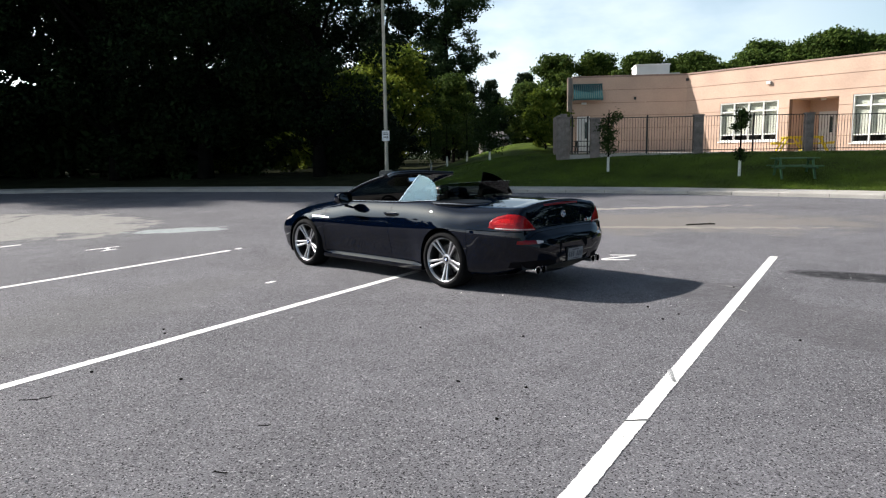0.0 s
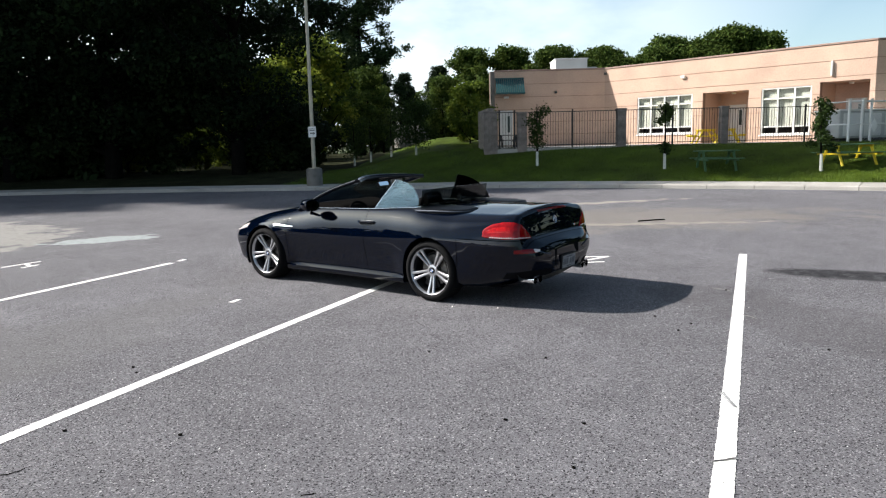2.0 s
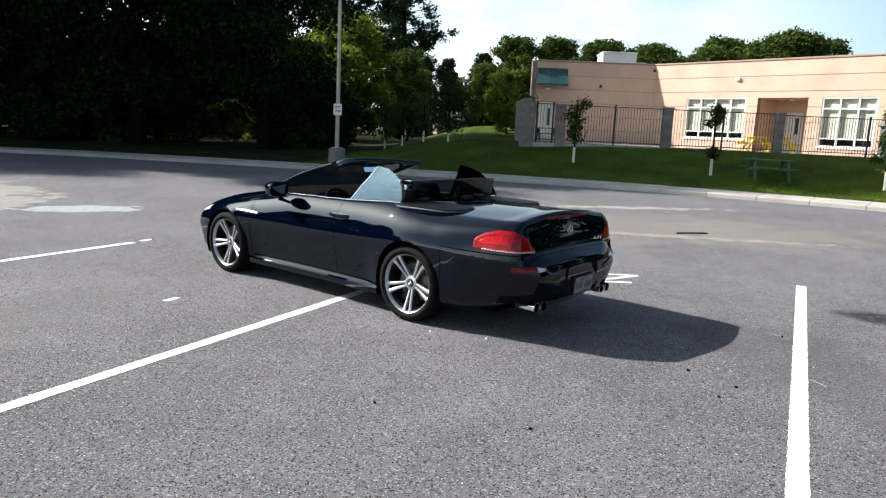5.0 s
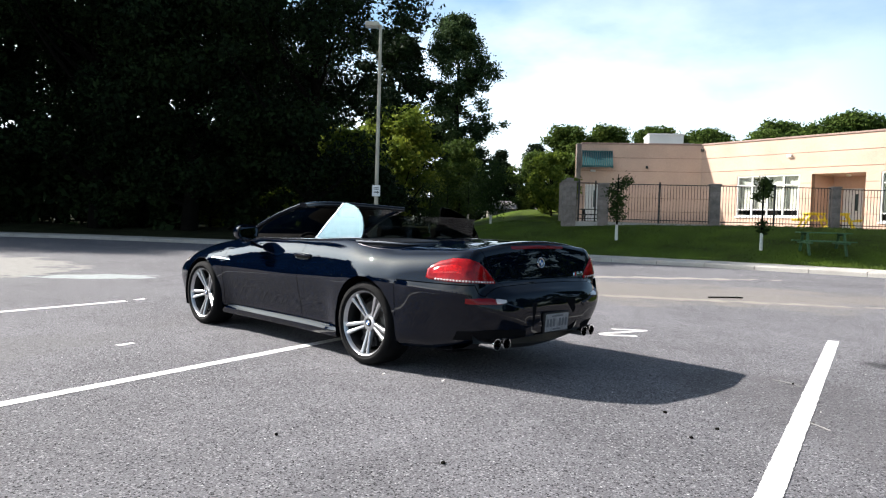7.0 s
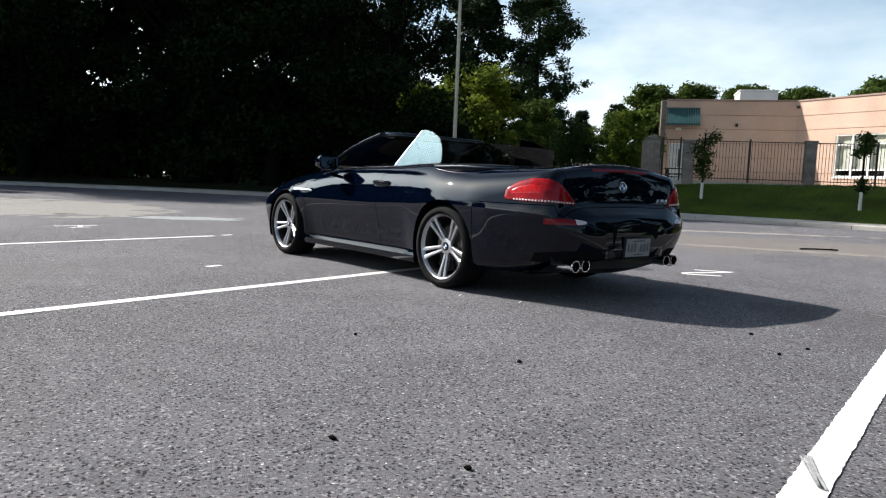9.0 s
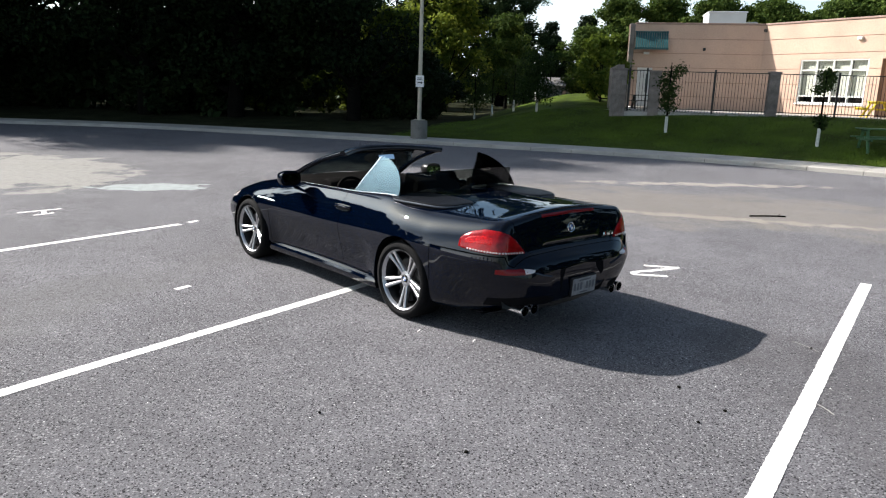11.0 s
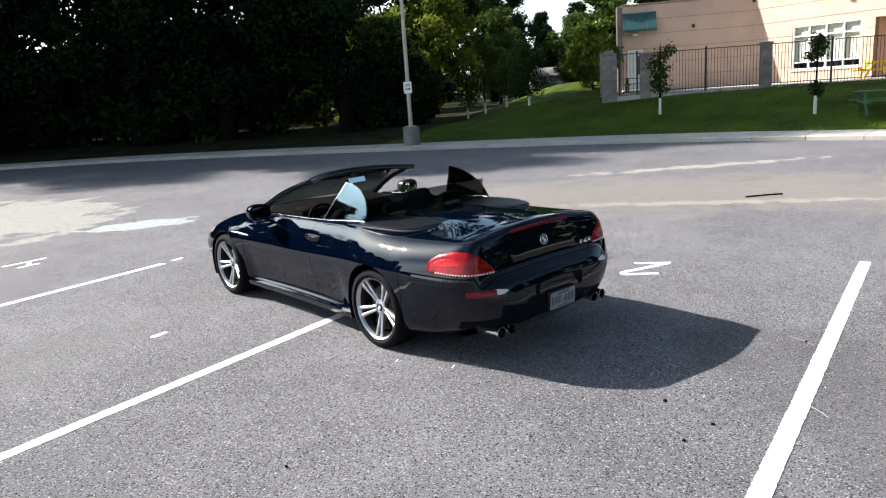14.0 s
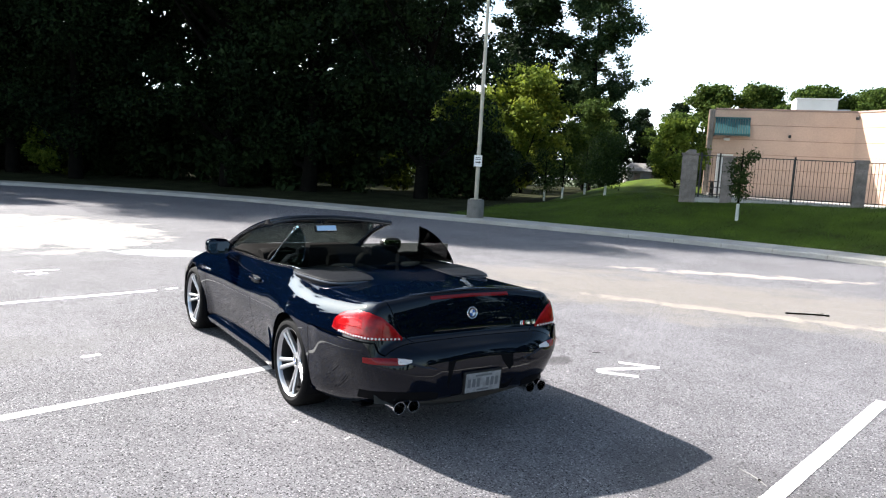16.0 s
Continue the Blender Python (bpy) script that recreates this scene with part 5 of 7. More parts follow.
def far_house():
    x, y, z = 77.0, 60.0, 1.7
    thing = empty("house", (x, y, z), "small far house with a grey gable roof", "house")
    m = pose(x, y, z, 0, 0, -40) @ Matrix.Diagonal((0.8, 0.8, 0.75, 1))
    bm = bmesh.new()
    box(bm, -4, 4, -3, 3, -0.5, 2.4, m)
    part("wall", bm, SIDING, thing)
    bm = bmesh.new()
    vs = [bm.verts.new(m @ Vector(c)) for c in ((-4.4, -3.5, 2.3), (4.4, -3.5, 2.3), (4.4, 3.5, 2.3), (-4.4, 3.5, 2.3), (-3.2, 0, 3.9), (3.2, 0, 3.9))]
    for f in ((0, 1, 5, 4), (2, 3, 4, 5), (1, 2, 5), (3, 0, 4), (3, 2, 1, 0)):
        bm.faces.new([vs[i] for i in f])
    part("roof", bm, ROOFING, thing)
    for px in (-2.5, 0.3, 2.6):
        bm = bmesh.new()
        box(bm, px - 0.5, px + 0.5, -3.06, -2.98, 0.8, 2.0, m)
        part("window", bm, DARKPANE, thing)


far_house()


def grass_blades():
    """Short blades over the part of the lawn nearest the lot."""
    rng = np.random.RandomState(3)
    n = 60000
    i = rng.randint(SPLIT, min(len(KERB) - 1, SPLIT + 75), n)
    d = rng.uniform(0, 1, n) ** 1.3 * 9.0
    base = KERB[i] + OUT[i] * WALK_W + OUT[i] * d[:, None] + tang[i] * rng.uniform(-0.25, 0.25, n)[:, None]
    z = lawn_height(base[:, 0], base[:, 1], d) - 0.01
    ang = rng.uniform(0, 2 * math.pi, n)
    w, h = 0.012, rng.uniform(0.04, 0.09, n)
    side = np.stack([np.cos(ang), np.sin(ang)], 1) * w
    tip = base + rng.normal(size=(n, 2)) * 0.025
    v = np.empty((n, 3, 3))
    v[:, 0, :2], v[:, 1, :2], v[:, 2, :2] = base - side, base + side, tip
    v[:, 0, 2], v[:, 1, 2], v[:, 2, 2] = z, z, z + h
    me = bpy.data.meshes.new("grass")
    me.vertices.add(3 * n)
    me.vertices.foreach_set("co", v.ravel())
    me.loops.add(3 * n)
    me.loops.foreach_set("vertex_index", np.arange(3 * n, dtype=np.int32))
    me.polygons.add(n)
    me.polygons.foreach_set("loop_start", np.arange(0, 3 * n, 3, dtype=np.int32))
    me.update(calc_edges=True)
    me.materials.append(BLADE)
    tagged(new("grass", me), "short green grass blades on the lawn", "grass", kind="stuff")


grass_blades()


# ---- the car: dark blue convertible, y forward, standing on the lot ----
CARPAINT = material("car_paint", (0.0004, 0.0017, 0.0062), 0.45, metal=0.0, coat=1.0, spec=0.0)
CARPAINT.node_tree.nodes["Principled BSDF"].inputs["Coat IOR"].default_value = 1.39
CARPAINT.node_tree.nodes["Principled BSDF"].inputs["Coat Roughness"].default_value = 0.012
CARINNER = material("car_underside", (0.005, 0.005, 0.006), 0.9, spec=0.05)
RUBBER = material("tyre_rubber", (0.006, 0.006, 0.0065), 0.8, spec=0.08, var=0.2, scale=12, bump=0.25, bump_scale=160)
ALLOY = material("alloy", (0.46, 0.46, 0.48), 0.30, metal=0.85, var=0.05, scale=20)
ALLOYDARK = material("alloy_barrel", (0.022, 0.022, 0.024), 0.5, metal=0.8, var=0.2, scale=15)
STEEL = material("brake_steel", (0.12, 0.115, 0.11), 0.45, metal=0.9, var=0.15, scale=30)
CHROME = material("chrome", (0.78, 0.78, 0.78), 0.10, metal=1.0)
TRIMBLACK = material("trim_black", (0.006, 0.006, 0.0065), 0.38, spec=0.35)
LEATHER = material("black_leather", (0.006, 0.0058, 0.0058), 0.7, spec=0.03, var=0.15, scale=8, bump=0.25, bump_scale=180)
SOFTLID = material("top_cover", (0.004, 0.0048, 0.007), 0.5, spec=0.10, var=0.12, scale=6, bump=0.1, bump_scale=300)
COVEREDGE = material("cover_edge", (0.10, 0.11, 0.13), 0.4, metal=0.6)
LAMPRED = material("tail_lamp_red", (0.22, 0.003, 0.005), 0.10, var=0.35, scale=22, coat=0.3, spec=0.15)
LAMPDEEP = material("lamp_red_deep", (0.15, 0.003, 0.005), 0.15, coat=0.3, spec=0.2)
LAMPINNER = material("lamp_red_inner", (0.34, 0.006, 0.007), 0.10, var=0.5, scale=70, coat=0.3, spec=0.15)
ROLLCOVER = material("roll_bar_grey", (0.34, 0.33, 0.32), 0.5, var=0.1, scale=20)
LAMPCLEAR = material("lamp_clear", (0.62, 0.57, 0.56), 0.12, coat=1.0)
MIRROR = material("mirror_glass", (0.92, 0.93, 0.94), 0.01, metal=1.0)
# left mirror glass: dark colour stands in for a dark reflection
MIRRORDARK = material("mirror_dark_reflection", (0.035, 0.04, 0.05), 0.02, metal=1.0)
PLATEGREY = material("plate_face", (0.22, 0.225, 0.235), 0.4, var=0.35, scale=25)
PLATEINK = material("plate_ink", (0.10, 0.105, 0.12), 0.6)
ROUNDELBLUE = material("roundel_blue", (0.02, 0.10, 0.34), 0.2, coat=1.0)
ROUNDELWHITE = material("roundel_white", (0.75, 0.75, 0.75), 0.2, coat=1.0)
CARGLASS = glass_material("car_glass", (0.30, 0.33, 0.31), 0.0, 0.965)
# right quarter pane: darkened copy, its unlit look put into the tint
DARKQUARTERGLASS = glass_material("dark_quarter_glass", (0.055, 0.06, 0.055), 0.0, 0.965)
REARGLASS = glass_material("rear_glass", (0.40, 0.42, 0.40), 0.0, 0.965)
# left quarter pane: blue sheen and extra mirror stand for reflected sky
QUARTERGLASS = glass_material("sky_quarter_glass", (0.50, 0.58, 0.61), 0.0, 0.91, (0.62, 0.80, 0.86))


def profile(*pairs):
    """A smooth curve through (y, value) pairs that does not overshoot."""
    p = np.array(sorted(pairs), float)
    x, v = p[:, 0], p[:, 1]
    h, s = np.diff(x), np.diff(v) / np.diff(x)
    m = np.r_[s[0], np.where(s[:-1] * s[1:] > 0, 2 * s[:-1] * s[1:] / (s[:-1] + s[1:] + 1e-12), 0.0), s[-1]]

    def f(y):
        y = min(max(y, x[0]), x[-1])
        k = min(int(np.searchsorted(x, y, side="right")) - 1, len(h) - 1)
        t = (y - x[k]) / h[k]
        return float((2 * t**3 - 3 * t * t + 1) * v[k] + (t**3 - 2 * t * t + t) * h[k] * m[k] + (3 * t * t - 2 * t**3) * v[k + 1] + (t**3 - t * t) * h[k] * m[k + 1])
    return f


F_W = profile((-2.612, 0.40), (-2.60, 0.52), (-2.57, 0.64), (-2.50, 0.755), (-2.40, 0.825), (-2.25, 0.872), (-2.0, 0.905), (-1.7, 0.930), (-1.39, 0.938), (-1.05, 0.918),
              (-0.7, 0.896), (-0.3, 0.886), (0.3, 0.884), (0.8, 0.892), (1.1, 0.912), (1.39, 0.930), (1.7, 0.908), (1.95, 0.862), (2.1, 0.79), (2.2, 0.68), (2.25, 0.52), (2.27, 0.40))
# height at which each section is widest, and how full its shoulder is
F_ZW = profile((-2.612, 0.50), (-2.57, 0.55), (-2.50, 0.60), (-2.3, 0.64), (-1.9, 0.67), (-1.39, 0.690), (-0.9, 0.665), (0, 0.640), (0.8, 0.645), (1.39, 0.665), (1.8, 0.60), (2.1, 0.52), (2.27, 0.46))
F_FULL = profile((-2.612, 2.0), (-2.4, 2.15), (-2.1, 2.0), (-1.39, 1.80), (-0.8, 1.62), (0, 1.52), (0.7, 1.58), (1.39, 1.95), (2.27, 2.1))
F_TUCK = profile((-2.612, 0.07), (-2.3, 0.062), (-1.95, 0.030), (-1.75, 0.006), (-1.05, 0.006), (-0.8, 0.030), (0, 0.038), (0.8, 0.030), (1.05, 0.006), (1.75, 0.006), (2.27, 0.04))
F_WD = profile((-2.612, 0.22), (-2.58, 0.36), (-2.54, 0.45), (-2.50, 0.505), (-2.485, 0.530), (-2.475, 0.562), (-2.46, 0.606), (-2.445, 0.635), (-2.425, 0.652), (-2.395, 0.660), (-2.34, 0.666), (-2.2, 0.670), (-1.9, 0.668), (-1.69, 0.665), (-1.4, 0.672), (-1.1, 0.715), (-0.5, 0.735), (0.3, 0.735), (0.75, 0.70),
               (1.2, 0.62), (1.7, 0.56), (2.1, 0.46), (2.27, 0.2))
F_ZD = profile((-2.612, 0.60), (-2.59, 0.65), (-2.55, 0.69), (-2.515, 0.722), (-2.485, 0.745), (-2.475, 0.785), (-2.460, 0.870), (-2.445, 0.936), (-2.425, 0.978), (-2.395, 0.996), (-2.34, 0.998), (-2.2, 0.992), (-1.9, 0.990), (-1.69, 0.990), (-1.4, 1.010),
               (-1.1, 1.028), (-0.5, 0.998), (0, 0.985), (0.6, 0.972), (1.0, 0.945), (1.39, 0.895), (1.7, 0.83), (2.0, 0.745), (2.2, 0.65), (2.27, 0.58))
F_ZT = profile((-2.612, 0.62), (-2.59, 0.67), (-2.55, 0.70), (-2.515, 0.730), (-2.485, 0.752), (-2.475, 0.80), (-2.460, 0.90), (-2.445, 0.985), (-2.425, 1.036), (-2.395, 1.055), (-2.36, 1.056), (-2.2, 1.050), (-1.9, 1.048), (-1.5, 1.043), (-1.1, 1.03),
               (0.7, 1.0), (1.0, 0.985), (1.39, 0.930), (1.7, 0.86), (2.0, 0.765), (2.2, 0.665), (2.27, 0.59))
F_ZB = profile((-2.612, 0.365), (-2.59, 0.340), (-2.5, 0.325), (-2.3, 0.27), (-2.0, 0.21), (-1.39, 0.185), (0, 0.175), (1.5, 0.18), (2.0, 0.19), (2.2, 0.24), (2.27, 0.36))
ROWS = (3, 2, 4, 5, 4, 6, 6, 6, 8)
MARK = np.r_[0, np.cumsum(ROWS)]


def car_section(y, shrink=0.0):
    """Half a cross-section of the body, from the keel over the side to the top centre: rows of x, z."""
    w, wd, zd, zt, zb = F_W(y), F_WD(y), F_ZD(y), F_ZT(y), F_ZB(y)
    zw, full, tuck = F_ZW(y), F_FULL(y), F_TUCK(y)
    wd = min(wd, w * 0.86)
    zw = min(zw, zb + (zd - zb) * 0.62)

    def shoulder(t):
        return wd + (w - wd) * max(0.0, math.cos(t)) ** (2 / full), zw + (zd - zw) * max(0.0, math.sin(t)) ** (2 / full)
    lift = min(0.735, zw + 0.55 * (zd - zw))
    t5 = math.asin(min(0.9, max(0.05, (lift - zw) / (zd - zw))) ** (full / 2))
    z3 = min(0.42, zb + (zw - zb) * 0.5)
    c = np.array([(0, zb), (w * 0.84 - tuck, zb), (w * 0.955 - 1.5 * tuck, zb + 0.05), (w * 0.985 - tuck, z3), (w, zw), shoulder(t5),
                  shoulder(t5 + (math.pi / 2 - t5) * 0.36), shoulder(t5 + (math.pi / 2 - t5) * 0.70), (wd, zd), (0, zt)])
    zs = c[7, 1]
    ext = np.vstack([(-c[1, 0], c[1, 1]), c, (-c[8, 0], c[8, 1])])
    out = []
    for k, n in enumerate(ROWS):
        a, b, d, e = ext[k], ext[k + 1], ext[k + 2], ext[k + 3]
        ln = np.linalg.norm(d - b)
        ta = (d - a) / (np.linalg.norm(d - b) + np.linalg.norm(b - a) + 1e-9) * ln
        tb = (e - b) / (np.linalg.norm(e - d) + np.linalg.norm(d - b) + 1e-9) * ln
        for t in np.arange(n) / n:
            out.append((2 * t**3 - 3 * t * t + 1) * b + (t**3 - 2 * t * t + t) * ta + (3 * t * t - 2 * t**3) * d + (t**3 - t * t) * tb)
    out.append(c[9])
    out = np.array(out)
    if shrink:
        mid = np.array([0, (zb + zs) / 2])
        out = mid + (out - mid) * (1 - shrink)
    return out


AXLES = (-1.39, 1.39)
ARCH_R, ARCH_Z = 0.378, 0.350
CUTS = [-2.515, -1.78, -1.69, -1.05, -0.40, 0.72, 0.95, 1.76]


def stations():
    ys = list(np.linspace(-2.612, -2.502, 11)) + list(np.linspace(-2.495, -2.39, 26)) + list(np.linspace(-2.38, -2.335, 5)) + list(np.arange(-2.31, 2.08, 0.033)) + list(np.linspace(2.09, 2.27, 12))
    ys = [y for y in ys if min(abs(y - c) for c in CUTS) > 0.006 or abs(y) > 2.6]
    return np.array(sorted(ys + CUTS))


def car_grid(shrink=0.0):
    ys = stations()
    half = np.array([car_section(y, shrink) for y in ys])
    n = half.shape[1]
    pos = np.zeros((len(ys), 2 * n - 1, 3))
    for i, y in enumerate(ys):
        pos[i, :n] = np.c_[-half[i, :, 0], np.full(n, y), half[i, :, 1]]
        pos[i, n:] = np.c_[half[i, :-1, 0], np.full(n - 1, y), half[i, :-1, 1]][::-1]
    return ys, pos, n


def panel_of(y, row, left):
    """Which panel the piece of skin at station y and row belongs to."""
    side = "l" if left else "r"
    if row >= MARK[8]:
        if -1.05 < y < 0.72:
            return None
        if y < -2.515:
            return "rear_bumper"
        if y < -1.69:
            return "trunk_lid"
        if y < -1.05:
            return "top_cover"
    if y < -1.78 and row < MARK[5] or y < -2.515:
        return "rear_bumper"
    if row >= MARK[7] and y > 0.72:
        return "hood"
    if y > 1.76 and row < MARK[6]:
        return "front_bumper"
    if row < MARK[2] + 1:
        return "sill_" + side
    if -0.40 < y < 0.95 and row < MARK[8]:
        return "door_" + side
    return ("quarter_" if y < 0.3 else "fender_") + side


def in_arch(p):
    return any((p[1] - a) ** 2 + (p[2] - ARCH_Z) ** 2 < ARCH_R**2 for a in AXLES) and abs(p[0]) > 0.5


def build_body(car):
    ys, pos, n = car_grid()
    rows = pos.shape[1]
    owner = {}
    for i in range(len(ys) - 1):
        for j in range(rows - 1):
            q = pos[i, j], pos[i + 1, j], pos[i + 1, j + 1], pos[i, j + 1]
            c = sum(q) / 4
            if in_arch(c):
                continue
            row = j if j < n - 1 else 2 * n - 3 - j
            name = panel_of((ys[i] + ys[i + 1]) / 2, row, j < n - 1)
            if name:
                owner[i, j] = name
    # draw the rims of the wheel arches onto their circles
    for i in range(len(ys)):
        for j in range(rows):
            around = [(a, b) in owner for a in (i - 1, i) for b in (j - 1, j) if 0 <= a < len(ys) - 1 and 0 <= b < rows - 1]
            p = pos[i, j]
            for a in AXLES:
                d = np.array([p[1] - a, p[2] - ARCH_Z])
                ln = np.hypot(*d)
                if abs(p[0]) > 0.5 and abs(ln - ARCH_R) < 0.05 and any(around) and not all(around) and ln > 0:
                    p[1], p[2] = a + d[0] / ln * ARCH_R, ARCH_Z + d[1] / ln * ARCH_R
    # the rear bumper stands proud of the panels above it
    proud = pos.copy()
    for i, y in enumerate(ys):
        grow = 0.014 * smoothstep((-1.79 - y) / 0.16)
        for j in range(rows):
            row = j if j < n else rows - 1 - j
            if grow > 0 and row <= MARK[5]:
                out = np.array([pos[i, j, 0], 0.9 * min(0.0, y + 2.1) * 2.0, 0.0])
                proud[i, j] += out / (np.linalg.norm(out) + 1e-9) * grow * (1 if row > 2 else 0)
    whole = bmesh.new()
    wv = [[whole.verts.new(p) for p in r] for r in proud]
    for i in range(len(ys) - 1):
        for j in range(rows - 1):
            whole.faces.new((wv[i][j], wv[i][j + 1], wv[i + 1][j + 1], wv[i + 1][j]))
    bmesh.ops.recalc_face_normals(whole, faces=whole.faces)
    tree = BVHTree.FromBMesh(whole)
    normals = np.array([[v.normal[:] for v in r] for r in wv])
    whole.free()
    made = {}
    names = {"rear_bumper": ("rear_bumper", ""), "trunk_lid": ("trunk_lid", ""), "top_cover": ("rear_deck", ""), "hood": ("hood", ""),
             "front_bumper": ("front_bumper", ""), "sill_l": ("sill", ""), "sill_r": ("sill", ""), "door_l": ("door", ""), "door_r": ("door", ""),
             "quarter_l": ("quarter_panel", ""), "quarter_r": ("quarter_panel", ""), "fender_l": ("front_fender", ""), "fender_r": ("front_fender", "")}
    for key, (name, label) in names.items():
        bm = bmesh.new()
        vs = {}
        faces = [ij for ij, o in owner.items() if o == key]

        def vert(i, j):
            if (i, j) not in vs:
                vs[i, j] = bm.verts.new((proud if key == "rear_bumper" else pos)[i, j])
            return vs[i, j]
        for i, j in faces:
            bm.faces.new((vert(i, j), vert(i, j + 1), vert(i + 1, j + 1), vert(i + 1, j)))
        for end, owner_key in ((0, "rear_bumper"), (len(ys) - 1, "front_bumper")):
            if key == owner_key:
                bm.faces.new([vert(end, j) for j in range(rows - 1)])
        back = {v: ij for ij, v in vs.items()}
        # a shut line: the rim draws back a little and turns inward
        edges = [e for e in bm.edges if len(e.link_faces) == 1]
        shift = {}
        for e in edges:
            f = e.link_faces[0]
            mid = (e.verts[0].co + e.verts[1].co) / 2
            into = f.calc_center_median() - mid
            along = (e.verts[1].co - e.verts[0].co).normalized()
            into = (into - along * into.dot(along)).normalized()
            for v in e.verts:
                shift.setdefault(v, []).append(into)
        lows = {}
        for v, dirs in shift.items():
            nrm = Vector(normals[back[v]])
            v.co += sum(dirs, Vector()) / len(dirs) * 0.0030
            lows[v] = bm.verts.new(v.co - nrm * (0.034 if key == "rear_bumper" else 0.016))
        for e in edges:
            a, b = e.verts
            bm.faces.new((a, b, lows[b], lows[a]))
        made[key] = part(name, bm, CARPAINT, car, label, 35)
    # dark inner shell seen through the shut lines
    _, inner, _ = car_grid(0.028)
    bm = bmesh.new()
    iv = {}
    for i in range(2, len(ys) - 3):
        for j in range(rows - 1):
            c = inner[i, j]
            row = j if j < n - 1 else 2 * n - 3 - j
            if any((c[1] - a) ** 2 + (c[2] - ARCH_Z) ** 2 < 0.42**2 for a in AXLES) and abs(c[0]) > 0.45:
                continue
            if row >= MARK[8] - 1 and -1.10 < ys[i] < 0.75:
                continue
            q = [(i, j), (i, j + 1), (i + 1, j + 1), (i + 1, j)]
            for k in q:
                if k not in iv:
                    iv[k] = bm.verts.new(inner[k])
            bm.faces.new([iv[k] for k in q])
    part("inner_shell", bm, CARINNER, car)
    return tree, made


def conform(tree, upper, lower, way, offset, rows=8, cols=24, thick=0.008):
    """A patch between two lines of points, laid onto the body along a direction, with a rim."""
    def along(line, k):
        p = np.array(line, float)
        s = np.r_[0, np.cumsum(np.linalg.norm(np.diff(p, axis=0), axis=1))]
        return np.array([np.interp(t, s / s[-1], p[:, 0]) for t in k]), np.array([np.interp(t, s / s[-1], p[:, 1]) for t in k]), np.array([np.interp(t, s / s[-1], p[:, 2]) for t in k])
    ks = np.linspace(0, 1, cols + 1)
    up, lo = np.stack(along(upper, ks), 1), np.stack(along(lower, ks), 1)
    way = Vector(way).normalized()
    bm = bmesh.new()
    top, low = [], []
    for r in range(rows + 1):
        f = r / rows
        tr, lr = [], []
        for c in range(cols + 1):
            p = Vector(up[c] * (1 - f) + lo[c] * f)
            hit, nrm, _, _ = tree.ray_cast(p + way * 0.5, -way)
            if hit is None:
                near = tree.find_nearest(p)
                hit, nrm = near[0], near[1]
            if nrm.dot(way) < 0:
                nrm = -nrm
            edge = min(r, rows - r, c, cols - c)
            lift = offset * (0.55 if edge == 0 else 1.0)
            tr.append(bm.verts.new(hit + nrm * lift))
            lr.append(bm.verts.new(hit - nrm * thick))
        top.append(tr)
        low.append(lr)
    for r in range(rows):
        for c in range(cols):
            bm.faces.new((top[r][c], top[r][c + 1], top[r + 1][c + 1], top[r + 1][c]))
    ring = [(0, c) for c in range(cols)] + [(r, cols) for r in range(rows)] + [(rows, c) for c in range(cols, 0, -1)] + [(r, 0) for r in range(rows, 0, -1)]
    for k, (r, c) in enumerate(ring):
        r2, c2 = ring[(k + 1) % len(ring)]
        bm.faces.new((top[r][c], low[r][c], low[r2][c2], top[r2][c2]))
    return bm


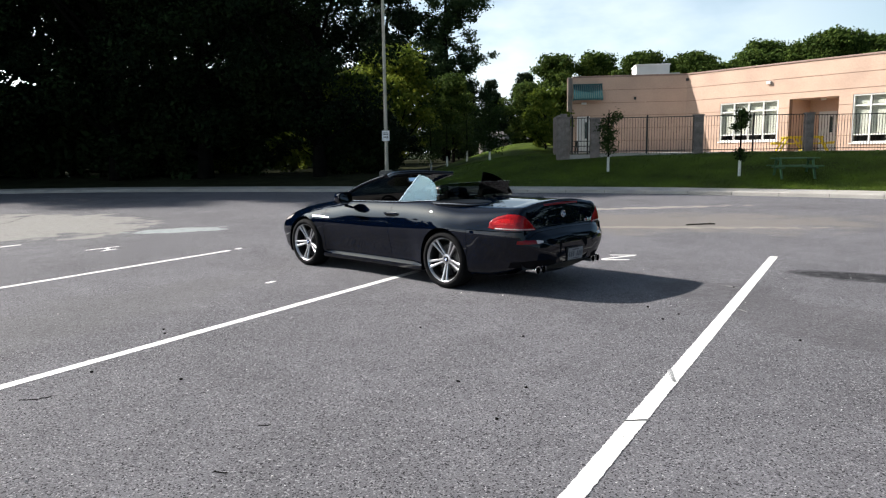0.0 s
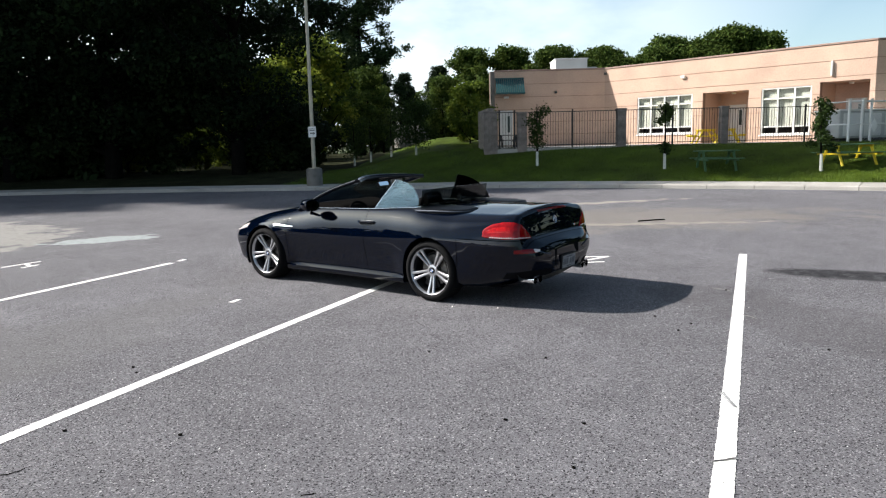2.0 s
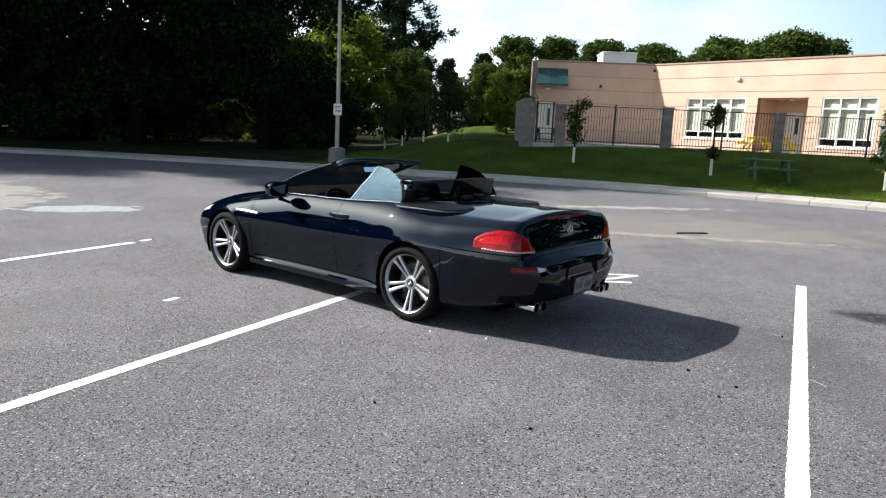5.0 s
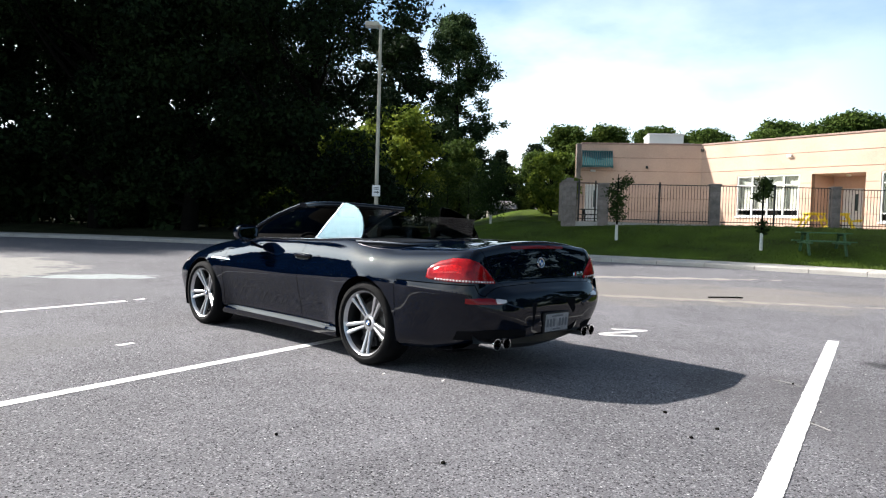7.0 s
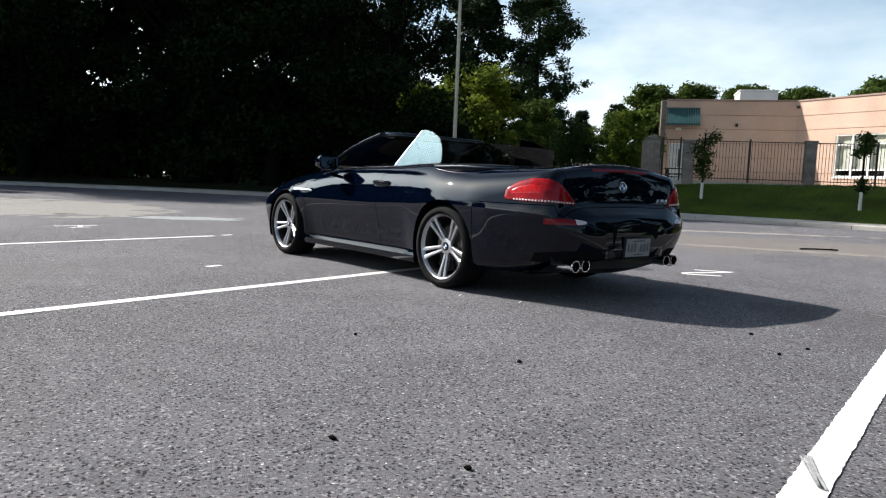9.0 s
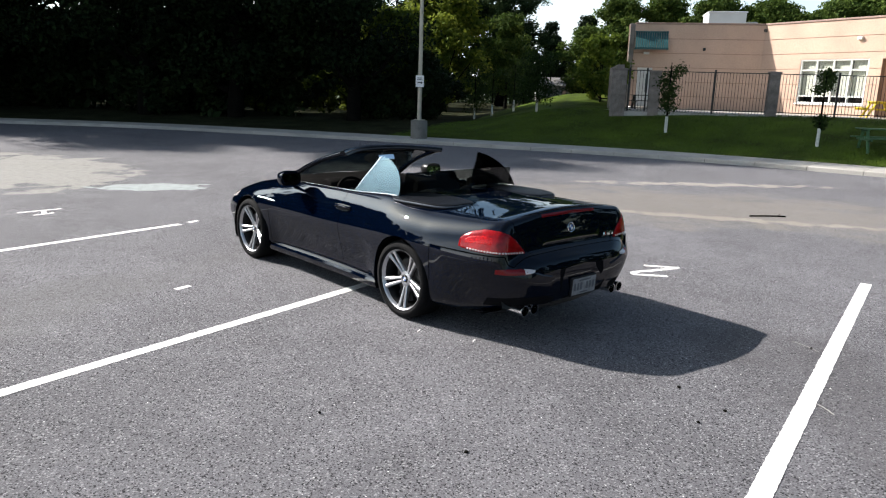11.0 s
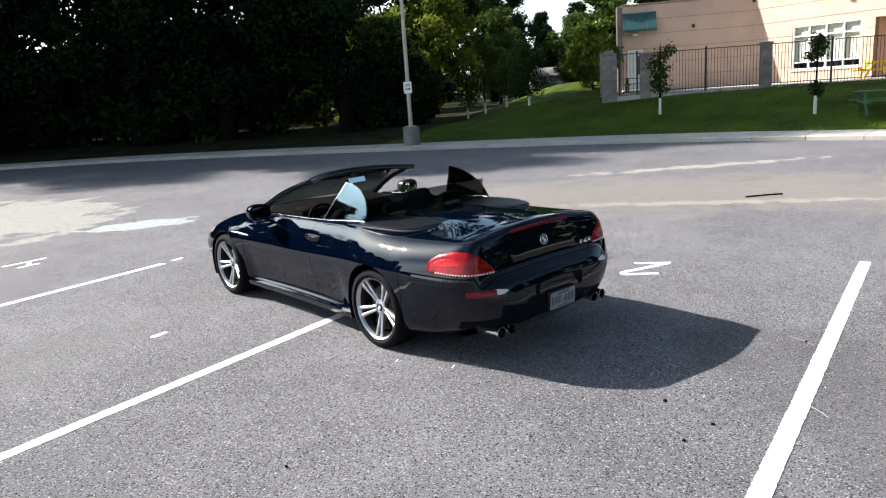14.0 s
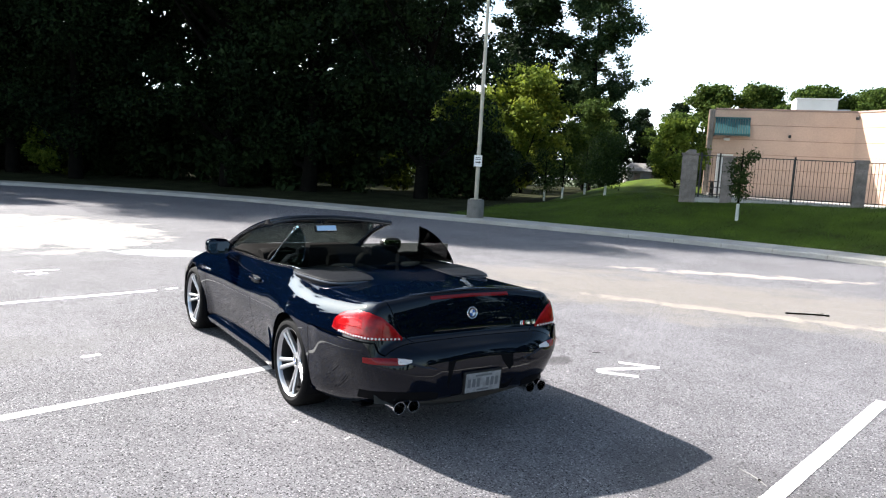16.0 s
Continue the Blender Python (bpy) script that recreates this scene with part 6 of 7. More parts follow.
def make_wheel(car):
    """The near rear wheel at the origin, its outer face towards -x; then one for each corner."""
    out = Matrix.Rotation(radians(-90), 4, "Y")
    pieces = {}

    def piece(key, name, bm, mat, smooth=40):
        me = bpy.data.meshes.new(name)
        bmesh.ops.recalc_face_normals(bm, faces=bm.faces)
        bm.to_mesh(me)
        bm.free()
        me.materials.append(mat)
        me.polygons.foreach_set("use_smooth", [True] * len(me.polygons))
        me.set_sharp_from_angle(angle=radians(smooth))
        pieces[key] = (name, me)

    # heights are outward along the axle; the tyre's outer wall is at +0.115
    bm = bmesh.new()
    prof = [(0.243, -0.12), (0.262, -0.135), (0.30, -0.142), (0.328, -0.130), (0.340, -0.105), (0.343, -0.06), (0.3435, 0.0), (0.343, 0.06), (0.340, 0.098), (0.330, 0.120), (0.302, 0.130),
            (0.291, 0.131), (0.288, 0.127), (0.276, 0.124), (0.264, 0.115), (0.256, 0.10)]
    lathe(bm, prof, 72, out)
    piece("tyre", "tyre", bm, RUBBER, 50)
    bm = bmesh.new()
    lathe(bm, [(0.250, -0.12), (0.238, -0.10), (0.232, 0.0), (0.238, 0.07), (0.254, 0.098)], 60, out)
    lathe(bm, [(0.0, -0.02), (0.20, -0.03), (0.215, -0.01)], 48, out)
    piece("barrel", "barrel", bm, ALLOYDARK)
    bm = bmesh.new()
    lathe(bm, [(0.246, 0.080), (0.252, 0.100), (0.259, 0.113), (0.2655, 0.118), (0.2680, 0.113), (0.262, 0.098)], 72, out)
    lathe(bm, [(0.0, 0.05), (0.064, 0.045), (0.070, 0.054), (0.066, 0.064), (0.040, 0.070), (0.036, 0.062), (0.0, 0.062)], 40, out)
    piece("rim", "rim", bm, ALLOY, 30)
    # one dished spoke for each hand of a pair
    for key, s in (("spoke_a", -1), ("spoke_b", 1)):
        bm = bmesh.new()
        rings = []
        for r, spread, half, h, dep in ((0.040, 0.30, 0.011, 0.060, 0.034), (0.075, 0.205, 0.0125, 0.066, 0.034), (0.13, 0.158, 0.0125, 0.078, 0.032), (0.19, 0.142, 0.0145, 0.093, 0.028), (0.230, 0.140, 0.0165, 0.102, 0.022), (0.255, 0.142, 0.0210, 0.107, 0.014)):
            ang = s * spread
            c, si = math.cos(ang), math.sin(ang)
            t, o = Vector((-si, c, 0)), Vector((c * r, si * r, 0))
            rings.append([bm.verts.new(out @ (o + t * a + Vector((0, 0, z)))) for a, z in ((-half, h - dep), (-half, h - 0.006), (-half * 0.55, h), (half * 0.55, h), (half, h - 0.006), (half, h - dep))])
        for a, b in zip(rings, rings[1:]):
            for q in range(5):
                bm.faces.new((a[q], a[q + 1], b[q + 1], b[q]))
            bm.faces.new((a[5], a[0], b[0], b[5]))
        piece(key, "spoke", bm, ALLOY, 30)
    bm = bmesh.new()
    lathe(bm, [(0.0, 0.074), (0.030, 0.073), (0.0345, 0.068), (0.0345, 0.06)], 28, out)
    piece("cap", "centre_cap", bm, TRIMBLACK)
    for key, a0, mat in (("capb", 0, ROUNDELBLUE), ("capw", 90, ROUNDELWHITE)):
        bm = bmesh.new()
        for q in (0, 180):
            arc = [out @ Vector((0.020 * math.cos(radians(a0 + q + x)), 0.020 * math.sin(radians(a0 + q + x)), 0.0752)) for x in np.linspace(0, 90, 8)]
            bm.faces.new([bm.verts.new(p) for p in [out @ Vector((0, 0, 0.0752))] + arc])
        piece(key, "cap_quarters", bm, mat)
    bm = bmesh.new()
    for k in range(5):
        a = radians(72 * k + 54)
        lathe(bm, [(0.0, 0.058), (0.009, 0.058), (0.0105, 0.048), (0.0105, 0.03)], 8, out @ Matrix.Translation((0.055 * math.cos(a), 0.055 * math.sin(a), 0.006)))
    piece("bolts", "wheel_bolts", bm, STEEL)
    bm = bmesh.new()
    lathe(bm, [(0.08, 0.012), (0.172, 0.012), (0.174, 0.0), (0.172, -0.014), (0.08, -0.014)], 48, out)
    lathe(bm, [(0.0, 0.03), (0.075, 0.03), (0.082, 0.012), (0.082, -0.01)], 32, out)
    piece("disc", "brake_disc", bm, STEEL)
    bm = bmesh.new()
    for a in np.linspace(140, 205, 7)[:-1]:
        c, s = math.cos(radians(a + 5)), math.sin(radians(a + 5))
        mm = out @ Matrix.Translation((0.155 * c, 0.155 * s, 0.0)) @ Matrix.Rotation(radians(a + 5), 4, "Z")
        box(bm, -0.038, 0.045, -0.016, 0.016, -0.04, 0.036, mm)
    piece("caliper", "brake_caliper", bm, ALLOYDARK)
    for x, y, flip, spin in ((-0.780, -1.39, 0, 0), (-0.780, 1.39, 0, 8), (0.780, -1.39, 180, 40), (0.780, 1.39, 180, 11)):
        m = pose(x, y, 0.3435, 0, 0, flip) @ Matrix.Rotation(radians(spin), 4, "X")
        rest = pose(x, y, 0.3435, 0, 0, flip)
        wheel = new("wheel", pieces["rim"][1])
        wheel.parent = car
        wheel.matrix_parent_inverse = car.matrix_basis.inverted()
        wheel.matrix_basis = m
        tagged(wheel, "silver alloy wheel with five twin spokes")
        for k in range(5):
            for key in ("spoke_a", "spoke_b"):
                ob = new("spoke", pieces[key][1])
                ob.parent = wheel
                ob.matrix_parent_inverse = wheel.matrix_basis.inverted()
                ob.matrix_basis = m @ Matrix.Rotation(radians(72 * k + 36), 4, "X")
        for key in ("tyre", "barrel", "cap", "capb", "capw", "bolts", "disc", "caliper"):
            name, me = pieces[key]
            ob = new(name, me)
            ob.parent = wheel
            ob.matrix_parent_inverse = wheel.matrix_basis.inverted()
            ob.matrix_basis = rest if key in ("caliper", "disc") else m
    # wheel wells
    for sx in (-1, 1):
        for a in AXLES:
            bm = bmesh.new()
            angs = np.radians(np.linspace(-25, 205, 28))
            rings = [[bm.verts.new((sx * x, a + r * math.cos(t), ARCH_Z + r * math.sin(t))) for t in angs] for x, r in ((0.905, ARCH_R - 0.002), (0.88, ARCH_R + 0.012), (0.55, ARCH_R + 0.012), (0.50, 0.20), (0.50, 0.02))]
            for p, q in zip(rings, rings[1:]):
                for k in range(len(angs) - 1):
                    bm.faces.new((p[k], p[k + 1], q[k + 1], q[k]))
            part("wheel_well", bm, CARINNER, car, smooth=40)


def pad(profile_yz, x0, x1, edge, bulge=0.02, n=7):
    """A cushion: an outline in y, z drawn out across x with rounded, drawn-in ends."""
    bm = bmesh.new()
    cy, cz = np.mean(profile_yz, axis=0)
    rings = []
    for k in range(n):
        f = k / (n - 1)
        x = x0 + (x1 - x0) * f
        e = min(f, 1 - f) * (x1 - x0)
        s = 1.0 if e >= edge else math.sqrt(max(0.0, 1 - (1 - e / edge) ** 2)) * 0.28 + 0.72
        rings.append([bm.verts.new((x, cy + (y - cy) * s, cz + (z - cz) * s)) for y, z in profile_yz])
    m = len(profile_yz)
    for a, b in zip(rings, rings[1:]):
        for k in range(m):
            bm.faces.new((a[k], a[(k + 1) % m], b[(k + 1) % m], b[k]))
    bm.faces.new(rings[0][::-1])
    bm.faces.new(rings[-1])
    return bm


def rounded(points, n=6):
    """A closed outline through points, smoothed."""
    p = np.array(points, float)
    out = []
    for k in range(len(p)):
        a, b, c, d = p[k - 1], p[k], p[(k + 1) % len(p)], p[(k + 2) % len(p)]
        for t in np.arange(n) / n:
            out.append(0.5 * (2 * b + (c - a) * t + (2 * a - 5 * b + 4 * c - d) * t * t + (3 * b - a - 3 * c + d) * t**3))
    return np.array(out)


def car_interior(car):
    bm = bmesh.new()
    box(bm, -0.70, 0.70, -2.2, 2.0, 0.20, 0.30, None, 0.01)
    part("floor_pan", bm, CARINNER, car)
    bm = bmesh.new()
    box(bm, -0.72, 0.72, -1.16, -1.08, 0.25, 0.985, None, 0.02)
    part("rear_bulkhead", bm, LEATHER, car)
    for s in (-1, 1):
        bm = bmesh.new()
        box(bm, s * 0.64, s * 0.735, -1.10, 0.80, 0.30, 0.965, None, 0.03)
        part("door_trim", bm, LEATHER, car, smooth=40)
        for k, x in enumerate((s * 0.36,)):
            seat = part("seat", pad(rounded([(-0.34, 0.42), (-0.30, 0.52), (0.05, 0.56), (0.22, 0.55), (0.24, 0.45), (0.0, 0.38)]), x - 0.26, x + 0.26, 0.07, n=11), LEATHER, car, "black leather front seat", 50)
            part("backrest", pad(rounded([(-0.26, 0.50), (-0.42, 0.85), (-0.50, 1.02), (-0.42, 1.06), (-0.33, 0.98), (-0.20, 0.70), (-0.14, 0.52)]), x - 0.25, x + 0.25, 0.09, n=11), LEATHER, seat, "", 50)
            part("headrest", pad(rounded([(-0.50, 0.99), (-0.53, 1.08), (-0.48, 1.13), (-0.42, 1.08), (-0.42, 1.00)]), x - 0.14, x + 0.14, 0.06, n=9), LEATHER, seat, "", 50)
            bm = bmesh.new()
            for dx in (-0.06, 0.06):
                rod(bm, (x + dx, -0.45, 0.98), (x + dx, -0.47, 1.04), 0.007)
            part("headrest_posts", bm, CHROME, seat)
        x = s * 0.33
        seat = part("rear_seat", pad(rounded([(-0.98, 0.50), (-0.95, 0.60), (-0.70, 0.62), (-0.62, 0.56), (-0.64, 0.46)]), x - 0.25, x + 0.25, 0.07, n=11), LEATHER, car, "black leather rear seat", 50)
        part("backrest", pad(rounded([(-0.90, 0.58), (-1.0, 0.85), (-1.06, 1.0), (-1.0, 1.04), (-0.93, 0.95), (-0.84, 0.65)]), x - 0.25, x + 0.25, 0.08, n=11), LEATHER, seat, "", 50)
        part("headrest", pad(rounded([(-1.04, 1.03), (-1.06, 1.11), (-1.02, 1.14), (-0.97, 1.11), (-0.97, 1.03)]), x - 0.12, x + 0.12, 0.05, n=9), LEATHER, seat, "", 50)
    bm = pad(rounded([(0.30, 0.66), (0.28, 0.86), (0.36, 0.945), (0.60, 0.99), (0.86, 0.985), (0.88, 0.7)]), -0.69, 0.69, 0.05, n=13)
    dash = part("dashboard", bm, LEATHER, car, "black dashboard", 50)
    bm = pad(rounded([(0.22, 0.90), (0.24, 0.99), (0.40, 1.01), (0.44, 0.92)]), -0.55, -0.17, 0.06, n=9)
    part("gauge_hood", bm, LEATHER, dash, "", 50)
    bm = bmesh.new()
    box(bm, -0.13, 0.13, -0.9, 0.36, 0.30, 0.60, None, 0.04)
    part("centre_console", bm, LEATHER, car, smooth=40)
    wheel_m = Matrix.Translation((-0.36, 0.12, 0.86)) @ Matrix.Rotation(radians(66), 4, "X")
    bm = bmesh.new()
    tube(bm, [wheel_m @ Vector((0.185 * math.cos(a), 0.185 * math.sin(a), 0)) for a in np.linspace(0, 2 * math.pi, 36, endpoint=False)], 0.016, 8, True)
    sw = part("steering_wheel", bm, LEATHER, car, "black leather steering wheel", 50)
    bm = bmesh.new()
    for a in (0, 180, 270):
        c, s = math.cos(radians(a)), math.sin(radians(a))
        tube(bm, [wheel_m @ Vector((0.05 * c, 0.05 * s, -0.02)), wheel_m @ Vector((0.18 * c, 0.18 * s, 0))], 0.014, 6)
    lathe(bm, [(0, -0.04), (0.07, -0.03), (0.075, 0.0), (0.05, 0.02), (0, 0.025)], 20, wheel_m)
    part("spokes", bm, ALLOYDARK, sw, smooth=50)


def car_glass(car):
    def grid_sheet(p, thick, mat, name, parent, label=""):
        """p: rows of points; a sheet with thickness along its own normal."""
        bm = bmesh.new()
        p = np.array(p, float)
        du, dv = np.gradient(p, axis=0), np.gradient(p, axis=1)
        nrm = np.cross(du, dv)
        nrm /= np.linalg.norm(nrm, axis=2)[:, :, None] + 1e-9
        a = [[bm.verts.new(v) for v in r] for r in p]
        b = [[bm.verts.new(v) for v in r] for r in p + nrm * thick]
        R, C = p.shape[:2]
        for i in range(R - 1):
            for j in range(C - 1):
                bm.faces.new((a[i][j], a[i][j + 1], a[i + 1][j + 1], a[i + 1][j]))
                bm.faces.new((b[i][j], b[i + 1][j], b[i + 1][j + 1], b[i][j + 1]))
        ring = [(0, j) for j in range(C - 1)] + [(i, C - 1) for i in range(R - 1)] + [(R - 1, j) for j in range(C - 1, 0, -1)] + [(i, 0) for i in range(R - 1, 0, -1)]
        for k, (i, j) in enumerate(ring):
            i2, j2 = ring[(k + 1) % len(ring)]
            bm.faces.new((a[i][j], b[i][j], b[i2][j2], a[i2][j2]))
        return part(name, bm, mat, parent, label, 40)

    def bottom(u):
        return np.array([0.725 * u, 1.04 - 0.24 * abs(u) ** 2.2, 0.985 - 0.02 * u * u])

    def top(u):
        return np.array([0.622 * u, 0.155 - 0.235 * abs(u) ** 2.4, 1.345 - 0.030 * u * u])

    us = np.linspace(-1, 1, 25)
    rows = []
    for f in np.linspace(0, 1, 9):
        rows.append([bottom(u) * (1 - f) + top(u) * f + np.array([0, 0.03, 0.03]) * math.sin(math.pi * f) for u in us])
    shield = grid_sheet(rows, 0.005, CARGLASS, "windscreen", car, "clear raked windscreen")
    shield.visible_shadow = False
    # frame: pillars and header
    for s in (-1, 1):
        bm = bmesh.new()
        line = [bottom(s) * (1 - f) + top(s) * f + np.array([0.0, 0.03, 0.03]) * math.sin(math.pi * f) + np.array([s * 0.012, -0.005, 0.0]) for f in np.linspace(-0.05, 1.0, 14)]
        tube(bm, line, [0.034] * 4 + [0.029] * 10, 10, flat=0.8)
        part("windscreen_pillar", bm, CARPAINT, car, smooth=50)
    bm = bmesh.new()
    tube(bm, [top(u) + np.array([0, -0.012, 0.002]) for u in np.linspace(-1.03, 1.03, 29)], 0.030, 10, flat=0.75)
    header = part("windscreen_header", bm, CARPAINT, car, smooth=50)
    bm = bmesh.new()
    tube(bm, [top(u) + np.array([0, -0.045, -0.014]) for u in np.linspace(-1.0, 1.0, 29)], 0.026, 8, flat=0.5)
    part("header_seal", bm, TRIMBLACK, header, smooth=50)
    for s in (-1, 1):
        bm = bmesh.new()
        c = Vector((s * 0.22, 0.08, 1.300))
        box(bm, c.x - 0.17, c.x + 0.17, c.y - 0.02, c.y + 0.09, c.z - 0.008, c.z + 0.008, None, 0.007)
        part("sun_visor", bm, LEATHER, header)
    # rear-view mirror
    m = Matrix.Translation((0.0, 0.055, 1.240)) @ Matrix.Rotation(radians(12), 4, "Z") @ Matrix.Rotation(radians(-24), 4, "X")
    bm = bmesh.new()
    box(bm, -0.125, 0.125, -0.012, 0.022, -0.034, 0.034, m, 0.012)
    rv = part("rear_view_mirror", bm, TRIMBLACK, car, "rear-view mirror reflecting bright sky", 40)
    bm = bmesh.new()
    box(bm, -0.115, 0.115, -0.0155, -0.0125, -0.027, 0.027, m, 0.001)
    part("mirror_glass", bm, MIRROR, rv)
    bm = bmesh.new()
    tube(bm, [m @ Vector((0, 0.02, 0.0)), Vector((0, 0.13, 1.32))], 0.010, 6)
    part("mirror_stem", bm, TRIMBLACK, rv)
    # raised quarter windows
    for s in (-1, 1):
        edge_f = [(-0.475, 0.995), (-0.525, 1.065), (-0.58, 1.15), (-0.65, 1.24), (-0.695, 1.315), (-0.71, 1.335)]
        edge_b = [(-1.13, 1.030), (-1.115, 1.10), (-1.07, 1.18), (-0.98, 1.26), (-0.85, 1.315), (-0.725, 1.338)]
        ef, eb = curve_points(edge_f, 0.02), curve_points(edge_b, 0.02)
        n = 15
        pick = lambda c: np.array([c[int(round(k))] for k in np.linspace(0, len(c) - 1, n)])
        ef, eb = pick(ef), pick(eb)
        rows = []
        for a, b in zip(ef, eb):
            row = []
            for f in np.linspace(0, 1, 11):
                y, z = a * (1 - f) + b * f
                row.append((s * (0.750 - 0.142 * max(0, z - 0.985) / 0.355 - 0.004 * f + 0.004 * math.sin(math.pi * min(1, max(0, (z - 0.985) / 0.355)))), y, z))
            rows.append(row)
        qw = grid_sheet(rows, 0.0045 * s, QUARTERGLASS if s < 0 else DARKQUARTERGLASS, "quarter_window", car, "raised curved quarter window glass")
        bm = bmesh.new()
        tube(bm, [Vector(r[0]) + Vector((0, 0.004, 0)) for r in rows], 0.0065, 6)
        part("window_edge_trim", bm, CHROME if s < 0 else TRIMBLACK, qw)
    # upright rear glass behind the seats
    rows = [[(x, -1.10 - 0.05 * (1 - (x / 0.68) ** 2) - 0.03 * f, 1.02 + 0.215 * f - 0.012 * (x / 0.68) ** 2) for x in np.linspace(-0.66, 0.66, 21)] for f in np.linspace(0, 1, 6)]
    grid_sheet(rows, 0.004, REARGLASS, "rear_glass", car, "dark tinted upright rear glass")


def car_outer_parts(car, tree, made):
    left_rear = (-0.62, -0.78, 0.08)
    for s in (-1, 1):
        fx = lambda pts: [(x * -s, y, z) for x, y, z in pts]
        way = (0.62 * s, -0.78, 0.06)
        # tail lamp: red body with a clear row of lights below
        upper = fx([(-0.885, -2.115, 0.835), (-0.868, -2.145, 0.866), (-0.84, -2.20, 0.897), (-0.79, -2.285, 0.922), (-0.735, -2.37, 0.920), (-0.685, -2.425, 0.895), (-0.625, -2.455, 0.835), (-0.562, -2.475, 0.757)])
        lower = fx([(-0.888, -2.095, 0.772), (-0.87, -2.12, 0.760), (-0.85, -2.18, 0.754), (-0.81, -2.26, 0.750), (-0.75, -2.34, 0.748), (-0.67, -2.41, 0.745), (-0.61, -2.45, 0.742), (-0.560, -2.475, 0.740)])
        lamp = part("tail_lamp", conform(tree, upper, lower, way, 0.009, 12, 36), LAMPRED, car, "glossy red tail lamp", 60)
        u2 = fx([(-0.86, -2.155, 0.776), (-0.81, -2.25, 0.771), (-0.75, -2.34, 0.768), (-0.67, -2.41, 0.764), (-0.570, -2.470, 0.757)])
        l2 = fx([(-0.86, -2.155, 0.757), (-0.81, -2.25, 0.752), (-0.75, -2.34, 0.750), (-0.67, -2.41, 0.747), (-0.570, -2.470, 0.744)])
        row = part("lamp_row", conform(tree, u2, l2, way, 0.0105, 3, 26), LAMPDEEP, lamp, "", 60)
        for k in range(20):
            f = (k + 0.5) / 20
            p = Vector(np.array([np.interp(f, np.linspace(0, 1, 5), [q[i] for q in u2]) * 0.4 + np.interp(f, np.linspace(0, 1, 5), [q[i] for q in l2]) * 0.6 for i in range(3)]))
            w = Vector(way).normalized()
            hit, nrm, _, _ = tree.ray_cast(p + w * 0.5, -w)
            if hit is None:
                continue
            bm = bmesh.new()
            q = nrm.to_track_quat("Z", "Y").to_matrix().to_4x4() if nrm.dot(w) > 0 else (-nrm).to_track_quat("Z", "Y").to_matrix().to_4x4()
            lathe(bm, [(0.0078, 0.010), (0.0072, 0.0116), (0.004, 0.0128), (0, 0.0130)], 10, Matrix.Translation(hit) @ q)
            part("led", bm, LAMPCLEAR, row)
        # inner pattern of the lamp
        u3 = fx([(-0.865, -2.14, 0.830), (-0.84, -2.19, 0.868), (-0.79, -2.26, 0.885), (-0.74, -2.32, 0.870)])
        l3 = fx([(-0.865, -2.14, 0.800), (-0.85, -2.19, 0.802), (-0.80, -2.26, 0.802), (-0.75, -2.32, 0.800)])
        part("turn_lens", conform(tree, u3, l3, way, 0.0098, 6, 18), LAMPINNER, lamp, "", 60)
        # bumper reflector
        u = fx([(-0.745, -2.335, 0.632), (-0.68, -2.40, 0.637), (-0.60, -2.46, 0.636), (-0.535, -2.51, 0.630)])
        l = fx([(-0.745, -2.335, 0.596), (-0.68, -2.40, 0.592), (-0.60, -2.46, 0.592), (-0.535, -2.51, 0.594)])
        refl = part("reflector", conform(tree, u, l, way, 0.004, 4, 18), LAMPDEEP, car, "red bumper reflector", 60)
        u = fx([(-0.575, -2.48, 0.634), (-0.54, -2.505, 0.630), (-0.50, -2.53, 0.622)])
        l = fx([(-0.575, -2.48, 0.596), (-0.54, -2.505, 0.597), (-0.50, -2.53, 0.604)])
        part("reflector_clear", conform(tree, u, l, way, 0.005, 4, 8), LAMPCLEAR, refl, "", 60)
        # exhaust pair over a dark patch that stands for the cut-out's shade
        u = fx([(-0.80, -2.38, 0.38), (-0.66, -2.49, 0.415), (-0.42, -2.56, 0.415), (-0.34, -2.58, 0.39)])
        l = fx([(-0.80, -2.38, 0.30), (-0.66, -2.48, 0.32), (-0.42, -2.54, 0.335), (-0.34, -2.56, 0.345)])
        part("exhaust_shade", conform(tree, u, l, (0.3 * s, -0.9, -0.1), 0.003, 4, 16), CARINNER, car, "", 60)
        for x in (0.50, 0.605):
            bm = bmesh.new()
            m = Matrix.Translation((s * x, -2.50, 0.300)) @ Matrix.Rotation(radians(90), 4, "X")
            lathe(bm, [(0.040, -0.30), (0.041, 0.045), (0.0445, 0.058), (0.0445, 0.062), (0.039, 0.062), (0.037, 0.03), (0.036, -0.25), (0.0, -0.25)], 28, m)
            part("exhaust_tip", bm, CHROME, car, "round chrome exhaust tip", 40)
        # door handle with its bowl
        way2 = (s, 0.0, 0.12)
        u = fx([(-0.9, -0.32, 0.872), (-0.9, -0.42, 0.876), (-0.9, -0.53, 0.872)])
        l = fx([(-0.9, -0.32, 0.822), (-0.9, -0.42, 0.812), (-0.9, -0.53, 0.822)])
        bowl = part("handle_bowl", conform(tree, u, l, way2, 0.0015, 4, 10), TRIMBLACK, made["door_l" if s < 0 else "door_r"], "", 60)
        bm = bmesh.new()
        pts = []
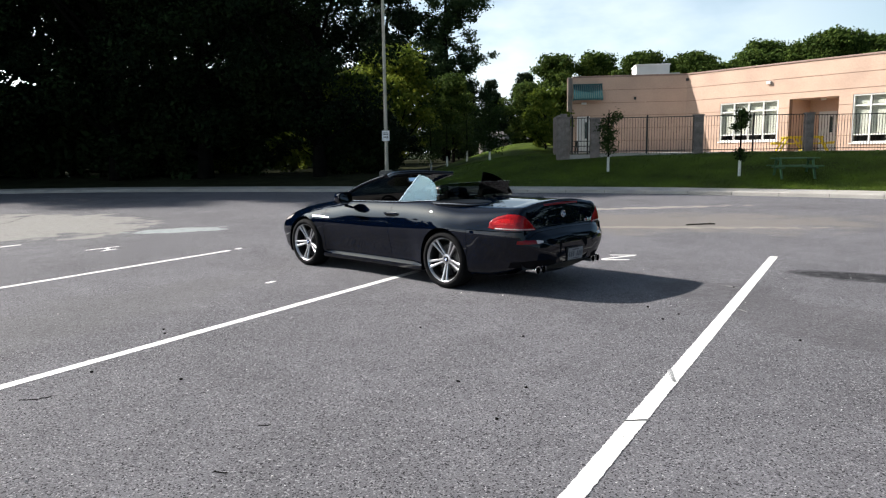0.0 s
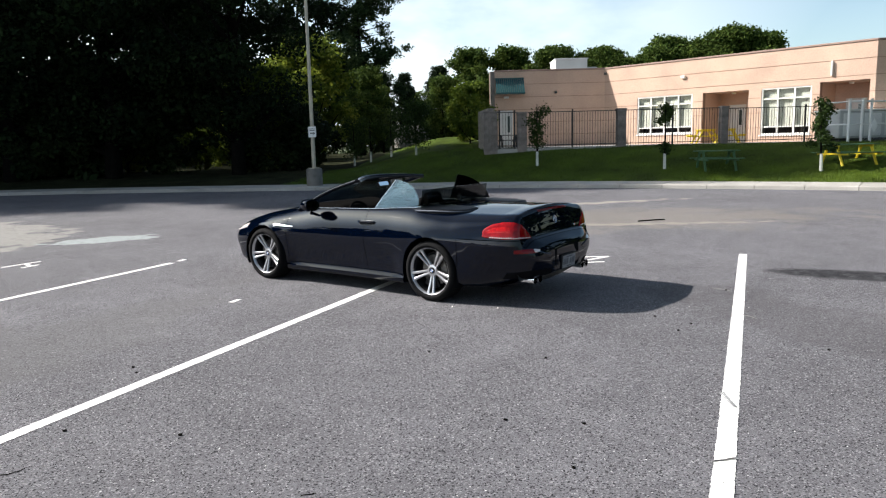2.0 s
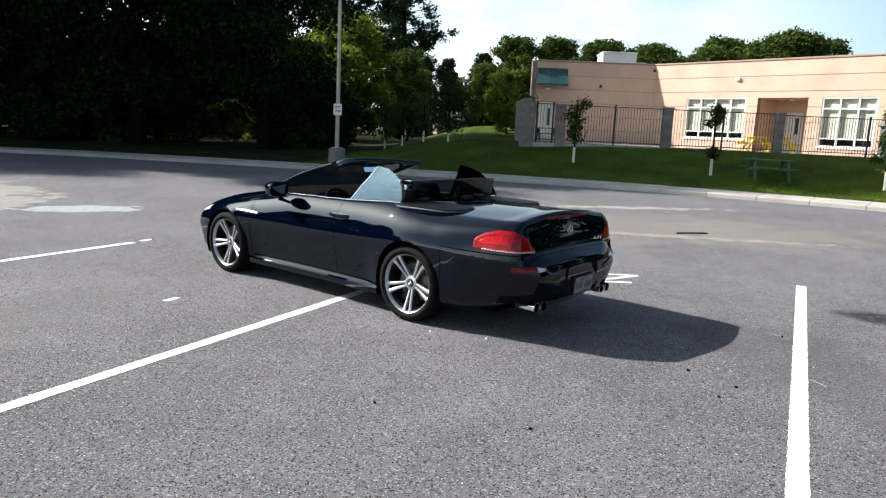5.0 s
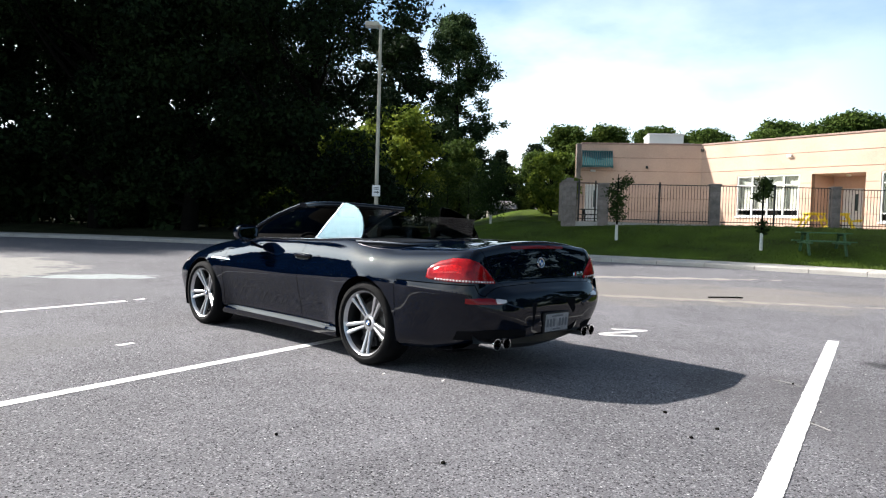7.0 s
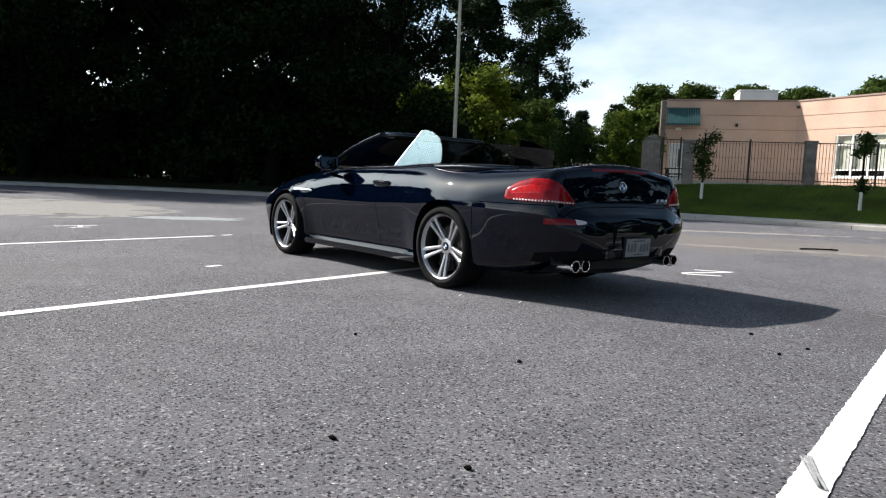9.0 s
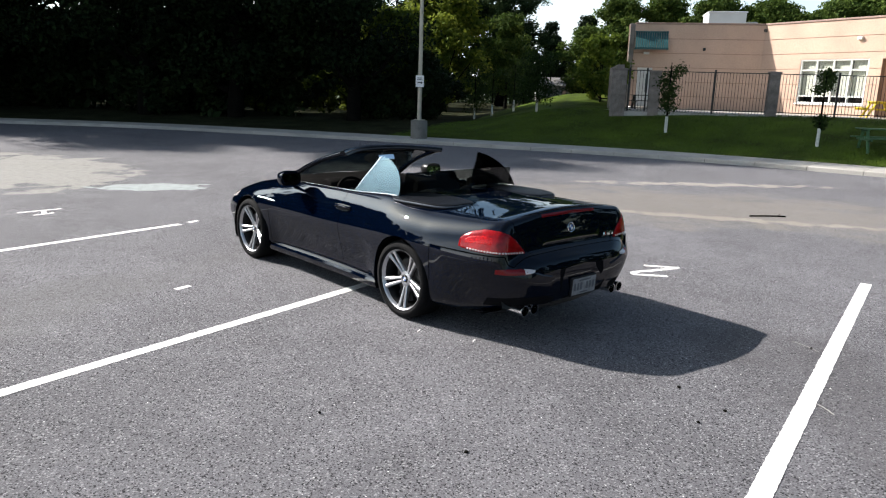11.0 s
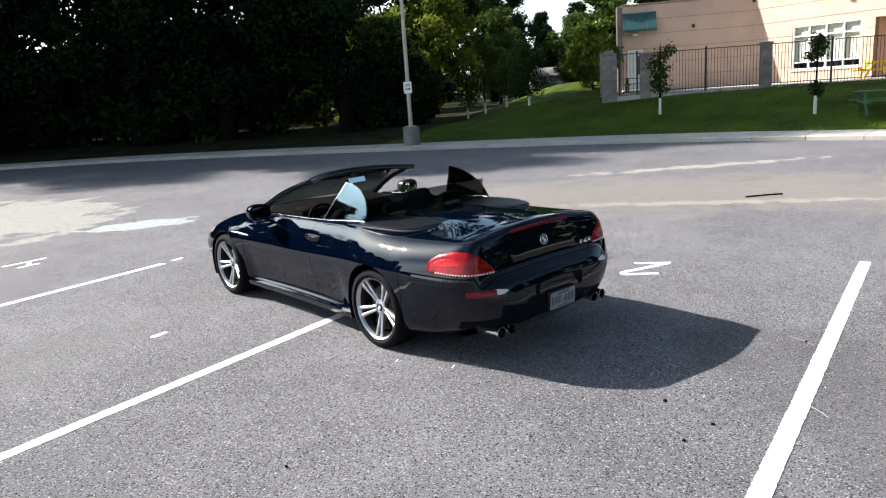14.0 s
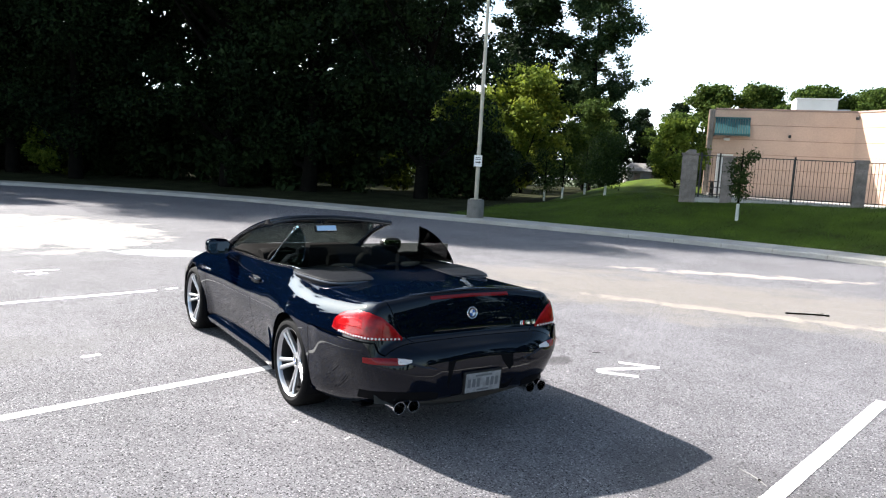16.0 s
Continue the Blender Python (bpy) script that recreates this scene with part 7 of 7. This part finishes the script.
        for y, z, o in ((-0.30, 0.848, 0.004), (-0.34, 0.850, 0.026), (-0.43, 0.853, 0.032), (-0.52, 0.850, 0.026), (-0.555, 0.847, 0.004)):
            hit, nrm, _, _ = tree.ray_cast(Vector((s * 1.4, y, z)), Vector((-s, 0, 0)))
            pts.append(hit + Vector((s, 0, 0)) * o)
        tube(bm, curve_points(pts, 0.02), 0.013, 8, flat=1.2)
        part("door_handle", bm, CARPAINT, made["door_l" if s < 0 else "door_r"], "body-coloured door handle", 60)
        # side vent with bright strip
        u = fx([(-0.91, 1.19, 0.752), (-0.91, 1.02, 0.752), (-0.91, 0.84, 0.742)])
        l = fx([(-0.91, 1.19, 0.722), (-0.91, 1.02, 0.728), (-0.91, 0.84, 0.734)])
        vent = part("side_vent", conform(tree, u, l, way2, 0.004, 3, 12), CHROME, made["fender_l" if s < 0 else "fender_r"], "bright side vent strip", 60)
        # side skirt
        bm = bmesh.new()
        rings = []
        for y in np.linspace(-0.99, 0.99, 24):
            w = F_W(y)
            e = min(1.0, (0.99 - abs(y)) / 0.12 + 0.15)
            rings.append([bm.verts.new((s * x, y, z)) for x, z in ((w * 0.90, 0.165), (w * 0.945 + 0.004 * e, 0.17), (w * 0.955 + 0.012 * e, 0.195), (w * 0.958 + 0.014 * e, 0.228), (w * 0.950 + 0.004 * e, 0.242), (w * 0.93, 0.262), (w * 0.90, 0.27))])
        for a, b in zip(rings, rings[1:]):
            for k in range(6):
                bm.faces.new((a[k], a[k + 1], b[k + 1], b[k]))
        bm.faces.new(rings[0])
        bm.faces.new(rings[-1][::-1])
        part("side_skirt", bm, CARPAINT, car, smooth=40)
        # belt moulding along the door top
        bm = bmesh.new()
        pts = []
        for y in np.linspace(0.62, -1.12, 26):
            pts.append(Vector((s * (F_WD(y) + 0.016), y, F_ZD(y) + 0.003)))
        tube(bm, pts, 0.010, 6, flat=0.7)
        part("belt_moulding", bm, CHROME, car, "thin bright belt moulding", 60)
        # outside mirror
        c = Vector((s * 0.935, 0.45, 1.030))
        bm = bmesh.new()
        rings = []
        for f, sx, sz in ((-0.075, 0.96, 0.96), (-0.05, 1.0, 1.0), (0.0, 0.96, 0.97), (0.05, 0.78, 0.82), (0.085, 0.5, 0.55), (0.10, 0.2, 0.25)):
            rings.append([bm.verts.new((c.x + s * (0.115 * sx * math.copysign(abs(math.cos(a)) ** 0.7, math.cos(a))), c.y + f, c.z + 0.078 * sz * math.copysign(abs(math.sin(a)) ** 0.7, math.sin(a)))) for a in np.linspace(0, 2 * math.pi, 24, endpoint=False)])
        for a, b in zip(rings, rings[1:]):
            for k in range(24):
                bm.faces.new((a[k], a[(k + 1) % 24], b[(k + 1) % 24], b[k]))
        bm.faces.new(rings[0])
        bm.faces.new(rings[-1])
        mir = part("wing_mirror", bm, TRIMBLACK if s > 0 else CARPAINT, car, "rounded dark wing mirror", 50)
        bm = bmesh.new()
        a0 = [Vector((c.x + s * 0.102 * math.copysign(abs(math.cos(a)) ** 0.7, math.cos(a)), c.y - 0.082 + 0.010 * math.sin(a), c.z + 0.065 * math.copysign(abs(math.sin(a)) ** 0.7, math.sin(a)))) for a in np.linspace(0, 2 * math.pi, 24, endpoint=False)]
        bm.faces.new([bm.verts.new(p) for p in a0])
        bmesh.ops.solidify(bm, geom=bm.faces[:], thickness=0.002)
        # the left glass has its dark reflection in the colour
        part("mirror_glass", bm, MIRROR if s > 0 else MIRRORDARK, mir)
        bm = bmesh.new()
        tube(bm, [(s * 0.80, 0.62, 0.945), (s * 0.84, 0.57, 0.965), (s * 0.89, 0.52, 0.985)], [0.035, 0.028, 0.03], 8, flat=0.6)
        part("mirror_foot", bm, TRIMBLACK, mir, smooth=50)
        # head lamp, seen only from the side
        u = fx([(-0.86, 1.80, 0.74), (-0.78, 2.02, 0.70), (-0.62, 2.16, 0.665)])
        l = fx([(-0.87, 1.80, 0.68), (-0.80, 2.02, 0.62), (-0.64, 2.17, 0.60)])
        part("head_lamp", conform(tree, u, l, (0.55 * s, 0.8, 0.1), 0.004, 5, 16), LAMPCLEAR, car, "clear head lamp", 60)

    # covers over the folded top: one flat lid each side, with a pale outer edge
    for s in (-1, 1):
        outline = rounded([(0.775, -1.10), (0.785, -1.35), (0.745, -1.60), (0.660, -1.715), (0.520, -1.735), (0.400, -1.725), (0.345, -1.60), (0.340, -1.35), (0.355, -1.12), (0.46, -1.03), (0.65, -1.04)], 6)
        top_z = lambda x, y: 1.036 - 0.010 * smoothstep((x - 0.45) / 0.35) - 0.014 * smoothstep((-1.35 - y) / 0.4) + 0.004 * math.sin((y + 1.0) * 7)
        bm = bmesh.new()
        rings = []
        for f, dz in ((0.97, -0.075), (1.0, -0.014), (0.995, -0.004), (0.97, 0.0), (0.8, 0.003), (0.5, 0.004), (0.2, 0.004)):
            rings.append([bm.verts.new((s * (0.56 + (x - 0.56) * f), -1.40 + (y + 1.40) * f, top_z(0.56 + (x - 0.56) * f, -1.40 + (y + 1.40) * f) + dz)) for x, y in outline])
        for a, b in zip(rings, rings[1:]):
            for k in range(len(outline)):
                q = (k + 1) % len(outline)
                bm.faces.new((a[k], a[q], b[q], b[k]))
        bm.faces.new(rings[-1])
        lid = part("top_cover", bm, SOFTLID, car, "matt dark lid over the folded top", 40)
        bm = bmesh.new()
        tube(bm, [(s * (x + 0.003), y - 0.003, top_z(x, y) - 0.017) for x, y in outline[1:32]], 0.006, 6, flat=1.3)
        part("cover_edge", bm, COVEREDGE, lid, "grey edge of the top cover", 60)
        bm = pad(rounded([(-1.05, 1.00), (-1.06, 1.045), (-1.01, 1.068), (-0.95, 1.052), (-0.94, 1.00)]), s * 0.33 - 0.10, s * 0.33 + 0.10, 0.06, n=9)
        part("roll_bar_cover", bm, ROLLCOVER, car, "small pale grey roll bar cover", 50)
    rear = (0, -1, 0.08)
    # high brake light under the boot lip
    part("brake_light", conform(tree, [(-0.33, -2.43, 1.016), (0, -2.43, 1.022), (0.33, -2.43, 1.016)], [(-0.33, -2.44, 0.992), (0, -2.44, 0.998), (0.33, -2.44, 0.992)], rear, 0.002, 3, 24), LAMPDEEP, made["trunk_lid"], "narrow red high brake light", 60)
    bm = bmesh.new()
    lip = []
    for x in np.linspace(-0.56, 0.56, 34):
        y = -2.415 + 0.030 * (abs(x) / 0.56) ** 2.2
        hit, nrm, _, _ = tree.ray_cast(Vector((x, y, 1.5)), Vector((0, 0, -1)))
        lip.append(hit + Vector((0, 0, 0.002 - 0.010 * (abs(x) / 0.56) ** 3)))
    tube(bm, lip, 0.011, 8, flat=0.8)
    part("boot_spoiler", bm, CARPAINT, made["trunk_lid"], "", 60)
    part("boot_panel", conform(tree, [(-0.40, -2.6, 0.872), (-0.2, -2.6, 0.880), (0.2, -2.6, 0.880), (0.40, -2.6, 0.872)], [(-0.36, -2.6, 0.778), (0, -2.6, 0.776), (0.36, -2.6, 0.778)], (0, -1, 0), 0.003, 4, 24), CARPAINT, made["trunk_lid"], "", 50)
    # roundel on the boot
    hit, nrm, _, _ = tree.ray_cast(Vector((0, -3, 0.885)), Vector((0, 1, 0)))
    nrm = nrm if nrm.y < 0 else -nrm
    q = Matrix.Translation(hit) @ nrm.to_track_quat("Z", "Y").to_matrix().to_4x4()
    bm = bmesh.new()
    lathe(bm, [(0.0, 0.006), (0.036, 0.006), (0.040, 0.009), (0.0435, 0.006), (0.0435, -0.004)], 36, q)
    badge = part("badge", bm, CHROME, made["trunk_lid"], "round bright badge", 40)
    for a0, mat in ((0, ROUNDELBLUE), (90, ROUNDELWHITE)):
        for z0 in (0, 180):
            bm = bmesh.new()
            arc = [q @ Vector((0.024 * math.cos(radians(a0 + z0 + x)), 0.024 * math.sin(radians(a0 + z0 + x)), 0.0068)) for x in np.linspace(0, 90, 8)]
            bm.faces.new([bm.verts.new(p) for p in [q @ Vector((0, 0, 0.0068))] + arc])
            part("badge_quarter", bm, mat, badge)
    for r0, r1 in ((0.0255, 0.0355),):
        bm = bmesh.new()
        lathe(bm, [(r0, 0.0064), (r1, 0.0066)], 36, q)
        part("badge_ring", bm, TRIMBLACK, badge)
    # model mark as plain bars
    for x0, x1, mat in ((0.43, 0.440, CHROME), (0.444, 0.453, CHROME), (0.457, 0.466, LAMPRED), (0.475, 0.525, CHROME), (0.535, 0.575, CHROME)):
        part("model_mark", conform(tree, [(x0 + 0.006, -2.5, 0.800), (x1 + 0.006, -2.5, 0.800)], [(x0, -2.5, 0.768), (x1, -2.5, 0.768)], rear, 0.003, 2, 3, 0.002), mat, made["trunk_lid"])
    # number plate over a dark patch that stands for its recess's shade
    part("plate_recess_shade", conform(tree, [(-0.26, -2.6, 0.515), (0.26, -2.6, 0.515)], [(-0.24, -2.6, 0.345), (0.24, -2.6, 0.345)], (0, -1, 0), 0.001, 4, 10), CARINNER, made["rear_bumper"], "", 60)
    pm = pose(0, -2.632, 0.430, 4, 0, 0)
    bm = bmesh.new()
    box(bm, -0.160, 0.160, -0.006, 0.016, -0.082, 0.082, pm, 0.006)
    plate = part("number_plate", bm, ALLOYDARK, car, "pale number plate in a bright frame", 40)
    bm = bmesh.new()
    box(bm, -0.146, 0.146, -0.0095, -0.0062, -0.069, 0.069, pm, 0.001)
    part("plate_face", bm, PLATEGREY, plate)
    for k in range(7):
        if k == 3:
            continue
        bm = bmesh.new()
        x = -0.118 + k * 0.0385
        box(bm, x - 0.012, x + 0.012, -0.0115, -0.0098, -0.032, 0.030, pm)
        part("plate_bar", bm, PLATEINK, plate)
    for zz, w in ((0.050, 0.07), (-0.053, 0.05)):
        bm = bmesh.new()
        box(bm, -w, w, -0.0115, -0.0098, zz - 0.006, zz + 0.006, pm)
        part("plate_bar", bm, PLATEINK, plate)
    # diffuser and rear underside
    bm = bmesh.new()
    rings = []
    for x in np.linspace(-0.72, 0.72, 19):
        lowc = 0.205 + 0.05 * (abs(x) / 0.72) ** 2
        rings.append([bm.verts.new((x, y, z)) for y, z in ((-2.05, 0.20), (-2.40 + 0.10 * abs(x), lowc), (-2.50 + 0.10 * abs(x), lowc + 0.05), (-2.48 + 0.10 * abs(x), 0.40), (-2.1, 0.42))])
    for a, b in zip(rings, rings[1:]):
        for k in range(4):
            bm.faces.new((a[k], a[k + 1], b[k + 1], b[k]))
    part("diffuser", bm, TRIMBLACK, car, "matt black lower diffuser", 40)
    # grille and intake at the nose
    part("front_intake", conform(tree, [(-0.5, 2.3, 0.40), (0.5, 2.3, 0.40)], [(-0.46, 2.3, 0.27), (0.46, 2.3, 0.27)], (0, 1, 0), 0.002, 4, 12), TRIMBLACK, car, "", 60)
    for s in (-1, 1):
        part("grille", conform(tree, [(s * 0.05, 2.3, 0.60), (s * 0.24, 2.3, 0.595)], [(s * 0.05, 2.3, 0.48), (s * 0.22, 2.3, 0.485)], (0, 1, 0.2), 0.004, 4, 6), TRIMBLACK, car, "", 60)


car = empty("car", (0, 0, 0), "dark blue convertible car with its top down", "car")
body_tree, panels = build_body(car)
make_wheel(car)
car_interior(car)
car_glass(car)
car_outer_parts(car, body_tree, panels)
car.scale = (1.035, 1.0, 1.0)

pavement_slabs()
